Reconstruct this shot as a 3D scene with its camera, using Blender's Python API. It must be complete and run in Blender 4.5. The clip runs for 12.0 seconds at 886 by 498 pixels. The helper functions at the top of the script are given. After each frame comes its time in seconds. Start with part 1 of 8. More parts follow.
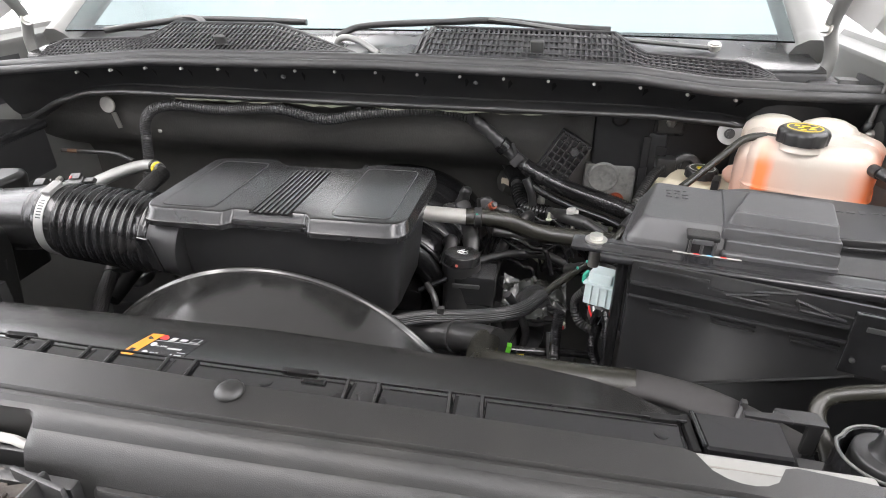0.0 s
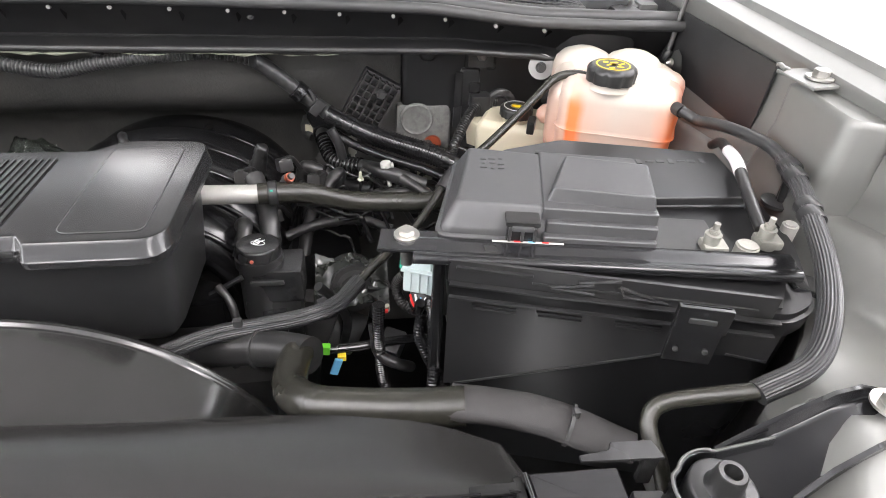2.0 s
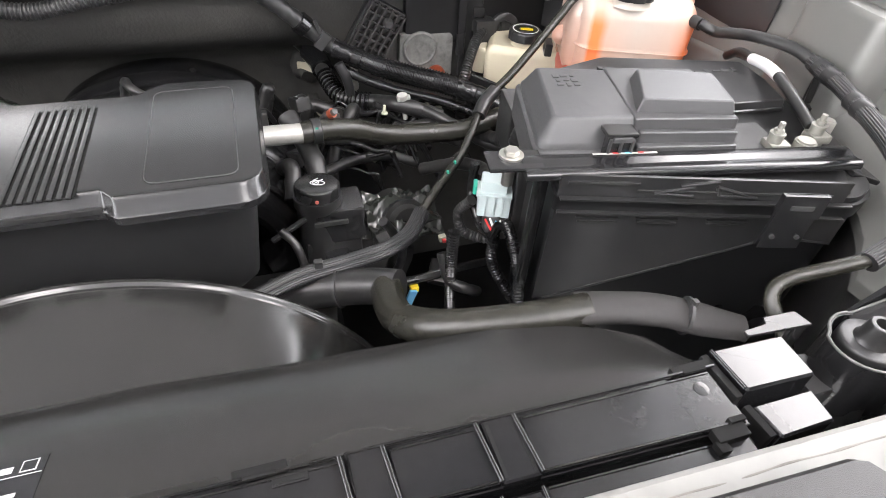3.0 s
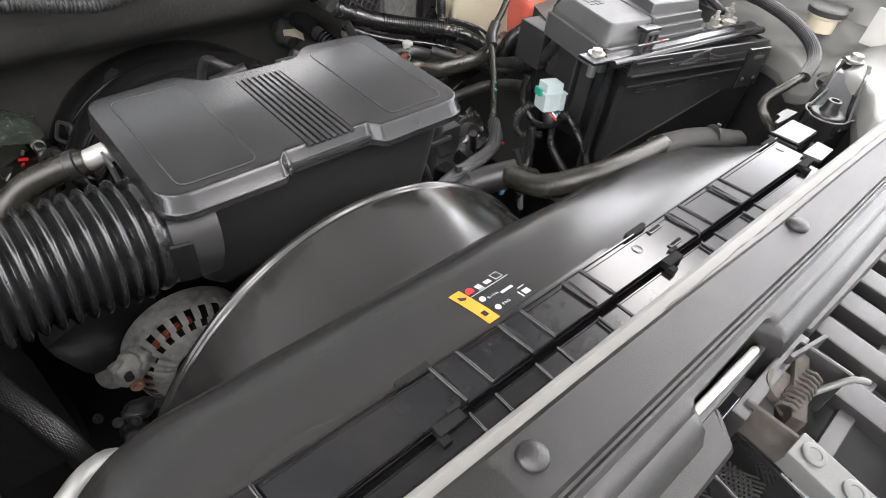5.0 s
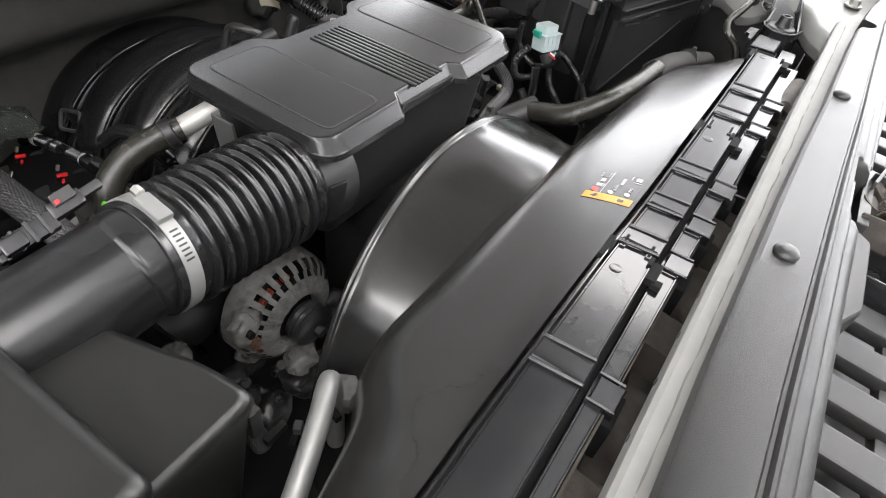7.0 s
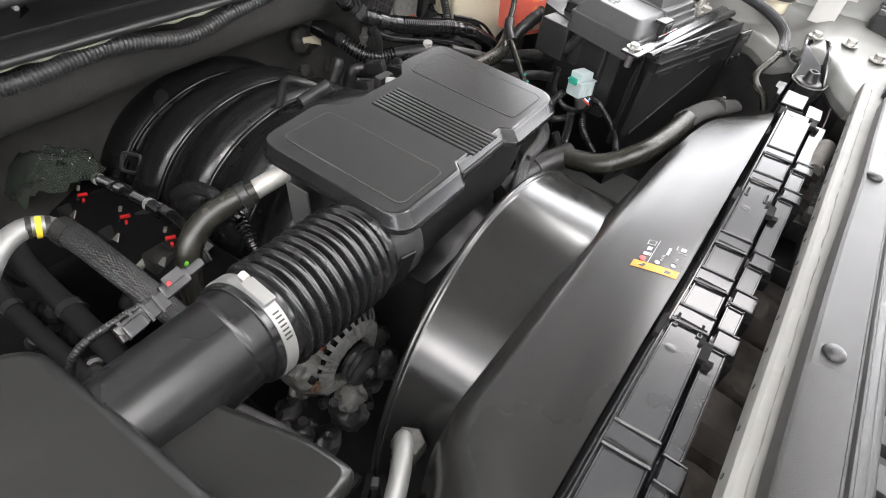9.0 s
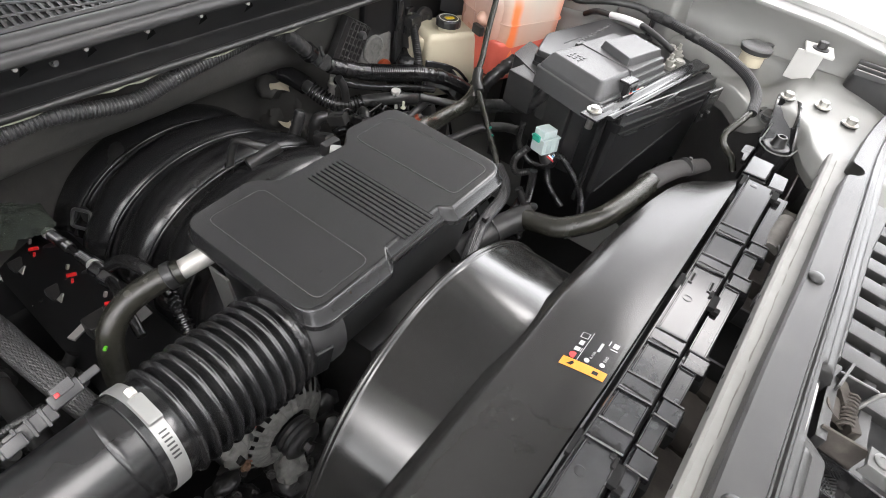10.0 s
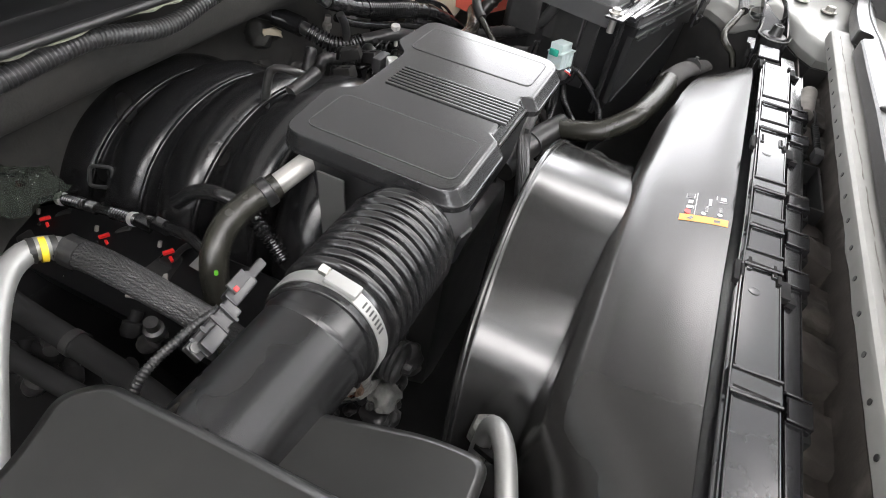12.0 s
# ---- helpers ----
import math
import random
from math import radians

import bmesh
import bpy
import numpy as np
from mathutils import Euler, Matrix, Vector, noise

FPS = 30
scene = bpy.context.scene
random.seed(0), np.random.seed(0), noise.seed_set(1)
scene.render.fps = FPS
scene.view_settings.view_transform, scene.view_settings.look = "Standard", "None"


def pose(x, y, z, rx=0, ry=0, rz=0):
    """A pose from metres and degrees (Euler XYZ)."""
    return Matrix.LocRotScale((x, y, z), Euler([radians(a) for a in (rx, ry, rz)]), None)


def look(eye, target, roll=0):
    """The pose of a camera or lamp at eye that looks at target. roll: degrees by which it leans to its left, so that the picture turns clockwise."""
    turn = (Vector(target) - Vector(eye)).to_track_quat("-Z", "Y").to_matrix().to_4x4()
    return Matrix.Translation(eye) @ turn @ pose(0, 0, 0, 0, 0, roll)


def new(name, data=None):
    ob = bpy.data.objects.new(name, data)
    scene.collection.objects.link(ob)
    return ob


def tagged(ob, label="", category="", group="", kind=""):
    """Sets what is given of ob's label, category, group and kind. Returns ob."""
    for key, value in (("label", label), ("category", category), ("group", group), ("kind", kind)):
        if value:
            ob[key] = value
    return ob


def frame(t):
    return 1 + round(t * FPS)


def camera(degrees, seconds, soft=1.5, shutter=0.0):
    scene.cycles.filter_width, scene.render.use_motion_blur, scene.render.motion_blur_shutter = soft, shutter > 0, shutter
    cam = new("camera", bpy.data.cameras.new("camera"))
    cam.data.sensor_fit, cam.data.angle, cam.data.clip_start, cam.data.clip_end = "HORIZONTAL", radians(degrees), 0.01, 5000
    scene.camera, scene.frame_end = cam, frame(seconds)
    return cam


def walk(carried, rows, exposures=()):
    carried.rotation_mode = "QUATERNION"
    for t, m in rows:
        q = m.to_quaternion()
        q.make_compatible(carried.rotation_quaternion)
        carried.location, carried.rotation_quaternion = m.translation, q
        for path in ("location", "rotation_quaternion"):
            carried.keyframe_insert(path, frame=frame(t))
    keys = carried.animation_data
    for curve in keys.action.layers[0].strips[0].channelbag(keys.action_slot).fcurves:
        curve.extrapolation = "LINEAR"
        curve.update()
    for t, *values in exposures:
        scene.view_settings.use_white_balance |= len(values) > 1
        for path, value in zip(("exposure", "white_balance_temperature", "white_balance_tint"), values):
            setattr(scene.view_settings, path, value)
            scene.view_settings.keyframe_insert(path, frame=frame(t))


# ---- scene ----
cam = camera(76.5, 12.0, 1.0)
PATH = [
    (0, (0.311, -0.225, 1.366), (-0.003, 1.513, 0.426), -0.5),
    (0.5, (0.346, -0.171, 1.354), (0.159, 1.583, 0.41), 0.2),
    (1, (0.375, -0.121, 1.366), (0.315, 1.614, 0.372), 0.9),
    (1.5, (0.401, -0.073, 1.358), (0.498, 1.584, 0.242), 1.9),
    (2, (0.346, -0.076, 1.386), (0.6, 1.504, 0.185), 2.9),
    (2.5, (0.247, -0.079, 1.383), (0.643, 1.414, 0.113), 3.8),
    (3, (0.167, -0.059, 1.369), (0.685, 1.33, 0.026), 4.6),
    (3.2, (0.132, -0.052, 1.366), (0.69, 1.301, 0.002), 4.8),
    (4.8, (-0.246, -0.045, 1.397), (0.782, 0.993, 0.031), 7.6),
    (5, (-0.298, -0.045, 1.397), (0.771, 0.944, 0.026), 7.9),
    (5.5, (-0.356, -0.045, 1.403), (0.784, 0.847, 0.023), 8.5),
    (6, (-0.431, -0.014, 1.386), (0.777, 0.783, 0.006), 9.2),
    (6.5, (-0.471, 0.021, 1.379), (0.788, 0.744, 0.003), 9.4),
    (7, (-0.526, 0.069, 1.373), (0.758, 0.734, -0.009), 9.7),
    (7.2, (-0.541, 0.088, 1.372), (0.746, 0.741, -0.013), 9.9),
    (8.8, (-0.575, 0.139, 1.417), (0.704, 0.787, 0.023), 10.5),
    (9, (-0.551, 0.141, 1.449), (0.721, 0.8, 0.053), 10.7),
    (9.5, (-0.46, 0.146, 1.49), (0.788, 0.847, 0.094), 10.8),
    (10, (-0.437, 0.118, 1.515), (0.821, 0.815, 0.126), 10.8),
    (10.5, (-0.428, 0.11, 1.497), (0.84, 0.791, 0.108), 11.0),
    (11, (-0.473, 0.151, 1.462), (0.815, 0.807, 0.08), 10.7),
    (11.5, (-0.552, 0.212, 1.438), (0.79, 0.782, 0.07), 10.7),
    (12, (-0.607, 0.254, 1.395), (0.787, 0.69, 0.029), 10.9),
]
walk(cam, [(t, look(eye, target, roll)) for t, eye, target, roll in PATH], [(0.0, 0.52, 6500, 13.5), (0.45, 0.86, 6500, 14.0), (1.2, 0.92, 6500, 14.0), (2.0, 0.82, 6500, 14.0), (3.2, 0.86, 6500, 14.0), (5.5, 0.50, 6500, 12.5), (7.0, 0.42, 6500, 12), (9.3, 0.60, 6500, 12), (10.5, 0.44, 6500, 12), (12.0, 0.52, 6500, 12)])


# ---- world and light ----
world = bpy.data.worlds.new("hall_air")
scene.world = world
world.use_nodes = True
world.node_tree.nodes["Background"].inputs[0].default_value = (0.9, 0.95, 1.0, 1)
world.node_tree.nodes["Background"].inputs[1].default_value = 0.24
scene.view_settings.exposure = 0.0


# ---- materials ----
def material(name, color, rough=0.5, metal=0.0, grain=0.0, scale=60.0, bump=0.0, bump_scale=400.0, spread=0.08, coat=0.0, stain=0.0, dust=0.0):
    m = bpy.data.materials.new(name)
    m.use_nodes = True
    nt = m.node_tree
    b = nt.nodes["Principled BSDF"]
    b.inputs["Roughness"].default_value = rough
    b.inputs["Metallic"].default_value = metal
    b.inputs["Coat Weight"].default_value = coat
    tc = nt.nodes.new("ShaderNodeTexCoord")

    def noise_tex(s, detail):
        n = nt.nodes.new("ShaderNodeTexNoise")
        n.inputs["Scale"].default_value = s
        n.inputs["Detail"].default_value = detail
        nt.links.new(tc.outputs["Object"], n.inputs["Vector"])
        return n

    big, fine = noise_tex(scale * 0.15, 4), noise_tex(scale, 6)
    ramp = nt.nodes.new("ShaderNodeMix")
    ramp.data_type = "RGBA"
    k = max(grain, 0.04)
    lo = [max(0, c * (1 - 1.6 * k)) for c in color]
    hi = [min(1, c * (1 + 1.6 * k) + 0.004 * (dust > 0)) for c in color]
    ramp.inputs[6].default_value, ramp.inputs[7].default_value = (*lo, 1), (*hi, 1)
    mixf = nt.nodes.new("ShaderNodeMath")
    mixf.operation = "MULTIPLY_ADD"
    mixf.inputs[1].default_value = 0.5
    nt.links.new(fine.outputs["Fac"], mixf.inputs[0])
    half = nt.nodes.new("ShaderNodeMath")
    half.operation = "MULTIPLY"
    half.inputs[1].default_value = 0.5
    nt.links.new(big.outputs["Fac"], half.inputs[0])
    nt.links.new(half.outputs[0], mixf.inputs[2])
    nt.links.new(mixf.outputs[0], ramp.inputs[0])
    last = ramp.outputs[2]
    if stain or dust:
        # dust and smears in patches
        d = noise_tex(scale * 0.35, 8)
        cr = nt.nodes.new("ShaderNodeMapRange")
        cr.inputs[1].default_value, cr.inputs[2].default_value = 0.52, 0.78
        nt.links.new(d.outputs["Fac"], cr.inputs[0])
        amt = nt.nodes.new("ShaderNodeMath")
        amt.operation = "MULTIPLY"
        amt.inputs[1].default_value = stain or dust
        nt.links.new(cr.outputs[0], amt.inputs[0])
        mx = nt.nodes.new("ShaderNodeMix")
        mx.data_type = "RGBA"
        mx.inputs[7].default_value = (0.23, 0.21, 0.18, 1) if dust else (0.02, 0.018, 0.015, 1)
        nt.links.new(amt.outputs[0], mx.inputs[0])
        nt.links.new(last, mx.inputs[6])
        last = mx.outputs[2]
    nt.links.new(last, b.inputs["Base Color"])
    rr = nt.nodes.new("ShaderNodeMapRange")
    rr.inputs[3].default_value, rr.inputs[4].default_value = max(0.02, rough - spread), min(1, rough + spread)
    nt.links.new(big.outputs["Fac"], rr.inputs[0])
    nt.links.new(rr.outputs[0], b.inputs["Roughness"])
    if bump:
        bn = noise_tex(bump_scale, 3)
        bp = nt.nodes.new("ShaderNodeBump")
        bp.inputs["Strength"].default_value = bump
        bp.inputs["Distance"].default_value = 0.0006
        nt.links.new(bn.outputs["Fac"], bp.inputs["Height"])
        nt.links.new(bp.outputs[0], b.inputs["Normal"])
    return m


def plain(name, color, rough=0.5, metal=0.0, emit=0.0):
    m = bpy.data.materials.new(name)
    m.use_nodes = True
    b = m.node_tree.nodes["Principled BSDF"]
    b.inputs["Base Color"].default_value = (*color, 1)
    b.inputs["Roughness"].default_value = rough
    b.inputs["Metallic"].default_value = metal
    if emit:
        b.inputs["Emission Color"].default_value = (*color, 1)
        b.inputs["Emission Strength"].default_value = emit
    return m


PLASTIC = material("black_plastic", (0.021, 0.021, 0.0215), 0.38, grain=0.15, scale=80, bump=0.25, bump_scale=1400, dust=0.03)
SATIN = material("satin_black_plastic", (0.014, 0.014, 0.0145), 0.27, grain=0.15, scale=30, bump=0.08, bump_scale=900, dust=0.04)
GLOSS = material("gloss_black_plastic", (0.010, 0.010, 0.0105), 0.13, grain=0.2, scale=40, bump=0.06, bump_scale=700, dust=0.05)
GREYPLASTIC = material("dark_grey_plastic", (0.032, 0.032, 0.032), 0.42, grain=0.12, scale=80, bump=0.3, bump_scale=1800, dust=0.03)
RUBBER = material("black_rubber", (0.018, 0.018, 0.018), 0.34, grain=0.2, scale=120, bump=0.25, bump_scale=1200, dust=0.06)
HOSE = material("olive_black_rubber_hose", (0.019, 0.0185, 0.0145), 0.25, grain=0.2, scale=150, bump=0.35, bump_scale=1600, dust=0.05)
FELT = material("dark_insulation_mat", (0.047, 0.0458, 0.0425), 0.75, grain=0.3, scale=25, bump=0.8, bump_scale=250, dust=0.12)
SHIELD = material("graphite_slam_panel", (0.0135, 0.0133, 0.0128), 0.37, grain=0.08, scale=50, bump=0.3, bump_scale=1800, dust=0.04)
SHIELD.node_tree.nodes["Principled BSDF"].inputs["Specular IOR Level"].default_value = 0.42
SILVER = material("silver_paint", (0.172, 0.172, 0.162), 0.42, metal=0.3, grain=0.06, scale=40, bump=0.05, bump_scale=900, coat=0.12)
PRIMER = material("pale_body_edge", (0.20, 0.197, 0.186), 0.55, grain=0.12, scale=60, stain=0.25)
ALU = material("cast_aluminium", (0.17, 0.17, 0.16), 0.55, metal=0.25, grain=0.5, scale=160, bump=0.9, bump_scale=500, stain=0.7)
STEEL = material("bright_steel", (0.50, 0.49, 0.46), 0.33, metal=0.95, grain=0.1, scale=120)
# much paler than SILVER, to brighten what the bay reflects
HOODPAINT = material("lightened_hood_paint", (0.62, 0.61, 0.595), 0.45, metal=0.1, grain=0.05, scale=20)
LINER = material("dark_hood_liner", (0.080, 0.078, 0.075), 0.8, grain=0.3, scale=20, bump=0.6, bump_scale=150)
DULL = material("dull_aluminium_pipe", (0.46, 0.45, 0.42), 0.5, metal=0.5, grain=0.1, scale=120, stain=0.2)
TANK = material("translucent_white_tank", (0.48, 0.445, 0.40), 0.25, grain=0.05, scale=20)
TANK.node_tree.nodes["Principled BSDF"].inputs["Subsurface Weight"].default_value = 0.5
TANK.node_tree.nodes["Principled BSDF"].inputs["Subsurface Radius"].default_value = (0.05, 0.03, 0.02)
ORANGE = material("orange_coolant_plastic", (0.66, 0.13, 0.09), 0.35, grain=0.1, scale=20)
CREAM = material("cream_plastic_reservoir", (0.52, 0.47, 0.35), 0.4, grain=0.06, scale=30)
RELAY = material("pale_blue_grey_plastic", (0.50, 0.58, 0.58), 0.35, grain=0.06, scale=80)
DUSTY = material("dusty_grey_foam", (0.16, 0.15, 0.135), 0.85, grain=0.3, scale=90, stain=0.5)
DIRT = material("dusty_radiator_trench", (0.046, 0.040, 0.035), 0.75, grain=0.6, scale=45, stain=0.6, bump=0.6, bump_scale=300, dust=0.5)
DARKWALL = material("dark_grey_hall_wall", (0.48, 0.48, 0.48), 0.7, grain=0.05, scale=2)
WHITEWALL = material("white_hall_wall", (0.8, 0.81, 0.82), 0.6, grain=0.03, scale=2)
FLOORMAT = material("pale_hall_floor", (0.62, 0.62, 0.61), 0.3, grain=0.1, scale=4)
LAMP = plain("lamp_panel_glow", (1.0, 0.975, 0.96), 0.5, emit=11.0)
# glow of the added fill panes
FILLGLOW = plain("added_fill_glow", (0.97, 0.985, 1.0), 0.5, emit=4.6)
YELLOW = plain("yellow_print", (0.75, 0.55, 0.03), 0.5)
AMBER = plain("amber_print", (0.60, 0.23, 0.02), 0.45)
PRINT = plain("faded_white_print", (0.36, 0.36, 0.36), 0.4)
WHITE = plain("white_print", (0.8, 0.8, 0.8), 0.5)
REDPAINT = plain("faded_red_paint", (0.5, 0.12, 0.09), 0.5)
RED = plain("red_plastic", (0.6, 0.02, 0.02), 0.4)
GREEN = plain("green_tape", (0.12, 0.5, 0.03), 0.4)
TEAL = plain("teal_plastic", (0.03, 0.35, 0.25), 0.4)
BLUE = plain("blue_tape", (0.15, 0.45, 0.7), 0.45)
COPPER = plain("copper_winding", (0.26, 0.05, 0.02), 0.4, 0.3)
RUST = material("rusty_bolt", (0.11, 0.06, 0.035), 0.7, grain=0.3, scale=200)
SEALANT = material("old_sealant", (0.33, 0.34, 0.26), 0.6, grain=0.3, scale=200)
# near black for black parts and for shade in gaps and the depth
VOID = material("black_parts_and_shade", (0.012, 0.012, 0.012), 0.7, grain=0.4, scale=40)
GRIME = material("oily_black_metal", (0.021, 0.0205, 0.02), 0.34, grain=0.4, scale=90, bump=0.4, bump_scale=500, dust=0.06)
TRAYMAT = material("tray_plastic", (0.015, 0.015, 0.0155), 0.31, grain=0.12, scale=40, bump=0.12, bump_scale=900, dust=0.04)
SHROUD = material("glossy_shroud_plastic", (0.0145, 0.014, 0.0135), 0.24, grain=0.15, scale=14, bump=0.03, bump_scale=600, spread=0.10, dust=0.015)


def streaky(m, stretch, lo, hi):
    """Fine wiping marks: roughness that varies along stretched noise."""
    nt = m.node_tree
    b = nt.nodes["Principled BSDF"]
    tc = nt.nodes.new("ShaderNodeTexCoord")
    mp = nt.nodes.new("ShaderNodeMapping")
    mp.inputs["Scale"].default_value = stretch
    n = nt.nodes.new("ShaderNodeTexNoise")
    n.inputs["Scale"].default_value = 1.0
    n.inputs["Detail"].default_value = 4
    r = nt.nodes.new("ShaderNodeMapRange")
    r.inputs[1].default_value, r.inputs[2].default_value, r.inputs[3].default_value, r.inputs[4].default_value = 0.3, 0.7, lo, hi
    nt.links.new(tc.outputs["Object"], mp.inputs[0])
    nt.links.new(mp.outputs[0], n.inputs["Vector"])
    nt.links.new(n.outputs["Fac"], r.inputs[0])
    nt.links.new(r.outputs[0], b.inputs["Roughness"])


RING = material("wiped_ring_plastic", (0.012, 0.0118, 0.0115), 0.21, grain=0.15, scale=14, dust=0.02)
RING.node_tree.nodes["Principled BSDF"].inputs["Specular IOR Level"].default_value = 0.65
streaky(RING, (26, 5, 26), 0.13, 0.25)
LIDMAT = material("grained_lid_plastic", (0.0125, 0.0125, 0.013), 0.20, grain=0.15, scale=30, spread=0.07, dust=0.02)
RUNNER = material("satin_manifold_plastic", (0.008, 0.008, 0.0085), 0.22, grain=0.2, scale=40, bump=0.06, bump_scale=700, dust=0.05)
RUNNER.node_tree.nodes["Principled BSDF"].inputs["Specular IOR Level"].default_value = 0.5
SEALRUBBER = material("grey_seal_rubber", (0.034, 0.034, 0.034), 0.45, grain=0.15, scale=60, bump=0.1, bump_scale=900, dust=0.06)
FILTERBOX = material("matt_filter_box_plastic", (0.0075, 0.0076, 0.0070), 0.34, grain=0.15, scale=60, bump=0.06, bump_scale=1400, dust=0.02)
TUBE = material("black_intake_tube_plastic", (0.0085, 0.0085, 0.0088), 0.27, grain=0.15, scale=50, bump=0.03, bump_scale=900, dust=0.02)
BELLOWS = material("bellows_rubber", (0.0095, 0.0095, 0.010), 0.155, grain=0.2, scale=60, bump=0.1, bump_scale=900, dust=0.05)
FUSE = material("fuse_box_plastic", (0.052, 0.052, 0.053), 0.36, grain=0.12, scale=60, bump=0.35, bump_scale=2000, dust=0.03)
BARE = material("bare_aluminium", (0.30, 0.30, 0.29), 0.5, metal=0.6, grain=0.08, scale=120, bump=0.1, bump_scale=500)


def coolant_tint(m):
    """Orange coolant showing through the milky plastic near the tank's sides and foot."""
    nt = m.node_tree
    b = nt.nodes["Principled BSDF"]
    base = b.inputs["Base Color"].links[0].from_socket
    tc = nt.nodes.new("ShaderNodeTexCoord")
    n = nt.nodes.new("ShaderNodeTexNoise")
    n.inputs["Scale"].default_value = 22.0
    n.inputs["Detail"].default_value = 3
    sep = nt.nodes.new("ShaderNodeSeparateXYZ")
    nt.links.new(tc.outputs["Object"], sep.inputs[0])
    nt.links.new(tc.outputs["Object"], n.inputs["Vector"])
    # slant and wobble of the tinted bands
    sl = nt.nodes.new("ShaderNodeMath")
    sl.operation = "MULTIPLY_ADD"
    sl.inputs[1].default_value = 0.014
    nt.links.new(n.outputs["Fac"], sl.inputs[0])
    nt.links.new(sep.outputs["X"], sl.inputs[2])
    rg = nt.nodes.new("ShaderNodeMapRange")
    rg.inputs[1].default_value, rg.inputs[2].default_value = -0.12, 0.12
    nt.links.new(sl.outputs[0], rg.inputs[0])
    cr = nt.nodes.new("ShaderNodeValToRGB")
    stops = ((0.0, 0.30), (0.17, 0.16), (0.265, 0.20), (0.29, 1.0), (0.33, 0.9), (0.38, 0.14), (0.55, 0.02), (0.76, 0.10), (0.84, 0.5), (0.88, 1.0), (1.0, 0.9))
    for i, (p, v) in enumerate(stops):
        e = cr.color_ramp.elements[i] if i < 2 else cr.color_ramp.elements.new(p)
        e.position, e.color = p, (v, v, v, 1)
    nt.links.new(rg.outputs[0], cr.inputs[0])
    top = nt.nodes.new("ShaderNodeMapRange")
    top.inputs[1].default_value, top.inputs[2].default_value, top.inputs[3].default_value, top.inputs[4].default_value = 1.085, 1.130, 1.0, 0.0
    nt.links.new(sep.outputs["Z"], top.inputs[0])
    mul = nt.nodes.new("ShaderNodeMath")
    mul.operation = "MULTIPLY"
    nt.links.new(cr.outputs[0], mul.inputs[0])
    nt.links.new(top.outputs[0], mul.inputs[1])
    foot = nt.nodes.new("ShaderNodeMapRange")
    foot.inputs[1].default_value, foot.inputs[2].default_value, foot.inputs[3].default_value, foot.inputs[4].default_value = 1.00, 1.10, 0.26, 0.0
    nt.links.new(sep.outputs["Z"], foot.inputs[0])
    add = nt.nodes.new("ShaderNodeMath")
    add.operation = "ADD"
    add.use_clamp = True
    nt.links.new(mul.outputs[0], add.inputs[0])
    nt.links.new(foot.outputs[0], add.inputs[1])
    mx = nt.nodes.new("ShaderNodeMix")
    mx.data_type = "RGBA"
    mx.inputs[7].default_value = (0.84, 0.21, 0.07, 1)
    nt.links.new(add.outputs[0], mx.inputs[0])
    nt.links.new(base, mx.inputs[6])
    nt.links.new(mx.outputs[2], b.inputs["Base Color"])


TINTED = material("coolant_tinted_tank_plastic", (0.46, 0.43, 0.375), 0.28, grain=0.05, scale=20)
coolant_tint(TINTED)
TANKLUG = material("milky_lug", (0.30, 0.30, 0.29), 0.4, grain=0.05, scale=40)
CLEARBAG = material("clear_crumpled_film", (0.33, 0.37, 0.32), 0.07, grain=0.1, scale=40)
CLEARBAG.node_tree.nodes["Principled BSDF"].inputs["Transmission Weight"].default_value = 0.92
CLEARBAG.node_tree.nodes["Principled BSDF"].inputs["IOR"].default_value = 1.2
WRAP = material("clear_grey_wrap", (0.022, 0.024, 0.021), 0.16, grain=0.2, scale=40)
LEVER = material("satin_steel_lever", (0.09, 0.09, 0.087), 0.38, metal=0.3, grain=0.12, scale=80, bump=0.2, bump_scale=600)
WRAPCLOTH = material("grey_cloth_wrap", (0.024, 0.0225, 0.022), 0.7, grain=0.2, scale=200, bump=0.4, bump_scale=1500)
FLUTE = material("fluted_black_sleeve", (0.017, 0.017, 0.0175), 0.33, grain=0.15, scale=150, dust=0.03)
SLEEVE = material("fluted_grey_sleeve", (0.030, 0.030, 0.030), 0.38, grain=0.15, scale=150, dust=0.04)
BRAID = material("grey_black_braid", (0.012, 0.012, 0.012), 0.35, grain=0.5, scale=900, dust=0.08)
for m, k in ((FELT, 0.3), (VOID, 0.1), (GRIME, 0.5), (DIRT, 0.2)):
    m.node_tree.nodes["Principled BSDF"].inputs["Specular IOR Level"].default_value = k
COWLMAT = material("matt_cowl_plastic", (0.0135, 0.0135, 0.014), 0.42, grain=0.15, scale=40, bump=0.1, bump_scale=900, dust=0.05)
COWLMAT.node_tree.nodes["Principled BSDF"].inputs["Specular IOR Level"].default_value = 0.35
SOFTLEAD = material("dull_lead_clamp", (0.29, 0.285, 0.255), 0.5, metal=0.35, grain=0.2, scale=200, bump=0.3, bump_scale=600)
PALE = material("pale_paint", (0.40, 0.395, 0.375), 0.4, grain=0.04, scale=60)
COVERMAT = material("satin_cover_plastic", (0.0115, 0.0115, 0.0125), 0.15, grain=0.15, scale=40, bump=0.04, bump_scale=900, spread=0.06, dust=0.03)
COVERMAT.node_tree.nodes["Principled BSDF"].inputs["Specular IOR Level"].default_value = 0.5
COVERMAT.node_tree.nodes["Principled BSDF"].inputs["Specular IOR Level"].default_value = 0.42
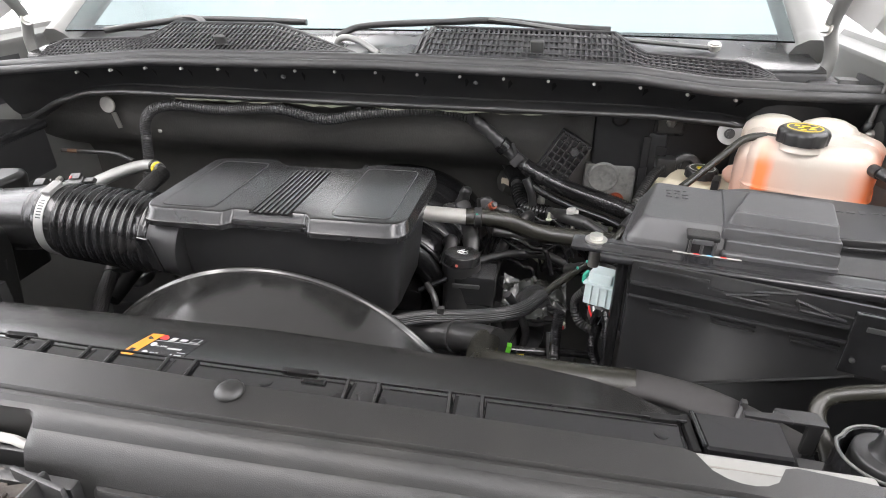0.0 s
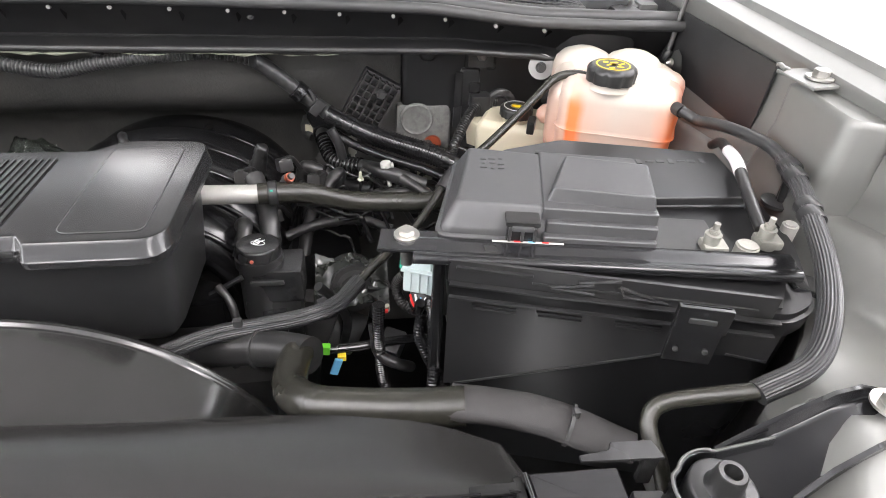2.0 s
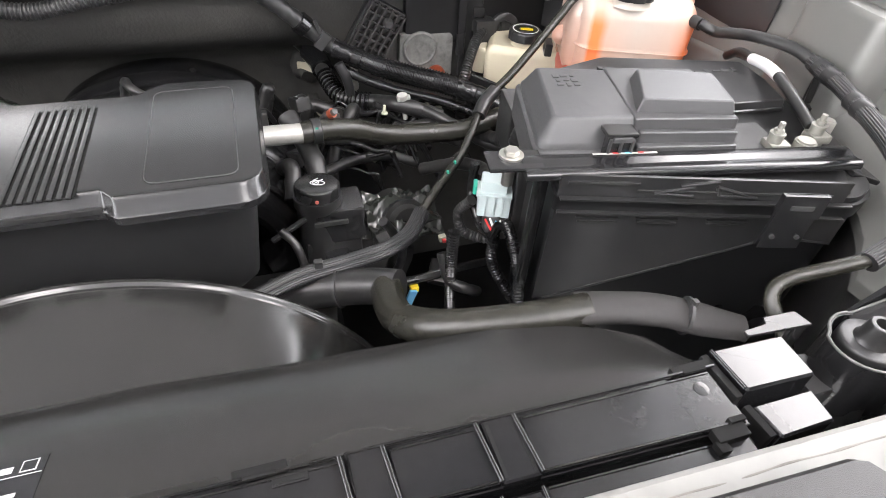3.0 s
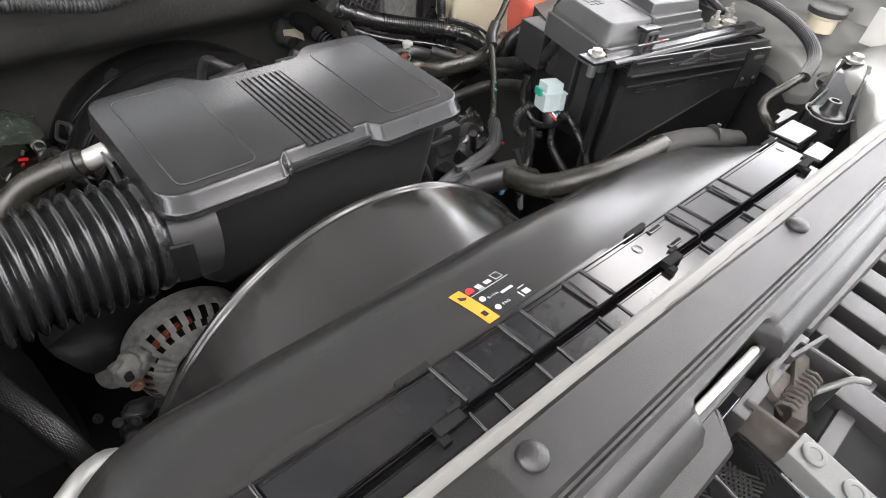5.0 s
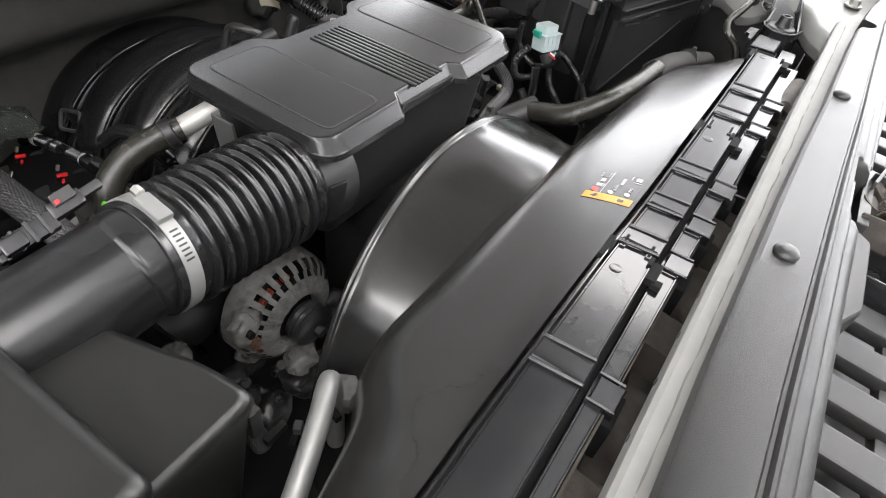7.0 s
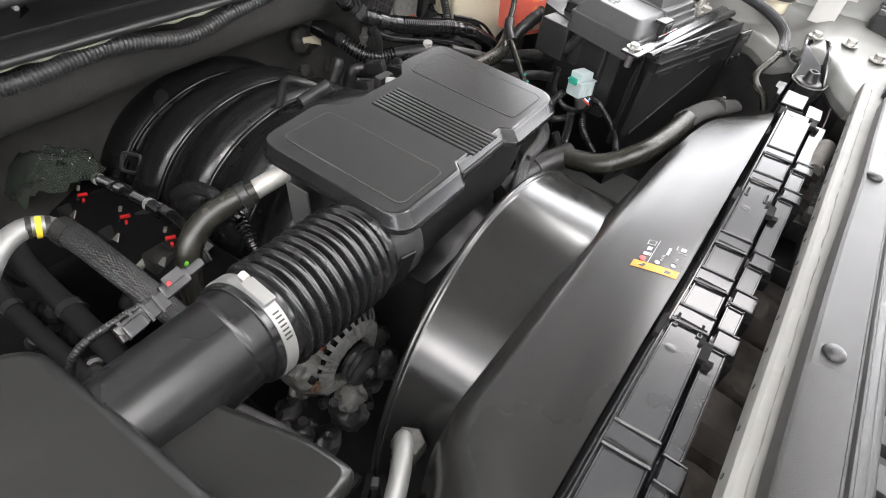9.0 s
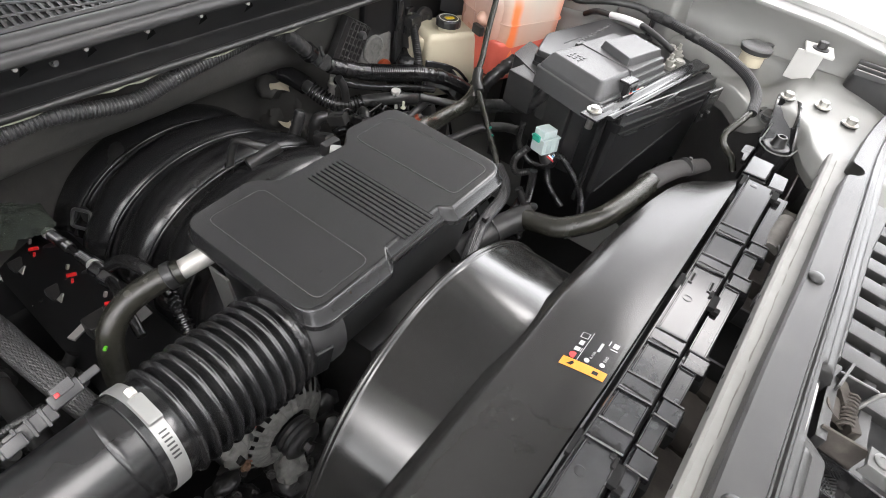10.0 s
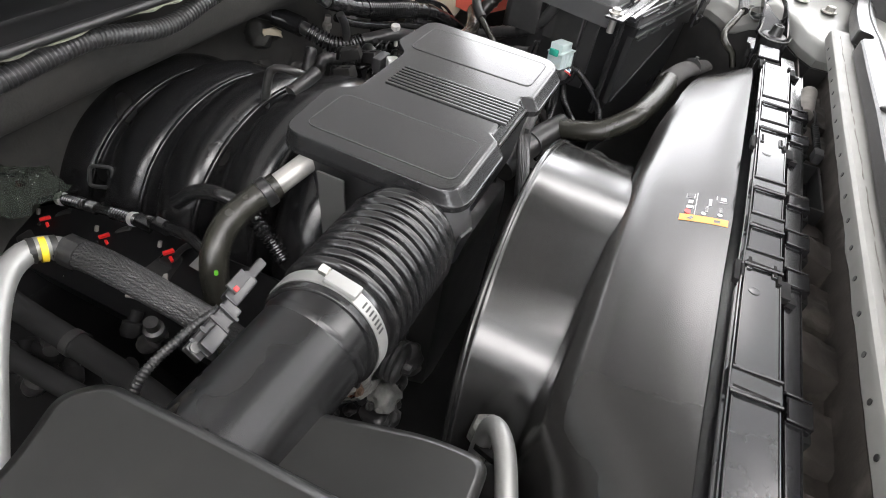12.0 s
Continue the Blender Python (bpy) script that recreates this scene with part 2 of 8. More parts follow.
DEEPBLACK = material("gloss_deep_black", (0.008, 0.008, 0.0085), 0.3, grain=0.2, scale=40, bump=0.05, bump_scale=700)
DEEPBLACK.node_tree.nodes["Principled BSDF"].inputs["Specular IOR Level"].default_value = 0.3
LABELBLACK = plain("black_label_film", (0.012, 0.012, 0.014), 0.25)


# ---- mesh tools ----
def part(name, bm, mat, parent=None, label="", smooth=50):
    me = bpy.data.meshes.new(name)
    bmesh.ops.recalc_face_normals(bm, faces=bm.faces[:])
    bm.to_mesh(me)
    bm.free()
    me.materials.append(mat)
    if smooth:
        me.shade_smooth()
        me.set_sharp_from_angle(angle=radians(smooth))
    ob = new(name, me)
    if smooth and len(me.polygons) < 4000:
        w = ob.modifiers.new("even_normals", "WEIGHTED_NORMAL")
        w.keep_sharp = True
    ob.parent = parent
    if label:
        ob["label"] = label
    return ob


def thing(name, label, category, group="", kind="", at=(0, 0, 0), turn=0):
    e = new(name)
    e.empty_display_size = 0.02
    e.matrix_basis = pose(*at, 0, 0, turn)
    return tagged(e, label, category, group, kind)


def add_box(bm, c, s, bevel=0.0, segs=2, rot=None, taper=1.0):
    """A box of size s at c; taper scales its foot."""
    r = bmesh.ops.create_cube(bm, size=1.0)
    vs = r["verts"]
    for v in vs:
        k = taper if v.co.z < 0 else 1.0
        v.co = Vector((v.co.x * s[0] * k, v.co.y * s[1] * k, v.co.z * s[2]))
    if bevel:
        es = list({e for v in vs for e in v.link_edges})
        out = bmesh.ops.bevel(bm, geom=es, offset=bevel, segments=segs, affect="EDGES", profile=0.6)
        vs = [v for v in bm.verts if v in set(out["verts"]) or v in set(x for x in vs if x.is_valid)]
    m = Matrix.Translation(c) @ (rot.to_4x4() if rot else Matrix())
    bmesh.ops.transform(bm, matrix=m, verts=vs)
    return bm


def box(c, s, bevel=0.0, segs=2, rot=None, taper=1.0):
    return add_box(bmesh.new(), c, s, bevel, segs, rot, taper)


def spin(deg, axis="Z"):
    return Matrix.Rotation(radians(deg), 3, axis)


def aim(way):
    return Vector(way).to_track_quat("Z", "Y").to_matrix()


def add_cyl(bm, a, b, r, r2=None, n=20, bevel=0.0):
    """A round bar from a to b."""
    a, b = Vector(a), Vector(b)
    m = Matrix.Translation((a + b) / 2) @ aim(b - a).to_4x4()
    out = bmesh.ops.create_cone(bm, cap_ends=True, segments=n, radius1=r, radius2=r if r2 is None else r2, depth=(b - a).length, matrix=m)
    if bevel:
        es = list({e for v in out["verts"] for e in v.link_edges if len(e.link_faces) == 2 and e.calc_face_angle(0) > 1.0})
        bmesh.ops.bevel(bm, geom=es, offset=bevel, segments=2, affect="EDGES")
    return bm


def cyl(a, b, r, r2=None, n=20, bevel=0.0):
    return add_cyl(bmesh.new(), a, b, r, r2, n, bevel)


def smooth_path(pts, step=0.006):
    """Catmull-Rom through the points, at even steps."""
    p = [Vector(q) for q in pts]
    p = [2 * p[0] - p[1], *p, 2 * p[-1] - p[-2]]
    out = []
    for i in range(1, len(p) - 2):
        a, b, c, d = p[i - 1 : i + 3]
        n = max(2, int((c - b).length / step))
        for j in range(n):
            t = j / n
            out.append(0.5 * (2 * b + (c - a) * t + (2 * a - 5 * b + 4 * c - d) * t * t + (3 * b - a - 3 * c + d) * t**3))
    out.append(p[-2])
    return out


def add_sweep(bm, pts, r, n=12, step=0.006, raw=False, swell=None, flat=1.0):
    """A tube along pts; swell(s, angle) scales its radius along the length s."""
    path = [Vector(q) for q in pts] if raw else smooth_path(pts, step)
    s, rings, up = 0.0, [], None
    for i, q in enumerate(path):
        way = (path[min(i + 1, len(path) - 1)] - path[max(i - 1, 0)]).normalized()
        if up is None:
            up = Vector((0, 0, 1)) if abs(way.z) < 0.9 else Vector((0, 1, 0))
        up = (up - way * up.dot(way)).normalized()
        side = way.cross(up)
        s += (q - path[i - 1]).length if i else 0
        ring = []
        for k in range(n):
            a = 2 * math.pi * k / n
            rr = r * (swell(s, a) if swell else 1.0)
            ring.append(bm.verts.new(q + side * (math.cos(a) * rr) + up * (math.sin(a) * rr * flat)))
        rings.append(ring)
    for a, b in zip(rings, rings[1:]):
        for k in range(n):
            bm.faces.new((a[k], a[(k + 1) % n], b[(k + 1) % n], b[k]))
    bm.faces.new(rings[0][::-1])
    bm.faces.new(rings[-1])
    return bm


def sweep(pts, r, **kw):
    return add_sweep(bmesh.new(), pts, r, **kw)


def conduit(pts, r, pitch=0.0042, depth=0.09, n=12):
    return sweep(pts, r, n=n, step=pitch / 4, swell=lambda s, a: 1 + depth * (1 if (s / pitch) % 1 < 0.5 else -1))


def braided(pts, r, n=128, k=28, pitch=0.0065):
    def bumpy(s, a):
        w = 2 * math.pi * s / pitch
        return 1 + 0.055 * max(math.cos(k * a + w), math.cos(k * a - w))
    return sweep(pts, r, n=n, step=0.0014, swell=bumpy)


def fluted(pts, r, n=96, k=22, step=0.005):
    return sweep(pts, r, n=n, step=step, swell=lambda s, a: 1 - 0.085 * abs(math.cos(k * a / 2)) ** 3)


def rounded(poly, r, n=4):
    """The outline with its corners rounded by r (or a list of radii)."""
    out = []
    m = len(poly)
    for i, p in enumerate(poly):
        p, a, b = Vector(p), Vector(poly[i - 1]), Vector(poly[(i + 1) % m])
        rad = r[i] if isinstance(r, (list, tuple)) else r
        u, w = (a - p), (b - p)
        d = min(rad, u.length * 0.45, w.length * 0.45)
        if d < 1e-5:
            out.append(p)
            continue
        q0, q1 = p + u.normalized() * d, p + w.normalized() * d
        for k in range(n + 1):
            t = k / n
            out.append((1 - t) ** 2 * q0 + 2 * t * (1 - t) * p + t * t * q1)
    return out


def inset(poly, d):
    """The outline moved inwards by d (it runs counter-clockwise)."""
    out, m = [], len(poly)
    for i in range(m):
        a, p, b = Vector(poly[i - 1]), Vector(poly[i]), Vector(poly[(i + 1) % m])
        n1, n2 = (p - a).normalized(), (b - p).normalized()
        n = Vector((-n1.y - n2.y, n1.x + n2.x))
        n = n.normalized() if n.length > 1e-6 else Vector((-n1.y, n1.x))
        k = max(0.4, n.dot(Vector((-n1.y, n1.x))))
        out.append(p + n * (d / k))
    return out


def add_stack(bm, poly, levels, m=None, cap=True):
    """Rings of the outline at levels (z, inset), skinned and capped."""
    rings = []
    for z, d in levels:
        ring = [Vector((q.x, q.y, z)) for q in (inset(poly, d) if d else [Vector(p) for p in poly])]
        rings.append([bm.verts.new(m @ q if m else q) for q in ring])
    n = len(poly)
    for a, b in zip(rings, rings[1:]):
        for k in range(n):
            bm.faces.new((a[k], a[(k + 1) % n], b[(k + 1) % n], b[k]))
    if cap:
        bm.faces.new(rings[0][::-1])
        bm.faces.new(rings[-1])
    return bm


def stack(poly, levels, m=None, cap=True):
    return add_stack(bmesh.new(), poly, levels, m, cap)


def add_lathe(bm, profile, a, way, n=32, wobble=None, close=True):
    """A turned body: profile of (along, radius) from a, along way."""
    rot, a = aim(way), Vector(a)
    rings = []
    for h, r in profile:
        ring = []
        for k in range(n):
            t = 2 * math.pi * k / n
            rr = r * (wobble(h, t) if wobble else 1)
            ring.append(bm.verts.new(a + rot @ Vector((math.cos(t) * rr, math.sin(t) * rr, h))))
        rings.append(ring)
    for p, q in zip(rings, rings[1:]):
        for k in range(n):
            bm.faces.new((p[k], p[(k + 1) % n], q[(k + 1) % n], q[k]))
    if close:
        bm.faces.new(rings[0][::-1])
        bm.faces.new(rings[-1])
    return bm


def lathe(profile, a, way, **kw):
    return add_lathe(bmesh.new(), profile, a, way, **kw)


def add_sheet(bm, rows, thick=0.0):
    """A skin over rows of points, thickened."""
    vs = [[bm.verts.new(p) for p in row] for row in rows]
    fs = []
    for a, b in zip(vs, vs[1:]):
        for k in range(len(a) - 1):
            fs.append(bm.faces.new((a[k], a[k + 1], b[k + 1], b[k])))
    if thick:
        bmesh.ops.recalc_face_normals(bm, faces=fs)
        bmesh.ops.solidify(bm, geom=fs, thickness=thick)
    return bm


def sheet(rows, thick=0.0):
    return add_sheet(bmesh.new(), rows, thick)


def profile_bar(prof, x0, x1, bend=None, n=1):
    """The outline prof of (y, z) drawn out from x0 to x1; bend(x) shifts it by (dy, dz)."""
    bm = bmesh.new()
    rings = []
    for i in range(n + 1):
        x = x0 + (x1 - x0) * i / n
        dy, dz = bend(x) if bend else (0, 0)
        rings.append([bm.verts.new((x, y + dy, z + dz)) for y, z in prof])
    m = len(prof)
    for a, b in zip(rings, rings[1:]):
        for k in range(m):
            bm.faces.new((a[k], a[(k + 1) % m], b[(k + 1) % m], b[k]))
    bm.faces.new(rings[0][::-1])
    bm.faces.new(rings[-1])
    return bm


def add_hex_bolt(bm, p, way=(0, 0, 1), r=0.008, h=0.007, flange=1.45):
    p, way = Vector(p), Vector(way).normalized()
    add_cyl(bm, p, p + way * 0.0022, r * flange, n=20)
    add_cyl(bm, p + way * 0.0022, p + way * h, r, n=6, bevel=0.0008)
    return bm


def hex_bolt(p, way=(0, 0, 1), r=0.008, h=0.007, flange=1.45):
    return add_hex_bolt(bmesh.new(), p, way, r, h, flange)


def lump(p, r, seed, squash=(1, 1, 1)):
    """A rough cast lump."""
    bm = bmesh.new()
    bmesh.ops.create_icosphere(bm, subdivisions=3, radius=1.0)
    for v in bm.verts:
        n = v.co.normalized()
        k = r * (1 + 0.35 * noise.noise(n * 1.7 + Vector((seed, 0, 0))) + 0.15 * noise.noise(n * 5 + Vector((0, seed, 0))))
        v.co = Vector(p) + Vector((n.x * squash[0], n.y * squash[1], n.z * squash[2])) * k
    return bm


def ring_stack(poly, radii, levels, n=5):
    """Skinned rings of an outline; each is set in first, and then its corners are rounded."""
    bm = bmesh.new()
    rings = []
    for z, d in levels:
        ring = rounded(inset(poly, d) if d else poly, [max(0.003, r - 0.4 * d) for r in radii], n)
        rings.append([bm.verts.new((q.x, q.y, z)) for q in ring])
    for a, b in zip(rings, rings[1:]):
        for k in range(len(a)):
            bm.faces.new((a[k], a[(k + 1) % len(a)], b[(k + 1) % len(a)], b[k]))
    # a narrow flat border keeps the top from looking like a pillow
    z, d = levels[-1]
    top = rounded(inset(poly, d + 0.0012), [max(0.003, r - 0.4 * d) for r in radii], n)
    flat = [bm.verts.new((q.x, q.y, z)) for q in top]
    for k in range(len(flat)):
        bm.faces.new((rings[-1][k], rings[-1][(k + 1) % len(flat)], flat[(k + 1) % len(flat)], flat[k]))
    for ring in (rings[0][::-1], flat):
        f = bm.faces.new(ring)
        bmesh.ops.triangulate(bm, faces=[f])
    return bm


def lettering(text, size, m, mat, parent, name="printed_text"):
    """Raised or printed words as a thin mesh."""
    cu = bpy.data.curves.new(name, "FONT")
    cu.body, cu.size, cu.extrude, cu.align_x, cu.align_y = text, size, 0.0002, "CENTER", "CENTER"
    tmp = bpy.data.objects.new(name, cu)
    me = bpy.data.meshes.new_from_object(tmp)
    bpy.data.objects.remove(tmp)
    me.transform(m)
    me.materials.clear()
    me.materials.append(mat)
    ob = new(name, me)
    ob.parent = parent
    return ob


def along(x, xs, ys):
    return float(np.interp(x, xs, ys))


# ---- the hall around the truck ----
def hall():
    hw, hl, hh = 5.0, 6.0, 4.2
    tagged(part("floor", box((0, 1, -0.05), (2 * hw, 2 * hl, 0.1)), FLOORMAT, smooth=0), "polished pale grey hall floor under the truck", "floor", kind="structure")
    tagged(part("ceiling", box((0, 1, hh + 0.05), (2 * hw, 2 * hl, 0.1)), WHITEWALL, smooth=0), "plain white hall ceiling with lamp panels", "ceiling", kind="structure")
    for nm, c, s in (("wall_north", (0, 1 + hl, hh / 2), (2 * hw, 0.1, hh)), ("wall_south", (0, 1 - hl, hh / 2), (2 * hw, 0.1, hh)), ("wall_east", (hw, 1, hh / 2), (0.1, 2 * hl, hh)), ("wall_west", (-hw, 1, hh / 2), (0.1, 2 * hl, hh))):
        # unseen south wall is greyed so that front faces stay dark
        dark = nm == "wall_south"
        tagged(part(nm, box(c, s), DARKWALL if dark else WHITEWALL, smooth=0), "unseen wall before the truck, greyed to dim the front faces" if dark else "plain white hall wall around the truck", "wall", kind="structure")
    # unseen lamp panels, added to light the bay
    for x, y, w, l in LAMPS:
        t = thing("added_ceiling_light", "unseen white panel lamp added under the hall ceiling", "lamp", "hall lamps")
        part("frame", box((x, y, hh - 0.02), (w + 0.05, l + 0.05, 0.04), 0.005), WHITEWALL, t)
        part("diffuser", box((x, y, hh - 0.045), (w, l, 0.02), 0.004), LAMP, t, "glowing white diffuser")


    # unseen glowing panes added in the side walls, for fill and broad highlights
    for i in range(4):
        y = -3.6 + 2.6 * i
        for sx, nm in ((1, "fill_window_1"), (-1, "fill_window_2")):
            t = thing(nm, "unseen bright pane added to the side wall as fill light", "window", kind="structure")
            part("fill_surround", box((sx * (hw - 0.06), y, 2.0), (0.04, 2.3, 2.9), 0.01), WHITEWALL, t)
            part("pane", box((sx * (hw - 0.085), y, 2.0), (0.01, 2.15, 2.75)), FILLGLOW, t, "glowing fill pane")


# places of the added lamps, chosen by the reflections they give
LAMPS = ((-1.6, -0.9, 1.0, 2.8), (1.5, -2.7, 1.0, 2.6), (-3.6, 0.8, 0.9, 4.0), (3.6, 0.8, 0.9, 4.0), (-1.6, 4.6, 0.4, 2.0), (2.1, 4.5, 0.5, 2.0))
hall()


# ---- body of the truck ----
body = thing("truck_body", "silver pickup truck body round an open engine bay", "truck body")


def seal_z(x):
    """Height of the cowl's rubber seal across the truck."""
    pts = ((-0.95, 1.14), (-0.80, 1.155), (-0.60, 1.172), (-0.45, 1.183), (0, 1.185), (0.25, 1.180), (0.45, 1.174), (0.60, 1.156), (0.74, 1.152), (0.95, 1.150))
    return float(np.interp(x, [p[0] for p in pts], [p[1] for p in pts]))


def lip_z(x):
    pts = ((-0.95, 1.02), (-0.80, 1.04), (-0.70, 1.09), (-0.62, 1.112), (-0.55, 1.118), (0.0, 1.112), (0.5, 1.108), (0.62, 1.100), (0.72, 1.082), (0.95, 1.06))
    return float(np.interp(x, [p[0] for p in pts], [p[1] for p in pts]))


def truck_body():
    xs = [i * 0.04 - 0.86 for i in range(44)]

    def fy(x, z):
        y = 0.882 + 0.006 * math.sin(7 * x + 1) * math.sin(9 * z) + 0.008 * noise.noise(Vector((x * 5, z * 7, 0)))
        side = 1 if x < 0.22 else math.exp(-(((x - 0.22) / 0.08) ** 2))
        y -= side * 0.022 * math.exp(-(((z - 1.045) / 0.04) ** 2))
        return y + 0.118 * side * max(0, min(1, (1.005 - z) / 0.07)) ** 1.5
    zs = [0.3, 0.5, 0.65, 0.75, 0.82, 0.87, 0.91, 0.94, 0.965, 0.985, 1.0, 1.015, 1.03, 1.045, 1.06, 1.08, 1.10, 1.125]
    part("firewall_insulation", sheet([[(x, fy(x, z), z) for x in [i * 0.02 - 0.86 for i in range(87)]] for z in zs], 0.004), FELT, body, "dark moulded insulation mat on the firewall")
    rows = []
    for dy, f in ((0.850, 1.06), (0.806, 1.08), (0.788, 0.98), (0.795, 0.80), (0.815, 0.55), (0.838, 0.12), (0.834, 0.05), (0.806, 0.02), (0.803, -0.06), (0.83, -0.09)):
        rows.append([(x, dy, lip_z(x) + f * (seal_z(x) - lip_z(x))) for x in xs])
    part("cowl_tray", sheet(rows, 0.003), COWLMAT, body, "black plastic cowl tray face")
    part("cowl_seal", sweep([(x, 0.803, seal_z(x) + 0.006) for x in xs], 0.011, n=14), SEALRUBBER, body, "dark grey rubber bonnet seal along the cowl")
    part("seal_bead", sweep([(x, 0.785, seal_z(x) - 0.001) for x in xs], 0.0085, n=12), SEALRUBBER, body, "front bead of the bonnet seal")
    part("lip_seal", sweep([(x, 0.802, lip_z(x) - 0.002) for x in xs], 0.0055, n=8), RUBBER, body)
    part("sealant_bead", sweep([(x, 0.806, lip_z(x) - 0.010 - 0.004 * noise.noise(Vector((x * 14, 0, 0)))) for x in [i * 0.01 - 0.42 for i in range(74)]], 0.0022, n=6, swell=lambda s, a: max(0.05, 0.55 + 1.6 * noise.noise(Vector((s * 38, 2.5, 0))))), SEALANT, body, "ragged pale sealant bead")
    for i in range(17):
        x = -0.62 + i * 0.078
        p = (x, 0.800, seal_z(x) - 0.016)
        part("clip", cyl(p, (x, 0.7925, p[2]), 0.0027, n=8), DULL, body)
        # gussets are black for the triangular shadows under the seal
        rib = bmesh.new()
        z1 = seal_z(x) - 0.012
        z0 = z1 - 0.45 * (z1 - lip_z(x))
        a = [rib.verts.new(q) for q in ((x + 0.008, 0.797, z1), (x + 0.008, 0.816, z0), (x + 0.016, 0.804, z0 + 0.012))]
        rib.faces.new(a)
        bmesh.ops.solidify(rib, geom=rib.faces[:], thickness=0.003)
        part("gusset_shade", rib, VOID, body, smooth=0)
    for x in (-0.184, 0.187):
        part("washer_nut", lathe([(0, 0.005), (0.002, 0.005), (0.002, 0.003), (0.005, 0.0025)], (x, 0.812, 1.154), (0, -1, 0.3), n=16), GREYPLASTIC, body)
    for sx in (1, -1):
        # inner wall, folded rail and outer skin of each fender
        prof = ((0.812, 0.3), (0.822, 0.95), (0.828, 1.04), (0.842, 1.06), (0.856, 1.12), (0.858, 1.165), (0.850, 1.182), (0.852, 1.190), (0.862, 1.193), (0.880, 1.197), (0.884, 1.206), (0.93, 1.212), (0.985, 1.19), (1.005, 1.1), (1.01, 0.6))
        rows = [[(sx * dx, y, z + (0.028 * (y - 0.5) if z > 1.1 else 0) - (0.10 * max(0, 0.1 - y) if z > 1.1 else 0)) for y in [-0.12 + 0.06 * k for k in range(21)]] for dx, z in prof]
        part("fender", sheet(rows, 0.002), SILVER, body, "silver painted fender with a folded inner edge")
        wall = [[(sx * dx, y, z) for y in (0.55, 0.62, 0.70, 0.80, 0.9)] for dx, z in ((0.842, 0.8), (0.845, 1.02), (0.85, 1.10), (0.852, 1.17))]
        part("splash_liner", sheet(wall, 0.003), PLASTIC, body, "black plastic liner at the rear of the fender")
        # hinge
        hx = sx * 0.785
        part("hinge_bracket", box((hx, 0.87, 1.135), (0.05, 0.05, 0.06), 0.006), GREYPLASTIC, body)
        part("hinge_arm", sweep([(hx, 0.88, 1.15), (hx + sx * 0.004, 0.88, 1.20), (hx - sx * 0.012, 0.87, 1.25), (hx - sx * 0.02, 0.83, 1.30)], 0.011, n=10), SILVER, body)
        part("hinge_bolt", hex_bolt((hx - sx * 0.02, 0.865, 1.245), (-sx, -0.4, 0.2), 0.008, 0.012), STEEL, body)
        part("cowl_end_cap", box((sx * 0.772, 0.838, 1.150), (0.045, 0.05, 0.030), 0.008), PLASTIC, body)
    # plastic side panel and cast column at the cowl's right end
    part("cowl_side_panel", sheet([[(x, 0.806 + 0.03 * ((x - 0.735) / 0.065) ** 4, z) for x in [0.662 + 0.0115 * k for k in range(12)]] for z in (1.00, 1.06, 1.11, 1.148)], 0.004), COWLMAT, body, "dark plastic side panel below the cowl")
    part("cast_column", ring_stack([(0.792, 0.838), (0.832, 0.832), (0.838, 0.872), (0.796, 0.88)], [0.006] * 4, [(0.98, 0.0), (1.10, 0.0), (1.15, 0.004), (1.168, 0.006)]), LEVER, body, "grey painted hinge column")
    for z in (1.145, 1.118):
        part("column_step", box((0.806, 0.834, z), (0.022, 0.014, 0.012), 0.003), LEVER, body)
    # the floor's black stands for the bay's shaded depth
    part("bay_floor", box((0, 0.45, 0.45), (1.62, 1.0, 0.02)), VOID, body, "undertray blackened for the shade deep in the bay")
    part("bulkhead", box((0, 1.06, 0.75), (1.7, 0.04, 0.75)), VOID, body)


truck_body()


def hood():
    t = thing("hood", "silver truck hood held open above the bay", "hood")
    up, n = Vector((0, -0.62, 0.785)), Vector((0, 0.785, 0.62))
    for nm, off, mat, w, ins in (("outer_skin", 0.03, HOODPAINT, 0.86, 0.0), ("inner_panel", 0.0, HOODPAINT, 0.83, 0.02)):
        rows = []
        for i in range(13):
            s = i / 12
            row = []
            for k in range(21):
                x = -w + 2 * w * k / 20
                edge = max(0, abs(x) - 0.62) / 0.2
                p = Vector((x, 0.90, 1.325 - 0.045 * edge**2)) + up * (1.25 * s) + n * (off - 0.05 * edge**2 * (1 - s))
                row.append(p)
            rows.append(row)
        part(nm, sheet(rows, 0.002), mat, t)
    # unseen liner, placed so that lid and plates reflect something dark
    c = Vector((0, 0.90, 1.325)) + up * 0.85 - n * 0.012
    part("liner", box(c, (1.24, 0.80, 0.016), 0.006, rot=Matrix((Vector((1, 0, 0)), n.cross(Vector((1, 0, 0))), n)).transposed()), LINER, t, "unseen dark liner added for dark reflections in the bay")
    for x in (-0.5, -0.17, 0.17, 0.5):
        for k in (0.45, 1.1):
            part("liner_clip", lathe([(0, 0.014), (0.002, 0.014), (0.004, 0.008)], Vector((x, 0.90, 1.325)) + up * k - n * 0.020, -n, n=16), RUBBER, t)


hood()


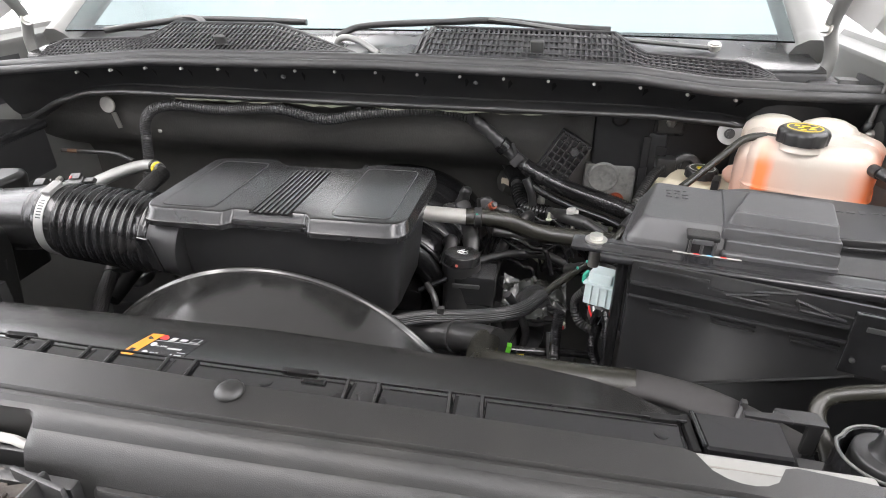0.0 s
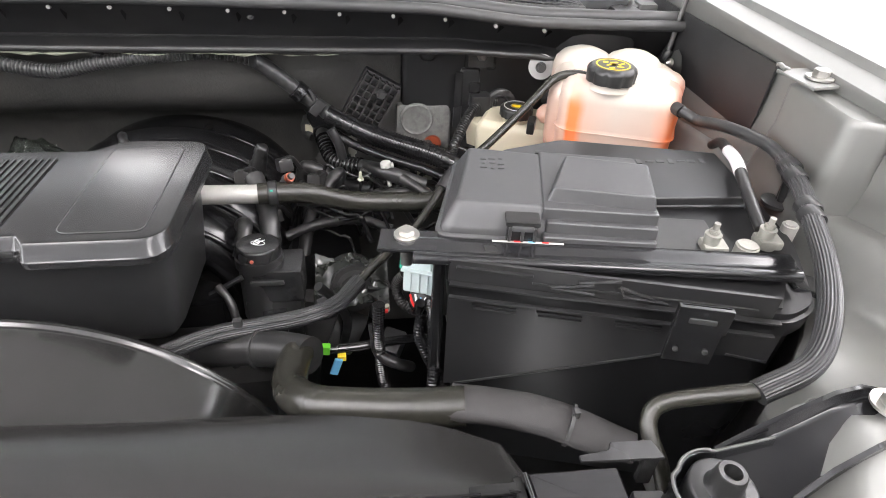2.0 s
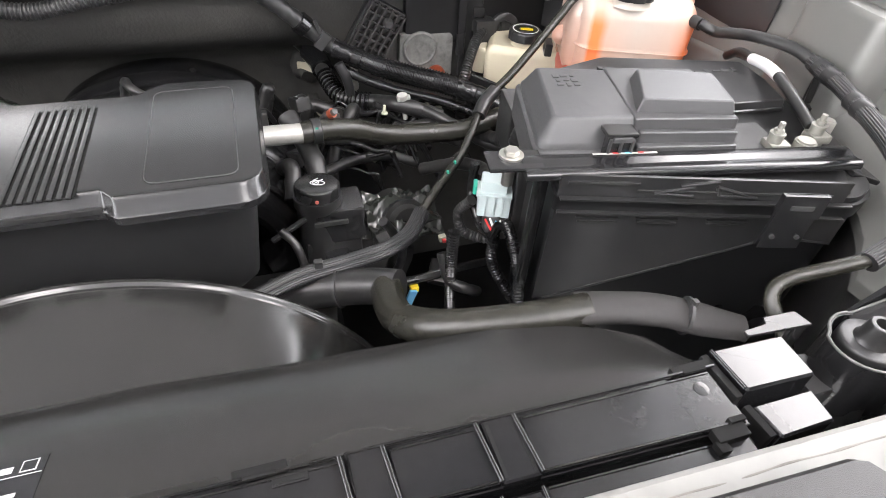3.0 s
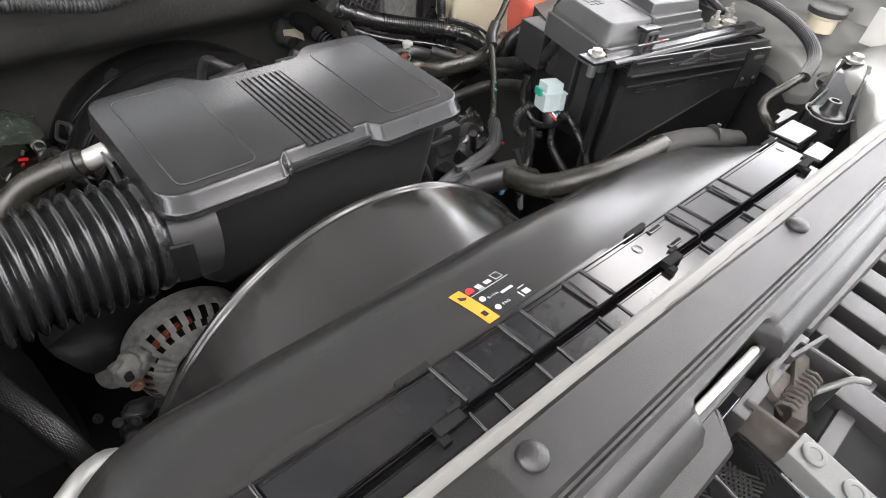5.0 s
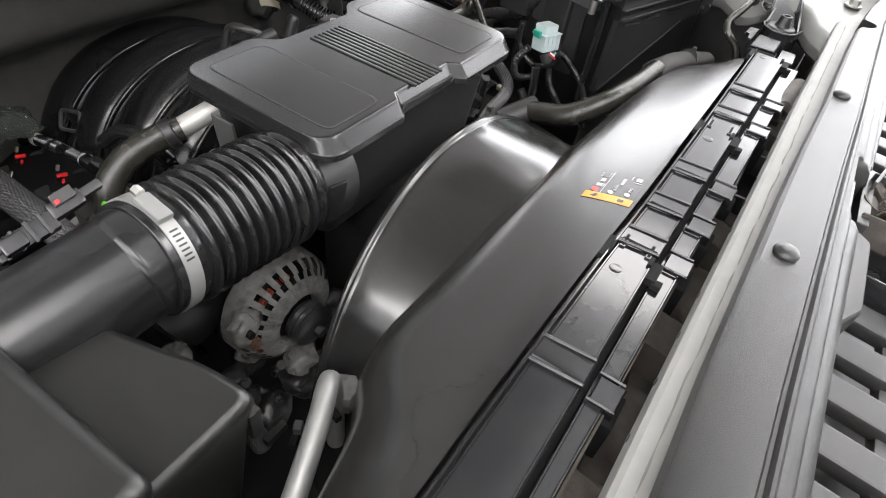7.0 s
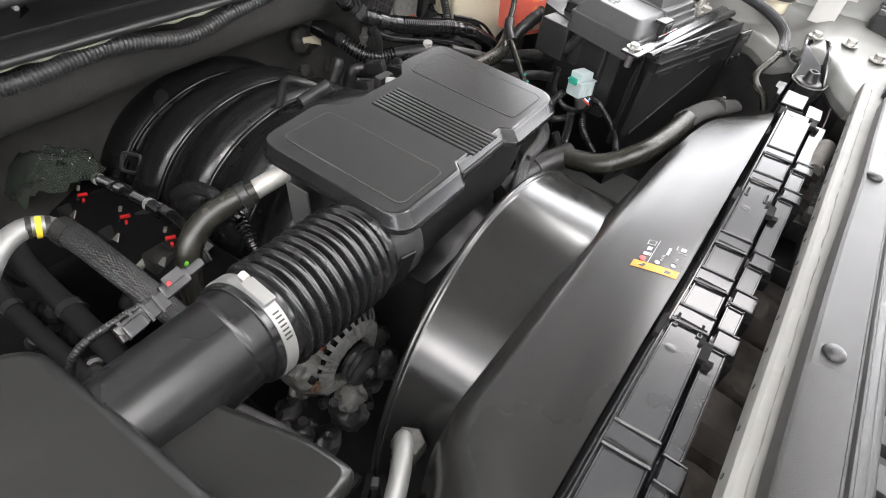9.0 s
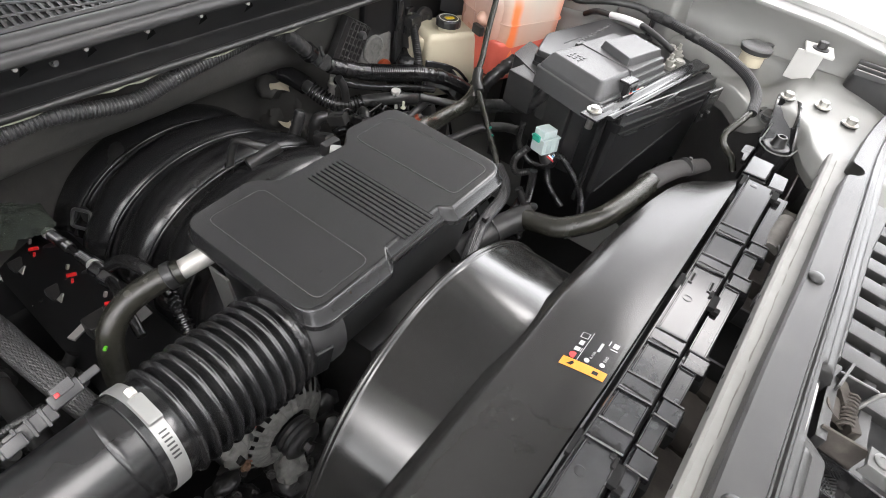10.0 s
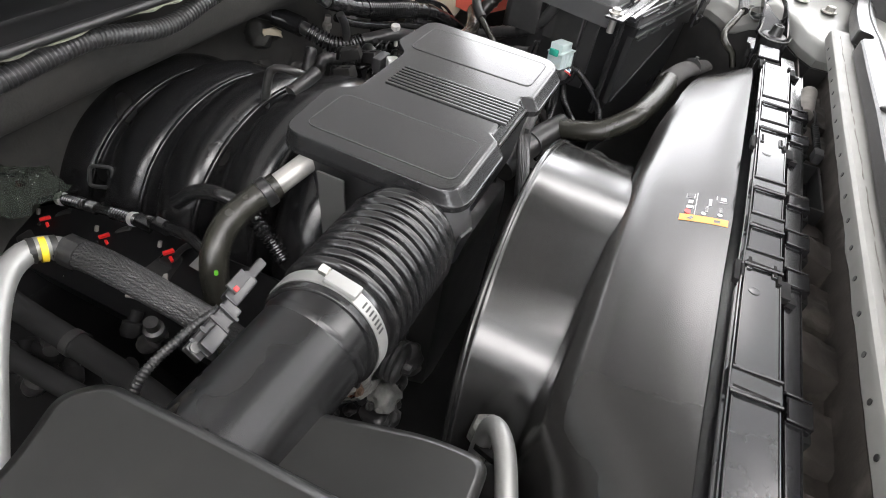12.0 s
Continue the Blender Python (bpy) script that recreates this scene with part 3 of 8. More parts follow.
# ---- windscreen, cowl grille, wipers ----
def windscreen():
    g = bpy.data.materials.new("windscreen_glass")
    g.use_nodes = True
    b = g.node_tree.nodes["Principled BSDF"]
    b.inputs["Base Color"].default_value = (0.30, 0.37, 0.37, 1)
    b.inputs["Transmission Weight"].default_value = 1.0
    b.inputs["Roughness"].default_value = 0.01
    t = thing("windscreen", "greenish tinted windscreen above the cowl", "windscreen")
    rows = []
    for i in range(9):
        s = i / 8
        rows.append([(x * (1 - 0.1 * s), 1.03 + 0.75 * s - 0.09 * (x / 0.75) ** 2 * (1 - 0.4 * s), 1.215 + 0.55 * s) for x in [-0.75 + 0.1 * k for k in range(16)]])
    ob = part("pane", sheet(rows, 0.004), g, t)
    ob.visible_shadow = False
    part("dashboard", box((0, 1.36, 1.08), (1.4, 0.5, 0.12), 0.03), PLASTIC, t, "grey dashboard top behind the glass")
    for sx in (1, -1):
        part("pillar", sweep([(sx * 0.78, 0.95, 1.19), (sx * 0.775, 1.05, 1.25), (sx * 0.72, 1.5, 1.56), (sx * 0.69, 1.8, 1.78)], 0.035, n=10), SILVER, t, "silver windscreen pillar")
    c = thing("cowl_grille", "black plastic cowl grille with a fine mesh", "cowl grille")
    heights = (((-0.72, -0.70, -0.507, -0.470, -0.232, -0.10, -0.05), (1.190, 1.203, 1.209, 1.234, 1.233, 1.203, 1.192)),
               ((0.064, 0.074, 0.431, 0.475, 0.652, 0.694), (1.196, 1.232, 1.227, 1.200, 1.190, 1.170)))
    for x0, x1, (hx, hz) in ((-0.72, -0.05, heights[0]), (0.064, 0.694, heights[1])):
        # sloping mesh field between frame bars
        def top(x):
            z = along(x, hx, hz)
            return z, 0.845 + 2.0 * max(0.0, z - 1.19)
        n = int((x1 - x0) / 0.0095)
        for k in range(n + 1):
            x = x0 + (x1 - x0) * k / n
            z, y = top(x)
            zb = seal_z(x) + 0.014
            part("mesh_bar", box((x, (0.815 + y) / 2, (zb + z) / 2), (0.0040, max(0.004, math.hypot(y - 0.815, z - zb)), 0.003), rot=spin(math.degrees(math.atan2(z - zb, y - 0.815)), "X")), COWLMAT, c, smooth=0)
        for j in range(6):
            f = j / 5
            pts = []
            for k in range(25):
                x = x0 + (x1 - x0) * k / 24
                z, y = top(x)
                zb = seal_z(x) + 0.014
                pts.append((x, 0.815 + (y - 0.815) * f, zb + (z - zb) * f + 0.001))
            part("cross_bar", sweep(pts, 0.0035 if j in (0, 5) else 0.0019, n=6, raw=True), COWLMAT, c, smooth=0)
        back = sheet([[(x0 + (x1 - x0) * k / 24, 0.818 + (top(x0 + (x1 - x0) * k / 24)[1] - 0.818) * f, seal_z(x0 + (x1 - x0) * k / 24) + (top(x0 + (x1 - x0) * k / 24)[0] - seal_z(x0 + (x1 - x0) * k / 24)) * f - 0.006) for k in range(25)] for f in (0, 1)], 0.002)
        part("backing", back, RUBBER, c)
    part("cowl_top", sheet([[(x, y, z) for x in [-0.78 + 0.12 * k for k in range(14)]] for y, z in ((0.848, 1.135), (0.850, 1.170), (0.858, 1.180), (0.90, 1.186), (0.97, 1.196), (1.05, 1.212))], 0.003), SATIN, c, "smooth black cowl top")
    for x in (-0.315, 0.292):
        part("tab", box((x, 0.838, 1.212), (0.024, 0.008, 0.030), 0.0035, rot=spin(35, "X")), LEVER, c, "rounded grey locating tab")
    for blade, arm, root in (
        ([(-0.13, 0.975, 1.206), (-0.07, 0.995, 1.226), (0.11, 1.0, 1.235), (0.20, 1.0, 1.238), (0.33, 1.0, 1.228), (0.43, 0.99, 1.224)], [(0.19, 0.99, 1.242), (0.25, 0.985, 1.236), (0.33, 0.98, 1.226), (0.45, 0.96, 1.212), (0.61, 0.95, 1.200)], (0.616, 0.950, 1.196)),
        ([(-0.66, 0.955, 1.214), (-0.55, 0.97, 1.228), (-0.47, 0.975, 1.236), (-0.36, 0.985, 1.236), (-0.20, 0.99, 1.232)], [(-0.50, 0.985, 1.240), (-0.44, 0.965, 1.242), (-0.41, 0.945, 1.230), (-0.385, 0.925, 1.212)], (-0.383, 0.925, 1.205)),
    ):
        w = thing("wiper", "black windscreen wiper with a lightened arm above the cowl", "wiper", "wipers")
        part("blade", sweep(blade, 0.007, n=8), RUBBER, w)
        # arm is paler than the blade, for the reflection on it
        part("arm", sweep(arm, 0.0085, n=10, flat=0.5), LEVER, w, "wiper arm, lightened for the reflection on it")
        part("pivot", cyl(root, (root[0], root[1] - 0.004, root[2] + 0.014), 0.012, bevel=0.003), STEEL, w, "steel pivot nut")
    h = thing("washer_pipe", "pale washer pipe bent out of the cowl", "pipe")
    part("pipe", sweep([(-0.120, 0.935, 1.190), (-0.112, 0.933, 1.204), (-0.094, 0.930, 1.211), (-0.061, 0.922, 1.204), (-0.020, 0.905, 1.184)], 0.0065, n=12), BARE, h)



windscreen()


# ---- radiator trench, upper beam and slam panel ----
def beam_line(x):
    """How far the beam's rear edge bows towards the engine."""
    return along(x, (-0.75, -0.36, -0.22, -0.10, 0.0, 0.15, 0.32, 0.50), (0.012, 0.0095, 0.007, 0.0045, 0.0025, 0.0, -0.0045, -0.009))


def slam_line(x):
    return along(x, (-0.75, -0.28, -0.10, 0.0, 0.14, 0.25, 0.40, 0.53, 0.8), (0.014, 0.014, 0.0095, 0.006, -0.001, -0.0035, -0.0085, -0.0150, -0.026))


def front_end():
    beam = thing("radiator_support_beam", "pale painted steel beam over the radiator", "beam")
    prof = [(0.0315, 1.097), (0.0315, 1.109), (0.0300, 1.1130), (0.0268, 1.1153), (0.002, 1.1162), (-0.004, 1.112), (-0.004, 1.02), (-0.001, 1.02), (-0.001, 1.108), (0.027, 1.109), (0.0295, 1.106), (0.0295, 1.097)]
    part("beam", profile_bar(prof, -0.75, 0.50, bend=lambda x: (beam_line(x), 0), n=30), PRIMER, beam, smooth=28)
    part("seam_weld", sweep([(x, 0.0190 + beam_line(x) + 0.0012 * noise.noise(Vector((x * 30, 0, 0))), 1.1152) for x in [i * 0.01 - 0.74 for i in range(123)]], 0.0008, n=6, swell=lambda s, a: max(0.1, 0.9 + 1.2 * noise.noise(Vector((s * 60, 1, 0))))), DUSTY, beam)
    for i in range(24):
        x = -0.60 + i * 0.045
        part("hole", cyl((x, 0.0312 + beam_line(x), 1.1035), (x, 0.0322 + beam_line(x), 1.1035), 0.0026, n=12), RUBBER, beam)
    part("trench", sheet([[(x, y + beam_line(x), z + 0.004 * noise.noise(Vector((x * 22, y * 40, 0)))) for x in [i * 0.02 - 0.66 for i in range(62)]] for y, z in ((0.0475, 1.05), (0.047, 1.008), (0.040, 1.0), (0.02, 1.0), (0.0, 1.004), (-0.002, 1.05))], 0.002), DIRT, beam, "dusty trench behind the beam")
    steps = ((-0.50, 0.10, 0.022), (-0.36, 0.09, 0.030), (-0.25, 0.06, 0.018), (-0.17, 0.05, 0.032), (-0.09, 0.07, 0.024), (-0.01, 0.05, 0.034), (0.045, 0.03, 0.022), (0.20, 0.03, 0.026), (0.255, 0.055, 0.040), (0.335, 0.075, 0.046), (0.42, 0.05, 0.034))
    def step_height(x, y):
        """Uneven steps with slanting sides, lower towards the beam."""
        h = 0.006
        for c, w, top in steps:
            h = max(h, top * min(1.0, max(0.0, (w / 2 + 0.005 - abs(x - c)) / 0.007)))
        h *= 0.80 + 0.20 * min(1.0, max(0.0, (y - 0.004) / 0.03))
        return 1.0 + h + 0.0035 * noise.noise(Vector((x * 45, y * 60, 2))) + 0.0016 * noise.noise(Vector((x * 160, y * 160, 5)))
    part("trench_casting", sheet([[(x, y + beam_line(x), step_height(x, y)) for x in [i * 0.004 - 0.56 for i in range(155)] + [0.0665]] for y in [0.001 + 0.004 * k for k in range(12)]], 0.002), DIRT, beam, "dusty uneven casting in the trench", smooth=35)
    part("trench_casting", sheet([[(x, y + beam_line(x), step_height(x, y)) for x in [i * 0.004 + 0.180 for i in range(70)]] for y in [0.001 + 0.004 * k for k in range(12)]], 0.002), DIRT, beam, "dusty uneven casting in the trench", smooth=35)
    part("foam_strip", sweep([(0.30, 0.033, 1.045), (0.34, 0.030, 1.050), (0.375, 0.027, 1.052)], 0.012, n=14, swell=lambda s, a: 1 + 0.06 * noise.noise(Vector((s * 90, a, 0)))), DUSTY, beam, "dusty grey foam strip")
    for c, s in (((0.122, 0.0115, 1.022), (0.108, 0.003, 0.026)), ((0.122, 0.0425, 1.022), (0.108, 0.003, 0.026)), ((0.069, 0.027, 1.022), (0.004, 0.034, 0.026)), ((0.175, 0.027, 1.022), (0.004, 0.034, 0.026))):
        part("pocket_wall", box(c, s, 0.001), RUBBER, beam, "black wall of an open pocket")
    part("pocket_bottom", box((0.122, 0.027, 1.006), (0.104, 0.030, 0.003)), VOID, beam)
    spring = [(0.20 + 0.0008 * k, 0.018 + 0.004 * math.cos(k * 0.9), 1.045 + 0.004 * math.sin(k * 0.9)) for k in range(100)]
    part("coil_spring", sweep(spring, 0.0011, n=6, raw=True), RUBBER, beam)
    part("spring_eye", sweep([(0.279, 0.018, 1.045), (0.292, 0.020, 1.052), (0.305, 0.024, 1.054), (0.315, 0.030, 1.050)], 0.0022, n=6), RUBBER, beam)
    part("cable_stop", box((0.19, 0.018, 1.043), (0.02, 0.012, 0.014), 0.002), GREYPLASTIC, beam)
    slam = thing("slam_panel", "matt graphite plastic sight shield over the grille", "panel")
    prof = [(0.0125, 1.13), (0.0125, 1.1475), (0.010, 1.150), (-0.0165, 1.150), (-0.018, 1.1475), (-0.0195, 1.1475), (-0.021, 1.150), (-0.0225, 1.150), (-0.0245, 1.1465), (-0.030, 1.1455), (-0.033, 1.142), (-0.0345, 1.139), (-0.038, 1.138), (-0.044, 1.132), (-0.048, 1.12), (-0.050, 1.09), (-0.044, 1.09), (-0.042, 1.12)]
    prof = [(y - 0.003, z - 0.010) for y, z in prof]
    def bow(x, y):
        """The rear edge bows most; a round notch is cut into it near the fender."""
        y += slam_line(x) * min(1.0, max(0.35, (y + 0.05) / 0.06))
        if -0.060 < x < 0.034:
            y = max(y, -0.0290)
        dx = abs(x - 0.421)
        if dx < 0.0215:
            y = min(y, slam_line(x) + 0.0095 - 0.9 * math.sqrt(0.0215**2 - dx * dx))
        return y - 0.25 * max(0, abs(x) - 0.42) ** 2
    bm = bmesh.new()
    rings = []
    for k in range(271):
        x = -0.80 + 0.006 * k
        rings.append([bm.verts.new((x, bow(x, y), z - 0.06 * max(0, abs(x) - 0.42))) for y, z in prof])
    for a, b in zip(rings, rings[1:]):
        for k in range(len(prof)):
            bm.faces.new((a[k], a[(k + 1) % len(prof)], b[(k + 1) % len(prof)], b[k]))
    bm.faces.new(rings[0][::-1])
    bm.faces.new(rings[-1])
    part("panel", bm, SHIELD, slam, smooth=40)
    for x in (-0.47, -0.16, 0.144):
        part("push_pin", lathe([(0, 0.0082), (0.0015, 0.0086), (0.0035, 0.0074), (0.0048, 0.0045), (0.0052, 0.0015)], (x, 0.5 * slam_line(x) - 0.001, 1.14), (0, 0, 1)), SHIELD, slam, "round grey push pin")
    part("skirt", stack(rounded([(-0.21, -0.045), (-0.165, -0.046), (-0.135, -0.062), (-0.045, -0.062), (-0.03, -0.046), (-0.02, -0.030), (-0.21, -0.030)], 0.004), [(1.075, 0), (1.105, 0), (1.108, 0.002)]), SHIELD, slam, "stepped skirt beside the latch")
    part("skirt", stack(rounded([(0.075, -0.030), (0.085, -0.055), (0.30, -0.062), (0.42, -0.075), (0.42, -0.030)], 0.004), [(1.075, 0), (1.105, 0), (1.108, 0.002)]), SHIELD, slam)
    gr = thing("front_grille", "dark grey plastic grille with deep vanes", "grille")
    part("grille_floor", sheet([[(x, -0.05, 1.045), (x, -0.2, 1.01), (x, -0.4, 0.94)] for x in (-0.8, -0.4, 0, 0.4, 0.8)], 0.004), RUBBER, gr)
    m = bmesh.new()
    for y, z in ((-0.105, 1.058), (-0.17, 1.046), (-0.25, 1.032)):
        add_box(m, (0, y, z), (1.5, 0.012, 0.012), 0.002)
    part("cross_member", m, GREYPLASTIC, gr)
    for x in [-0.70 + 0.047 * i for i in range(31)]:
        if not -0.055 < x < 0.09:
            part("vane", box((x, -0.215, 1.055), (0.027, 0.32, 0.014), 0.003, rot=spin(5, "X")), SHIELD, gr)
    # the latch in its opening
    la = thing("hood_latch", "steel hood latch with a coil spring in its opening", "latch")
    # the first strip is painted steel, the second stands for a reflection
    for pts, r in (([(-0.057, -0.033, 1.106), (-0.050, -0.0335, 1.113), (-0.02, -0.0345, 1.116), (0.022, -0.0355, 1.116), (0.030, -0.0355, 1.110)], 0.0028), ([(0.072, -0.043, 1.104), (0.078, -0.0435, 1.109), (0.100, -0.0455, 1.109), (0.106, -0.0455, 1.104)], 0.0032)):
        part("latch_edge_and_glint", sweep(pts, r, n=14), PALE, la, "white steel latch edge, with a far sliver standing for a reflection")
    # dark filler box added to close the opening
    part("backing", box((-0.013, -0.0375, 1.088), (0.110, 0.006, 0.050), 0.002), RUBBER, la, "dark filler added behind the opening")
    part("latch_plate", box((0.025, -0.052, 1.085), (0.10, 0.010, 0.05), 0.002), RUBBER, la)
    part("lever", box((0.03, -0.068, 1.098), (0.06, 0.010, 0.026), 0.003, rot=spin(20)), DIRT, la)
    part("pawl", lathe([(-0.003, 0.014), (0.003, 0.014), (0.003, 0.004)], (0.022, -0.062, 1.104), (0.1, -0.3, 1), n=20), DIRT, la)
    part("frame_plate", box((0.058, -0.058, 1.103), (0.040, 0.003, 0.030), 0.001, rot=spin(-12)), GREYPLASTIC, la)
    coil = [(0.005 + 0.0006 * k, -0.070 + 0.0065 * math.cos(k * 0.8), 1.106 + 0.0065 * math.sin(k * 0.8)) for k in range(72)]
    part("spring", sweep(coil, 0.0014, n=6, raw=True), DIRT, la)
    part("hook", sweep([(0.025, -0.070, 1.10), (0.040, -0.078, 1.106), (0.055, -0.088, 1.116), (0.064, -0.096, 1.114)], 0.0024, n=8), LEVER, la, "bent steel hook")
    part("side_plate", box((-0.012, -0.070, 1.095), (0.003, 0.040, 0.036), 0.001), DIRT, la)
    part("side_plate", box((0.058, -0.070, 1.095), (0.004, 0.035, 0.045), 0.002), RUBBER, la)
    rl = thing("release_lever", "grey steel release lever held by two round bolts", "lever")
    base, rot = Vector((-0.034, -0.120, 1.122)), spin(-4, "Z") @ spin(6, "X")
    part("arm", box(base + rot @ Vector((0, -0.004, 0)), (0.021, 0.088, 0.004), 0.0015, rot=rot), LEVER, rl)
    part("arm_flange", box(base + rot @ Vector((-0.0095, -0.004, -0.006)), (0.002, 0.086, 0.012), 0.0008, rot=rot), LEVER, rl)
    for k in (0.030, 0.006):
        part("bolt", lathe([(0, 0.0068), (0.0014, 0.0068), (0.002, 0.006), (0.002, 0.0038), (0.0014, 0.0034), (0.0014, 0.001)], base + rot @ Vector((0.001, k, 0.002)), rot @ Vector((0, 0, 1)), n=28), LEVER, rl)
    pk = thing("latch_pocket", "open black plastic pocket with a mesh side", "pocket")
    for nm, c, s in (("side_wall", (-0.058, -0.092, 1.075), (0.003, 0.075, 0.022)), ("end_wall", (-0.040, -0.130, 1.075), (0.039, 0.003, 0.022)), ("side_wall", (-0.020, -0.092, 1.075), (0.003, 0.075, 0.022)), ("bottom", (-0.04, -0.092, 1.062), (0.04, 0.075, 0.003))):
        part(nm, box(c, s, 0.001, rot=spin(-10)), GLOSS, pk)
    weave = bmesh.new()
    for i in range(9):
        add_box(weave, (-0.039, -0.060 - 0.0035 * i, 1.070), (0.034, 0.0012, 0.0012), rot=spin(30))
        add_box(weave, (-0.053 + 0.0035 * i, -0.074, 1.070), (0.0012, 0.034, 0.0012), rot=spin(30))
    part("mesh", weave, RUBBER, pk, "fine steel mesh")


front_end()


# ---- radiator cover ----
def cover_rear(x):
    return along(x, (-0.62, -0.34, -0.16, -0.06, 0.10, 0.45), (0.1185, 0.1165, 0.1125, 0.1085, 0.1055, 0.1010))


def cover_gap(x):
    """The dark channel between the two rows of plates."""
    return along(x, (-0.62, -0.26, -0.13, -0.03, 0.13, 0.45), (0.0735, 0.0730, 0.0725, 0.0705, 0.0660, 0.0560))


def cover_front(x):
    return along(x, (-0.62, -0.34, -0.26, -0.10, 0.0, 0.13, 0.45), (0.0580, 0.0570, 0.0545, 0.0515, 0.0475, 0.0430, 0.0345))


def radiator_cover():
    t = thing("radiator_cover", "glossy black segmented plastic radiator air seal", "cover")
    joints = (-0.548, -0.272, -0.112, -0.045, 0.031, 0.190, 0.272)
    jw = 0.0125

    def slab(name, x0, x1, back, front, z0, z1, bevel=0.0008, mat=COVERMAT, label=""):
        """A plate between two lines that run along the truck's width."""
        n = max(1, int((x1 - x0) / 0.03))
        xs = [x0 + (x1 - x0) * k / n for k in range(n + 1)]
        poly = [(x, front(x)) for x in xs] + [(x, back(x)) for x in reversed(xs)]
        return part(name, stack(poly, [(z0, 0), (z1 - bevel, 0), (z1, bevel)]), mat, t, label, smooth=30)
    slab("rear_tray", -0.62, 0.43, lambda x: cover_rear(x) + 0.0015, lambda x: cover_gap(x) + 0.0015, 1.02, 1.0570)
    slab("front_tray", -0.62, 0.43, lambda x: cover_gap(x) - 0.0022, lambda x: cover_front(x) + 0.003, 0.99, 1.0480)
    # the channel is black for the shade between the rows
    slab("channel", -0.62, 0.44, lambda x: cover_gap(x) + 0.003, lambda x: cover_gap(x) - 0.004, 1.02, 1.040, mat=VOID)
    part("edge_bead", sweep([(x, cover_rear(x) - 0.0005, 1.0632) for x in [-0.62 + 0.05 * k for k in range(22)]], 0.0012, n=6), GLOSS, t)
    ends = [-0.62] + [j + f * jw for j in joints for f in (-1, 1)] + [0.425]
    for x0, x1 in zip(ends[::2], ends[1::2]):
        # the wide plates between the joints, each with a fine raised border
        slab("plate", x0 + 0.0005, x1 - 0.0005, lambda x: cover_rear(x) - 0.0030, lambda x: cover_gap(x) + 0.0022, 1.055, 1.0618)
        slab("front_plate", x0 + 0.0005, x1 - 0.0005, lambda x: cover_gap(x) - 0.0030, cover_front, 1.045, 1.0545)
        for line, z in ((lambda x: cover_rear(x) - 0.0042, 1.0618), (lambda x: cover_gap(x) + 0.0034, 1.0618), (lambda x: cover_gap(x) - 0.0042, 1.0545), (lambda x: cover_front(x) + 0.0014, 1.0545)):
            part("border", sweep([(x0 + 0.002 + (x1 - x0 - 0.004) * k / 4, line(x0 + 0.002 + (x1 - x0 - 0.004) * k / 4), z) for k in range(5)], 0.0010, n=6), GLOSS, t)
    for j in joints:
        # saddles over the joints stand proud and step out past both rows
        slab("saddle", j - jw + 0.001, j + jw - 0.001, lambda x: cover_rear(x) - 0.0005, lambda x: cover_gap(x) + 0.0010, 1.055, 1.0634, 0.0012)
        slab("front_saddle", j - jw - 0.001, j + jw - 0.003, lambda x: cover_gap(x) - 0.0048, lambda x: cover_front(x) - 0.0062, 1.005, 1.0572, 0.0012)
        for e in (j - jw, j + jw):
            part("ridge", sweep([(e, cover_gap(e) + 0.0020, 1.0640), (e - 0.003, cover_rear(e) - 0.0015, 1.0640)], 0.0016, n=8, raw=True), GLOSS, t)
            # thin black strip stands for the groove's shade
            part("groove", box((e + (0.0034 if e < j else -0.0034), (cover_gap(e) + cover_rear(e)) / 2, 1.0633), (0.0022, cover_rear(e) - cover_gap(e) - 0.008, 0.0009)), VOID, t, smooth=0)
            part("ridge", sweep([(e - 0.002, cover_gap(e) - 0.0036, 1.0578), (e - 0.002, cover_front(e) - 0.0040, 1.0578)], 0.0013, n=8, raw=True), GLOSS, t)
        part("buttress", box((j - 0.004, cover_front(j) - 0.0045, 1.022), (0.030, 0.010, 0.05), 0.002), VOID, t, "dark buttress down the front wall")
    for x in (-0.139, 0.131, 0.414):
        g, r = cover_gap(x), cover_rear(x)
        c = bmesh.new()
        add_box(c, (x, r + 0.0030, 1.0600), (0.030, 0.0055, 0.006), 0.001)
        add_box(c, (x, r - 0.001, 1.0632), (0.018, 0.0025, 0.003), 0.0008)
        part("clip", c, VOID, t, "black locking clip")
        c = bmesh.new()
        add_box(c, (x - 0.004, g - 0.001, 1.0585), (0.024, 0.0105, 0.0075), 0.0012)
        add_box(c, (x + 0.004, g + 0.0045, 1.0625), (0.012, 0.004, 0.004), 0.0008)
        add_box(c, (x - 0.014, g - 0.008, 1.0575), (0.008, 0.008, 0.006), 0.001)
        part("latch_tab", c, VOID, t, "black latch tab")
        # louvred slots on both sides of the tab
        if x > 0.4:
            continue
        for y in (g + 0.0085, r - 0.0075):
            frame_box = box((x + 0.016, y, 1.0624), (0.020, 0.0050, 0.0022), 0.0006)
            slot = part("slot_frame", frame_box, COVERMAT, t)
            part("slot", box((x + 0.016, y, 1.0635), (0.016, 0.0026, 0.0008)), VOID, slot, smooth=0)
    for x in (-0.161, 0.109, 0.411):
        r = cover_rear(x)
        part("pin_mark", lathe([(-0.0005, 0.0055), (0.0003, 0.0053), (0.0005, 0.0048), (0.0005, 0.001)], (x, r - 0.014, 1.0618), (0, 0, 1), n=24), COVERMAT, t)
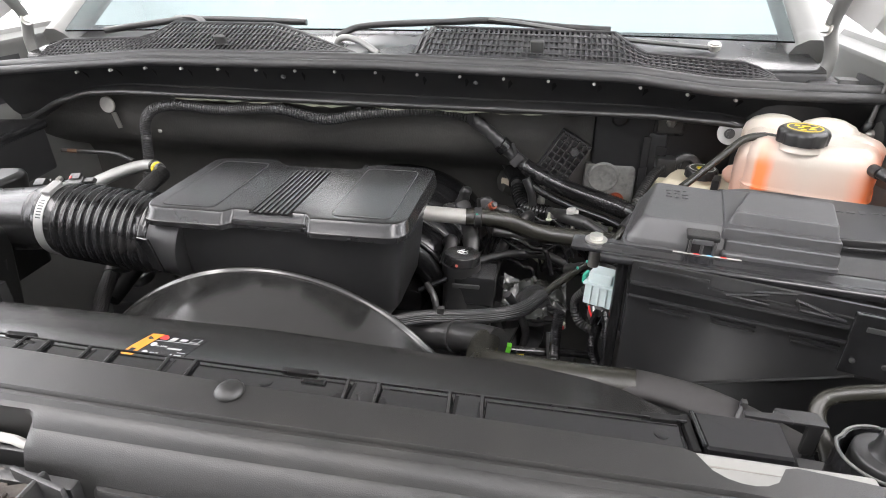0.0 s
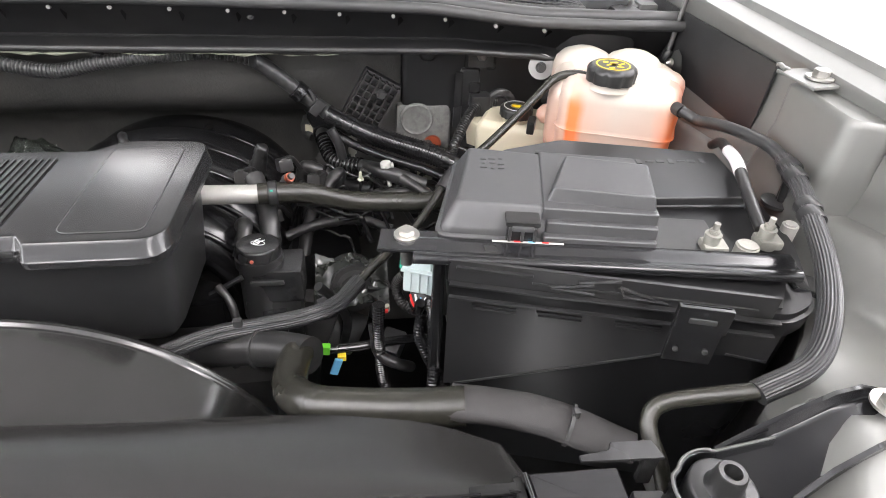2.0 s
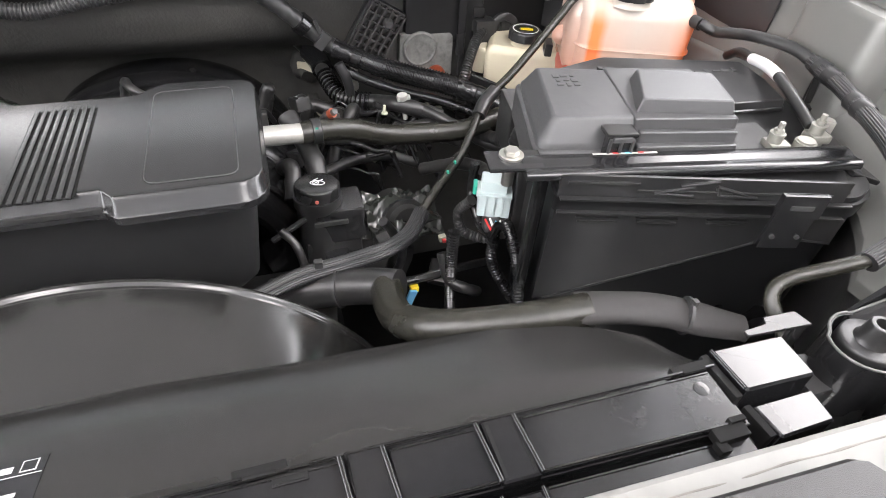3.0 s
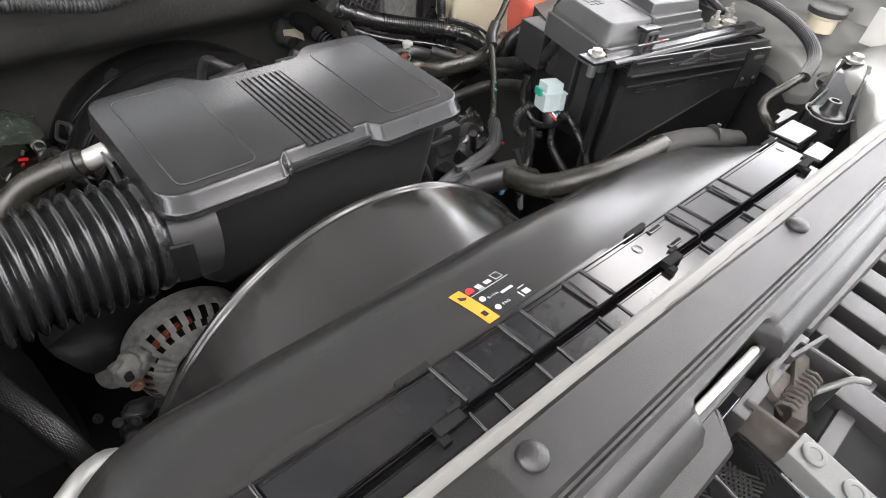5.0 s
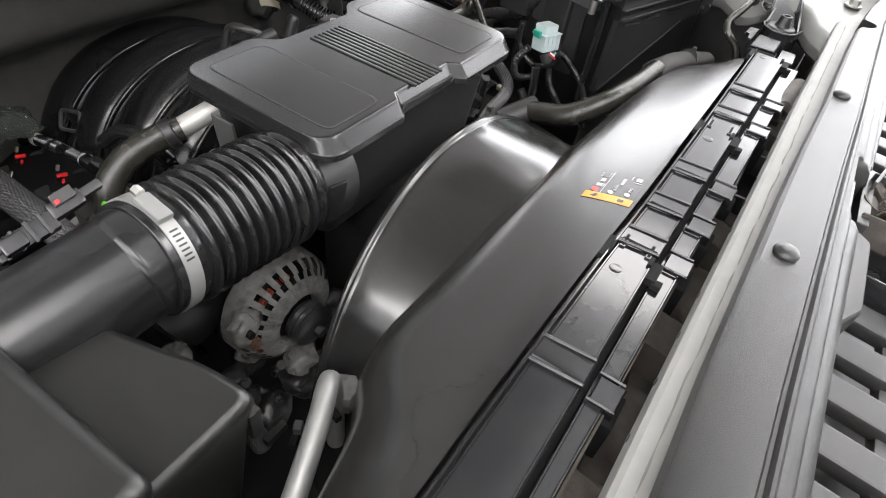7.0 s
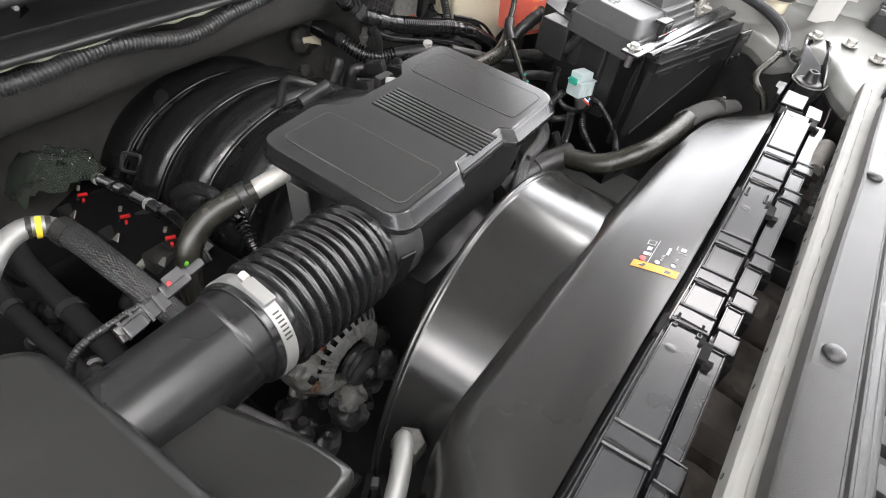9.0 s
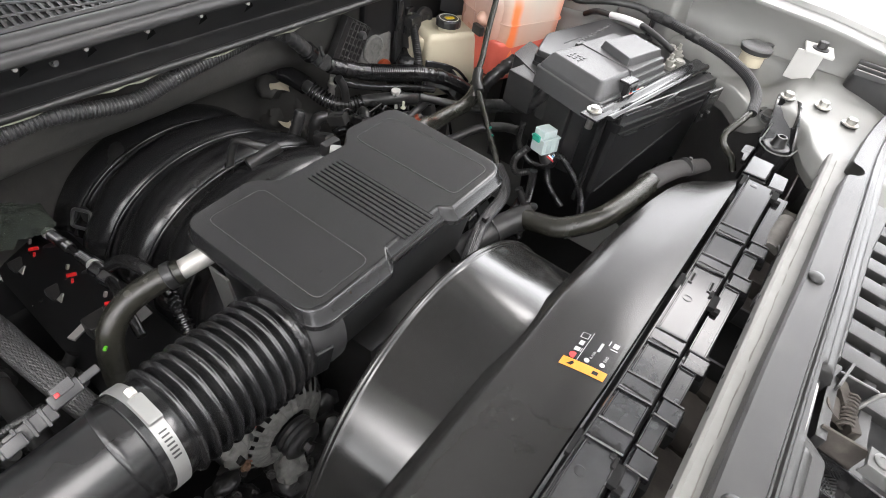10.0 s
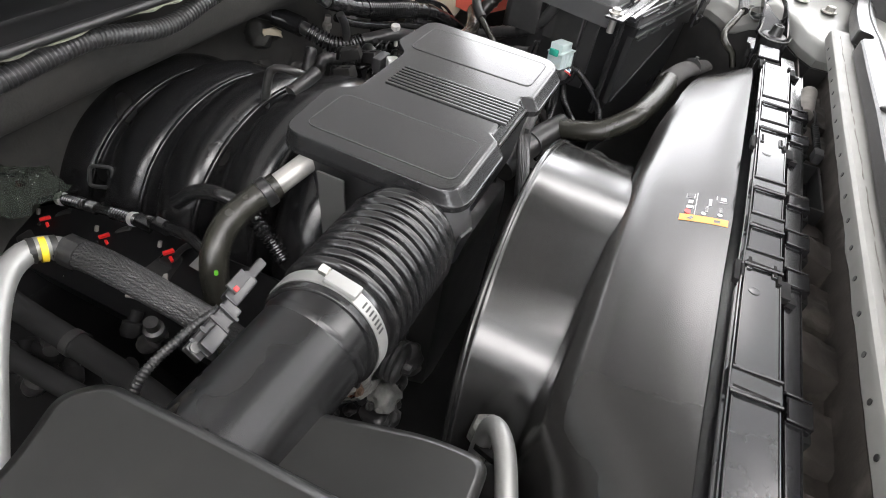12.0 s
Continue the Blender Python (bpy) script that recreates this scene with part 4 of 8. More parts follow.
    part("end_block", stack(rounded([(0.439, 0.077), (0.495, 0.0755), (0.496, 0.110), (0.436, 0.1115)], 0.002), [(1.01, -0.002), (1.052, 0), (1.0625, 0), (1.0645, 0.0016)]), COVERMAT, t, "worn glossy end block", smooth=30)
    part("end_rim", sweep([(0.4375, 0.0785, 1.0645), (0.435, 0.111, 1.0645)], 0.0016, n=8), GLOSS, t)
    part("end_wall", box((0.4315, 0.093, 1.050), (0.006, 0.036, 0.024), 0.0015, rot=spin(4)), VOID, t)
    part("end_step", stack(rounded([(0.446, 0.046), (0.490, 0.047), (0.492, 0.0705), (0.443, 0.0705)], 0.002), [(1.0, 0), (1.0525, 0), (1.0545, 0.0014)]), COVERMAT, t, smooth=30)
    part("end_wall", box((0.4395, 0.060, 1.040), (0.006, 0.024, 0.030), 0.0015, rot=spin(6)), VOID, t)
    part("end_bracket", stack(rounded([(0.475, 0.1175), (0.490, 0.1165), (0.532, 0.1145), (0.528, 0.129), (0.499, 0.1300), (0.496, 0.1240), (0.475, 0.1225)], 0.0012, 2), [(1.0585, 0), (1.0600, 0), (1.0606, 0.0005)]), SATIN, t, "flat black end bracket")
    part("bracket_leg", box((0.524, 0.118, 1.045), (0.010, 0.006, 0.030), 0.0015, rot=spin(-10)), SATIN, t)
    part("end_foot", stack(rounded([(0.508, 0.073), (0.532, 0.073), (0.534, 0.107), (0.512, 0.109)], 0.003), [(0.98, 0), (1.0335, 0), (1.0350, 0.0012)]), SEALRUBBER, t, "pale worn foot beside the end block")


radiator_cover()


# ---- fan shroud ----
def fan_shroud():
    t = thing("fan_shroud", "glossy black moulded fan shroud behind the radiator", "fan shroud")
    prof = [(0.112, 0.7), (0.112, 1.043), (0.114, 1.0455), (0.120, 1.0445), (0.135, 1.0415), (0.155, 1.036), (0.175, 1.0285), (0.192, 1.0195), (0.207, 1.008), (0.213, 1.001), (0.218, 0.993), (0.222, 0.983), (0.225, 0.972), (0.229, 0.94), (0.231, 0.7)]
    bm = bmesh.new()
    rings = []
    def back(x):
        return along(x, (-0.62, -0.43, -0.40, -0.375, -0.355, -0.340, -0.325, -0.30, 0.05, 0.20, 0.30, 0.37, 0.44, 0.455), (0.165, 0.192, 0.199, 0.206, 0.214, 0.226, 0.234, 0.236, 0.236, 0.226, 0.210, 0.196, 0.172, 0.150))
    def lead(x):
        """The front edge bows with the radiator cover."""
        return along(x, (-0.62, -0.34, -0.14, -0.04, 0.14, 0.455), (0.124, 0.1225, 0.1185, 0.1150, 0.1120, 0.1070))
    def drop(x):
        return along(x, (-0.62, -0.36, -0.30, 0.3, 0.40, 0.44, 0.455), (0.03, 0.004, 0.0, 0.0, 0.0, 0.008, 0.022))
    xs = [-0.62 + 0.04 * i for i in range(6)] + [-0.40 + 0.01 * i for i in range(15)] + [-0.25 + 0.03 * i for i in range(21)] + [0.37 + 0.0085 * i for i in range(11)]
    def flat(x, y, z):
        """East of the fan the panel runs flat to a sharp rear edge."""
        w = min(1, max(0, (x + 0.36) / 0.08))
        if not 0.13 < y < 0.227:
            return z
        roll = 0.016 * (max(0.0, y - 0.196) / 0.029) ** 2 * min(1, max(0, (0.30 - x) / 0.12))
        return z + w * w * (3 - 2 * w) * max(0, 1.0435 - 0.25 * (y - 0.12) - roll - z)
    for x in xs:
        k = (back(x) - lead(x)) / (0.231 - 0.112)
        rings.append([bm.verts.new((x, lead(x) + (y - 0.112) * k, flat(x, y, z) - drop(x) * ((y - 0.112) / 0.119 + 0.15) - 0.10 * max(0, -0.40 - x) * (z > 0.8))) for y, z in prof])
    for a, b in zip(rings, rings[1:]):
        for k in range(len(prof) - 1):
            bm.faces.new((a[k], a[k + 1], b[k + 1], b[k]))
    bm.faces.new(rings[0])
    bm.faces.new(rings[-1][::-1])
    part("shroud_panel", bm, SHROUD, t, smooth=60)
    cx, cz, r = -0.021, 0.703, 0.310
    rows = []
    # a plain conical band with a rolled rear lip and a flare towards the panel
    band = [(-0.145 + 0.005 * k, r - 0.0035 + 0.012 * (max(0.0, -0.112 + 0.145 - 0.005 * k) / 0.033) ** 2 + 0.0015 * k / 28) for k in range(28)]
    band += [(-0.0068, r - 0.0018), (-0.0058, r - 0.0006), (-0.0046, r + 0.0008), (-0.003, r + 0.0014), (-0.001, r + 0.0014), (0.001, r + 0.0006), (0.002, r - 0.001), (0.002, r - 0.004), (-0.1, r - 0.022)]
    for dy, rr in band:
        row = []
        for k in range(121):
            a = radians(-30 + 240 * k / 120)
            z = cz + rr * math.sin(a)
            row.append((cx + rr * math.cos(a), 0.339 + 0.18 * (z - 1) + dy, z))
        rows.append(row)
    part("fan_ring", sheet(rows), RING, t, "polished black fan ring", smooth=60)
    # fan behind the ring
    f = thing("engine_fan", "black plastic cooling fan inside the shroud", "fan")
    part("hub", lathe([(0, 0.08), (0.05, 0.08), (0.055, 0.07)], (cx, 0.23, cz), (0, 1, 0)), PLASTIC, f)
    for k in range(9):
        a = 2 * math.pi * k / 9
        c = Vector((cx + 0.18 * math.cos(a), 0.26, cz + 0.18 * math.sin(a)))
        part("blade", box(c, (0.20, 0.004, 0.085), 0.001, rot=Matrix.Rotation(-a, 3, "Y") @ spin(28, "X")), PLASTIC, f)


fan_shroud()


def shroud_height(y):
    return float(np.interp(y, (0.112, 0.1204, 0.1360, 0.1569, 0.1778, 0.1956), (1.044, 1.0447, 1.0418, 1.0364, 1.0301, 1.0258)))


def sticker():
    """The service label, wrapped on the shroud: long side along y, amber strip on its west edge."""
    t = thing("service_sticker", "black service sticker with an amber warning strip", "sticker")
    x0, y0, y1 = -0.052, 0.121, 0.169

    def patch(name, u0, u1, v0, v1, lift, mat, label=""):
        rows = [[(x0 + u, y0 + v, shroud_height(y0 + v) + lift) for u in (u0, u1)] for v in [v0 + (v1 - v0) * k / 8 for k in range(9)]]
        return part(name, sheet(rows, 0.0001), mat, t, label)
    patch("film", 0, 0.060, 0, y1 - y0, 0.0005, LABELBLACK)
    patch("warning_strip", 0.0005, 0.013, 0.0, y1 - y0, 0.0009, AMBER, "amber warning strip")
    patch("rule", 0.0135, 0.0595, 0.0335, 0.0342, 0.0009, PRINT)
    # plain symbol bars and read words
    for u0, u1, v0, v1 in ((0.047, 0.056, 0.036, 0.045), (0.036, 0.043, 0.037, 0.042), (0.026, 0.032, 0.037, 0.043), (0.0255, 0.032, 0.0352, 0.0362), (0.036, 0.050, 0.0185, 0.0215), (0.050, 0.057, 0.004, 0.010), (0.050, 0.058, 0.0135, 0.0145), (0.046, 0.0475, 0.003, 0.011)):
        patch("symbol", u0, u1, v0, v1, 0.0009, PRINT)
    patch("symbol_hole", 0.0479, 0.0552, 0.0369, 0.0441, 0.0012, LABELBLACK)
    for u, v, r, mat in ((0.0185, 0.040, 0.0042, RED), (0.0185, 0.025, 0.0030, PRINT), (0.0205, 0.009, 0.0028, PRINT)):
        part("symbol", cyl((x0 + u, y0 + v, shroud_height(y0 + v) + 0.0004), (x0 + u, y0 + v, shroud_height(y0 + v) + 0.0012), r, n=20), mat, t)
    tri = bmesh.new()
    z = shroud_height(y0 + 0.036) + 0.0014
    tri.faces.new([tri.verts.new(p) for p in ((x0 + 0.0035, y0 + 0.031, z), (x0 + 0.0035, y0 + 0.041, z + -0.001), (x0 + 0.0105, y0 + 0.036, z))])
    part("warning_triangle", tri, LABELBLACK, t, smooth=0)
    patch("symbol", 0.004, 0.009, 0.008, 0.014, 0.0011, LABELBLACK)
    for text, u, v, s in (("R-134a", 0.0285, 0.0225, 0.0042), ("PAG", 0.030, 0.0085, 0.0045)):
        lettering(text, s, pose(x0 + u, y0 + v, shroud_height(y0 + v) + 0.0012, -17, 0, 0), PRINT, t)


sticker()


# ---- resonator box on the engine ----
LID = [(-0.207, 0.367), (-0.088, 0.367), (-0.078, 0.378), (0.022, 0.378), (0.032, 0.365), (0.158, 0.365), (0.161, 0.580), (0.062, 0.586), (0.036, 0.561), (-0.080, 0.561), (-0.104, 0.587), (-0.207, 0.578)]
LID_R = [0.030, 0.006, 0.006, 0.006, 0.006, 0.030, 0.026, 0.018, 0.014, 0.014, 0.018, 0.026]


def resonator():
    t = thing("intake_resonator", "satin black plastic intake resonator box with ribbed lid", "air box")
    # the bevel is wide at the front and narrow at the sides
    def outline(f):
        pts = []
        for x, y in LID:
            dx = 0.0032 * (1 if x < -0.15 else -1 if x > 0.13 else 0)
            pts.append((x + dx * f, y + (0.0115 if y < 0.45 else -0.0035) * f))
        return rounded(pts, [max(0.003, r - 0.004 * f) for r in LID_R], 5)
    bm = bmesh.new()
    rings = []
    for z, f in ((1.047, 0.25), (1.048, 0.0), (1.0545, 0.0), (1.0553, 0.06), (1.0558, 0.16), (1.0662, 0.80), (1.0687, 0.93), (1.0698, 1.08), (1.0702, 1.3), (1.0702, 1.45)):
        rings.append([bm.verts.new((q.x, q.y, z)) for q in outline(f)])
    for a, b in zip(rings, rings[1:]):
        for k in range(len(a)):
            bm.faces.new((a[k], a[(k + 1) % len(a)], b[(k + 1) % len(a)], b[k]))
    for ring in (rings[0][::-1], rings[-1]):
        bmesh.ops.triangulate(bm, faces=[bm.faces.new(ring)])
    part("lid", bm, LIDMAT, t, smooth=50)
    # two flat fields stand a hair above the lid
    for x0, x1 in ((-0.183, -0.105), (0.055, 0.134)):
        edge = rounded([(x0, 0.389), (x1, 0.389), (x1, 0.560), (x0, 0.560)], 0.012, 4)
        part("lid_field", stack(edge, [(1.0690, 0), (1.0706, 0), (1.0709, 0.0003)]), LIDMAT, t, smooth=20)
        # a paler thin bead stands for the highlight on the field's edge
        part("edge_glint", sweep([(q.x, q.y, 1.0706) for q in list(edge) + [edge[0]]], 0.0006, n=6, raw=True), SEALRUBBER, t, "fine paler line standing for the field's edge highlight")
    for i in range(8):
        x = -0.0505 + i * 0.0071
        part("rib", box((x, 0.460, 1.0702), (0.0046, 0.156, 0.0030), 0.0005, segs=1), LIDMAT, t)
        # black strip stands for the shade between two ribs
        part("rib_gap", box((x + 0.00355, 0.460, 1.0700), (0.0018, 0.154, 0.0010)), VOID, t, smooth=0)
    low = [(-0.190, 0.388), (0.146, 0.388), (0.148, 0.566), (-0.190, 0.566)]
    part("box_body", ring_stack(low, [0.028] * 4, [(0.885, 0.05), (0.90, 0.03), (0.925, 0.014), (1.0, 0.005), (1.051, 0)]), PLASTIC, t)
    part("neck", lathe([(0, 0.054), (0.012, 0.054), (0.02, 0.053), (0.045, 0.051)], (-0.165, 0.42, 1.0), (-0.986, -0.03, 0.12), n=40), PLASTIC, t, "round outlet neck")
    part("neck_window", box((-0.200, 0.3665, 1.004), (0.020, 0.004, 0.056), 0.0015, rot=spin(-14) @ spin(12, "X")), GLOSS, t, "bright moulded neck tab")
    part("pipe_stub", cyl((0.12, 0.575, 0.996), (0.212, 0.579, 0.992), 0.0125, n=24, bevel=0.001), DULL, t, "dull aluminium breather pipe")
    part("pipe_stub", cyl((-0.165, 0.552, 1.028), (-0.224, 0.577, 1.002), 0.0118, n=24, bevel=0.001), DULL, t, "dull aluminium breather pipe")
    part("strap", box((-0.204, 0.512, 0.985), (0.003, 0.032, 0.11), 0.001, rot=spin(-6, "Y")), LEVER, t, "flat grey support strap")
    part("edge_tab", box((0.030, 0.571, 1.052), (0.016, 0.016, 0.015), 0.003, rot=spin(40)), TANKLUG, t, "pale grey edge tab")
    part("latch", box((0.045, 0.596, 1.04), (0.03, 0.014, 0.022), 0.004), PLASTIC, t)
    # small round pads on the rear corners
    part("front_badge_edge", box((-0.028, 0.3795, 1.056), (0.098, 0.004, 0.006), 0.0015), PLASTIC, t)


resonator()


# ---- intake hose, tube and filter box ----
def intake_duct():
    a, b = Vector((-0.211, 0.4205, 1.0062)), Vector((-0.379, 0.4145, 1.0240))
    L, way = (b - a).length, (b - a).normalized()
    t = thing("bellows_hose", "black ribbed rubber intake bellows hose", "intake hose")
    cuff = [(-0.004, 0.051), (0.0, 0.0545), (0.004, 0.056), (0.008, 0.056), (0.011, 0.054), (0.013, 0.0505)]
    prof = [(0.0125, 0.0505)]
    n, s, e = 10, 0.014, L - 0.030
    for i in range(n):
        q = s + (e - s) * i / n
        p = (e - s) / n
        r = 0.0590 - 0.0030 * i / n
        prof += [(q + p * f, r - d) for f, d in ((0.10, 0.008), (0.28, 0.0035), (0.42, 0.0008), (0.55, 0.0), (0.70, 0.001), (0.85, 0.0045), (0.97, 0.0085))]
    part("bellows", lathe(prof, a, way, n=64), BELLOWS, t, smooth=60)
    part("inner_cuff", lathe(cuff, a, way, n=64), BELLOWS, t, smooth=60)
    part("outer_cuff", lathe([(e - 0.001, 0.0500), (e + 0.006, 0.0515), (L - 0.002, 0.0515), (L, 0.050)], a, way, n=64), BELLOWS, t, smooth=60)
    c = thing("hose_clamp", "bright steel worm drive hose clamp", "clamp")
    q = b - way * 0.014
    part("band", lathe([(-0.0065, 0.0517), (-0.0065, 0.0528), (0.0065, 0.0528), (0.0065, 0.0517)], q, way, n=64), BARE, c)
    def on_band(deg, h, along=0.0):
        d = Vector((0, -math.sin(radians(deg)), math.cos(radians(deg))))
        d = (d - way * d.dot(way)).normalized()
        return q + d * (0.0528 + h) + way * along, d
    p, d = on_band(12, 0.004)
    face = Matrix((way, d.cross(way), d)).transposed()
    part("housing", box(p - d * 0.002, (0.0135, 0.029, 0.0060), 0.0022, rot=face), BARE, c, "embossed steel screw housing")
    part("screw", cyl(p + face @ Vector((0, -0.014, 0.001)), p + face @ Vector((0, -0.021, 0.001)), 0.0042, n=6), STEEL, c)
    for k in range(7):
        p, d = on_band(36 + k * 4.5, 0.0002)
        part("slot", box(p, (0.007, 0.0016, 0.0006), rot=Matrix((way, d.cross(way), d)).transposed()), RUBBER, c, "dark pressed slot")
    t = thing("intake_tube", "smooth black plastic intake tube", "intake tube")
    d = Vector((-0.985, 0.085, -0.145)).normalized()
    part("collar", lathe([(-0.018, 0.047), (0.0, 0.047), (0.002, 0.0482), (0.005, 0.0482), (0.008, 0.0463)], b, d, n=56), TUBE, t)
    part("tube", lathe([(0.008, 0.0462), (0.009, 0.0465), (0.06, 0.0465), (0.115, 0.0475), (0.17, 0.05)], b, d, n=56), TUBE, t)
    # flow sensor on the tube's rear flank
    s = thing("flow_sensor", "dark plastic flow sensor plug on the intake tube", "sensor")
    c0, u = Vector((-0.424, 0.474, 1.046)), Vector((0.985, 0.03, 0.12)).normalized()
    rot = Matrix((u, Vector((0, 0.8, 0.6)), u.cross(Vector((0, 0.8, 0.6))))).transposed()
    part("sensor_base", box(c0, (0.048, 0.015, 0.012), 0.002, rot=rot), SATIN, s)
    part("connector", box(c0 + u * 0.036 + Vector((0, 0.003, 0.004)), (0.028, 0.014, 0.012), 0.003, rot=rot), SATIN, s)
    for k in range(4):
        part("sensor_rib", box(c0 + u * (-0.018 + 0.011 * k) + rot @ Vector((0, 0, 0.0075)), (0.003, 0.018, 0.003), 0.0008, rot=rot), PLASTIC, s)
    part("side_screw", lathe([(0, 0.004), (0.003, 0.004), (0.0035, 0.002)], c0 + u * -0.020 + rot @ Vector((0, 0.002, 0.007)), rot @ Vector((0, 0, 1)), n=12), LEVER, s)
    part("latch_bridge", box(c0 + u * 0.036 + Vector((0, 0.003, 0.013)), (0.018, 0.010, 0.004), 0.001, rot=rot), PLASTIC, s)
    part("connector_neck", box(c0 + u * 0.058 + Vector((0, 0.004, 0.004)), (0.018, 0.008, 0.008), 0.002, rot=rot), PLASTIC, s)
    part("clip", box(c0 + Vector((-0.012, -0.012, 0.010)), (0.018, 0.012, 0.010), 0.002, rot=rot), SATIN, s)
    part("lock_tab", box(c0 + u * 0.030 + Vector((0, 0.0, 0.013)), (0.004, 0.004, 0.003), 0.001, rot=rot), RED, s, "small red lock tab")
    part("lead", conduit([c0 + u * 0.02 + Vector((0, 0.01, -0.004)), c0 + Vector((-0.01, 0.022, -0.012)), c0 + Vector((-0.05, 0.03, -0.03)), c0 + Vector((-0.07, 0.03, -0.09))], 0.0037, pitch=0.003), RUBBER, s, "ribbed sensor lead")
    f = thing("air_filter_box", "black plastic air filter housing", "air box")
    up = [(-0.86, 0.232), (-0.484, 0.236), (-0.488, 0.40), (-0.492, 0.495), (-0.515, 0.515), (-0.56, 0.50), (-0.86, 0.47)]
    part("upper_cover", ring_stack(up, [0.02, 0.012, 0.004, 0.012, 0.012, 0.03, 0.02], [(0.90, 0.01), (1.03, 0.003), (1.052, 0.0), (1.058, 0.003), (1.061, 0.009)]), FILTERBOX, f, smooth=60)
    low = [(-0.60, 0.245), (-0.402, 0.252), (-0.406, 0.30), (-0.432, 0.388), (-0.60, 0.395)]
    part("lower_cover", ring_stack(low, [0.006, 0.014, 0.02, 0.012, 0.006], [(0.78, 0.03), (1.0, 0.004), (1.016, 0.0), (1.022, 0.002), (1.025, 0.007)]), FILTERBOX, f, smooth=60)
    part("tray", ring_stack([(-0.62, 0.262), (-0.415, 0.266), (-0.43, 0.37), (-0.62, 0.38)], [0.02] * 4, [(0.70, 0.04), (0.98, 0.0)]), SATIN, f)
    for y, z in ((0.275, 0.96), (0.31, 0.955)):
        part("snap_clip", box((-0.399, y, z), (0.012, 0.016, 0.035), 0.003), RUBBER, f)


intake_duct()


# ---- intake manifold ----
def manifold():
    t = thing("intake_manifold", "satin black moulded intake manifold with curved runners", "manifold")
    for i in range(5):
        # each runner arches over the valley, with a moulded web along its front flank
        y = 0.572 + i * 0.1
        fall = 0.20 * (y - 0.63)
        arch, web = [], []
        for a in range(-34, 215, 6):
            c, s = math.cos(radians(a)), math.sin(radians(a))
            wide = 0.170 * (1 + 0.10 * max(0.0, min(1.0, (0.45 - s) / 0.7)))
            arch.append((wide * c, y + 0.010 * s, 0.843 - fall + 0.116 * s))
            web.append(((wide + 0.028) * c, y - 0.036 + 0.006 * s, 0.843 - fall + 0.144 * s))
        part("runner", sweep(arch, 0.0465, n=32, step=0.012, flat=0.80), RUNNER, t)
        part("seam", sweep(web[2:-2], 0.0042, n=10, step=0.010), RUNNER, t, "moulded web between runners")
    part("plenum", box((0, 0.765, 0.80), (0.26, 0.36, 0.17), 0.03, rot=spin(-11, "X")), RUNNER, t)
    u, v = Vector((-0.35, 0.85, -0.05)).normalized(), Vector((0.4, 0.1, 0.9)).normalized()
    p = Vector((-0.192, 0.905, 0.855))
    square = rounded([(-0.016, -0.015), (0.016, -0.015), (0.016, 0.015), (-0.016, 0.015)], 0.007, 4)
    loop = [p + u * q.x + v * q.y for q in square]
    part("port", sweep(loop + loop[:1], 0.0028, n=8, raw=True), GREYPLASTIC, t, "open square port")
    part("port_depth", box(p + Vector((0.012, 0.006, -0.004)), (0.012, 0.024, 0.026), 0.004), VOID, t)
    part("rear_sensor", cyl((-0.02, 0.70, 0.985), (0.03, 0.69, 1.0), 0.010, n=12), RUBBER, t)
    e = thing("engine_block", "dark engine block under the manifold", "engine")
    part("block", box((0, 0.74, 0.60), (0.46, 0.40, 0.40), 0.03), DEEPBLACK, e)
    for sx in (1, -1):
        part("valve_cover", box((sx * 0.255, 0.76, 0.775), (0.13, 0.52, 0.09), 0.025, rot=spin(sx * 24, "Y") @ spin(-9, "X")), DEEPBLACK, e, "black valve cover")
    # two unseen boxes added to keep the depth behind the engine dark
    part("rear_dark_block", box((-0.10, 0.945, 0.52), (0.62, 0.09, 0.46), 0.03), DEEPBLACK, e, "black box added to keep the depth behind the engine dark")
    part("side_dark_block", box((-0.46, 0.80, 0.55), (0.20, 0.36, 0.36), 0.03), VOID, e)
    part("front_cover", box((0.08, 0.47, 0.66), (0.28, 0.12, 0.32), 0.03), GRIME, e, "oily dark front cover")


manifold()


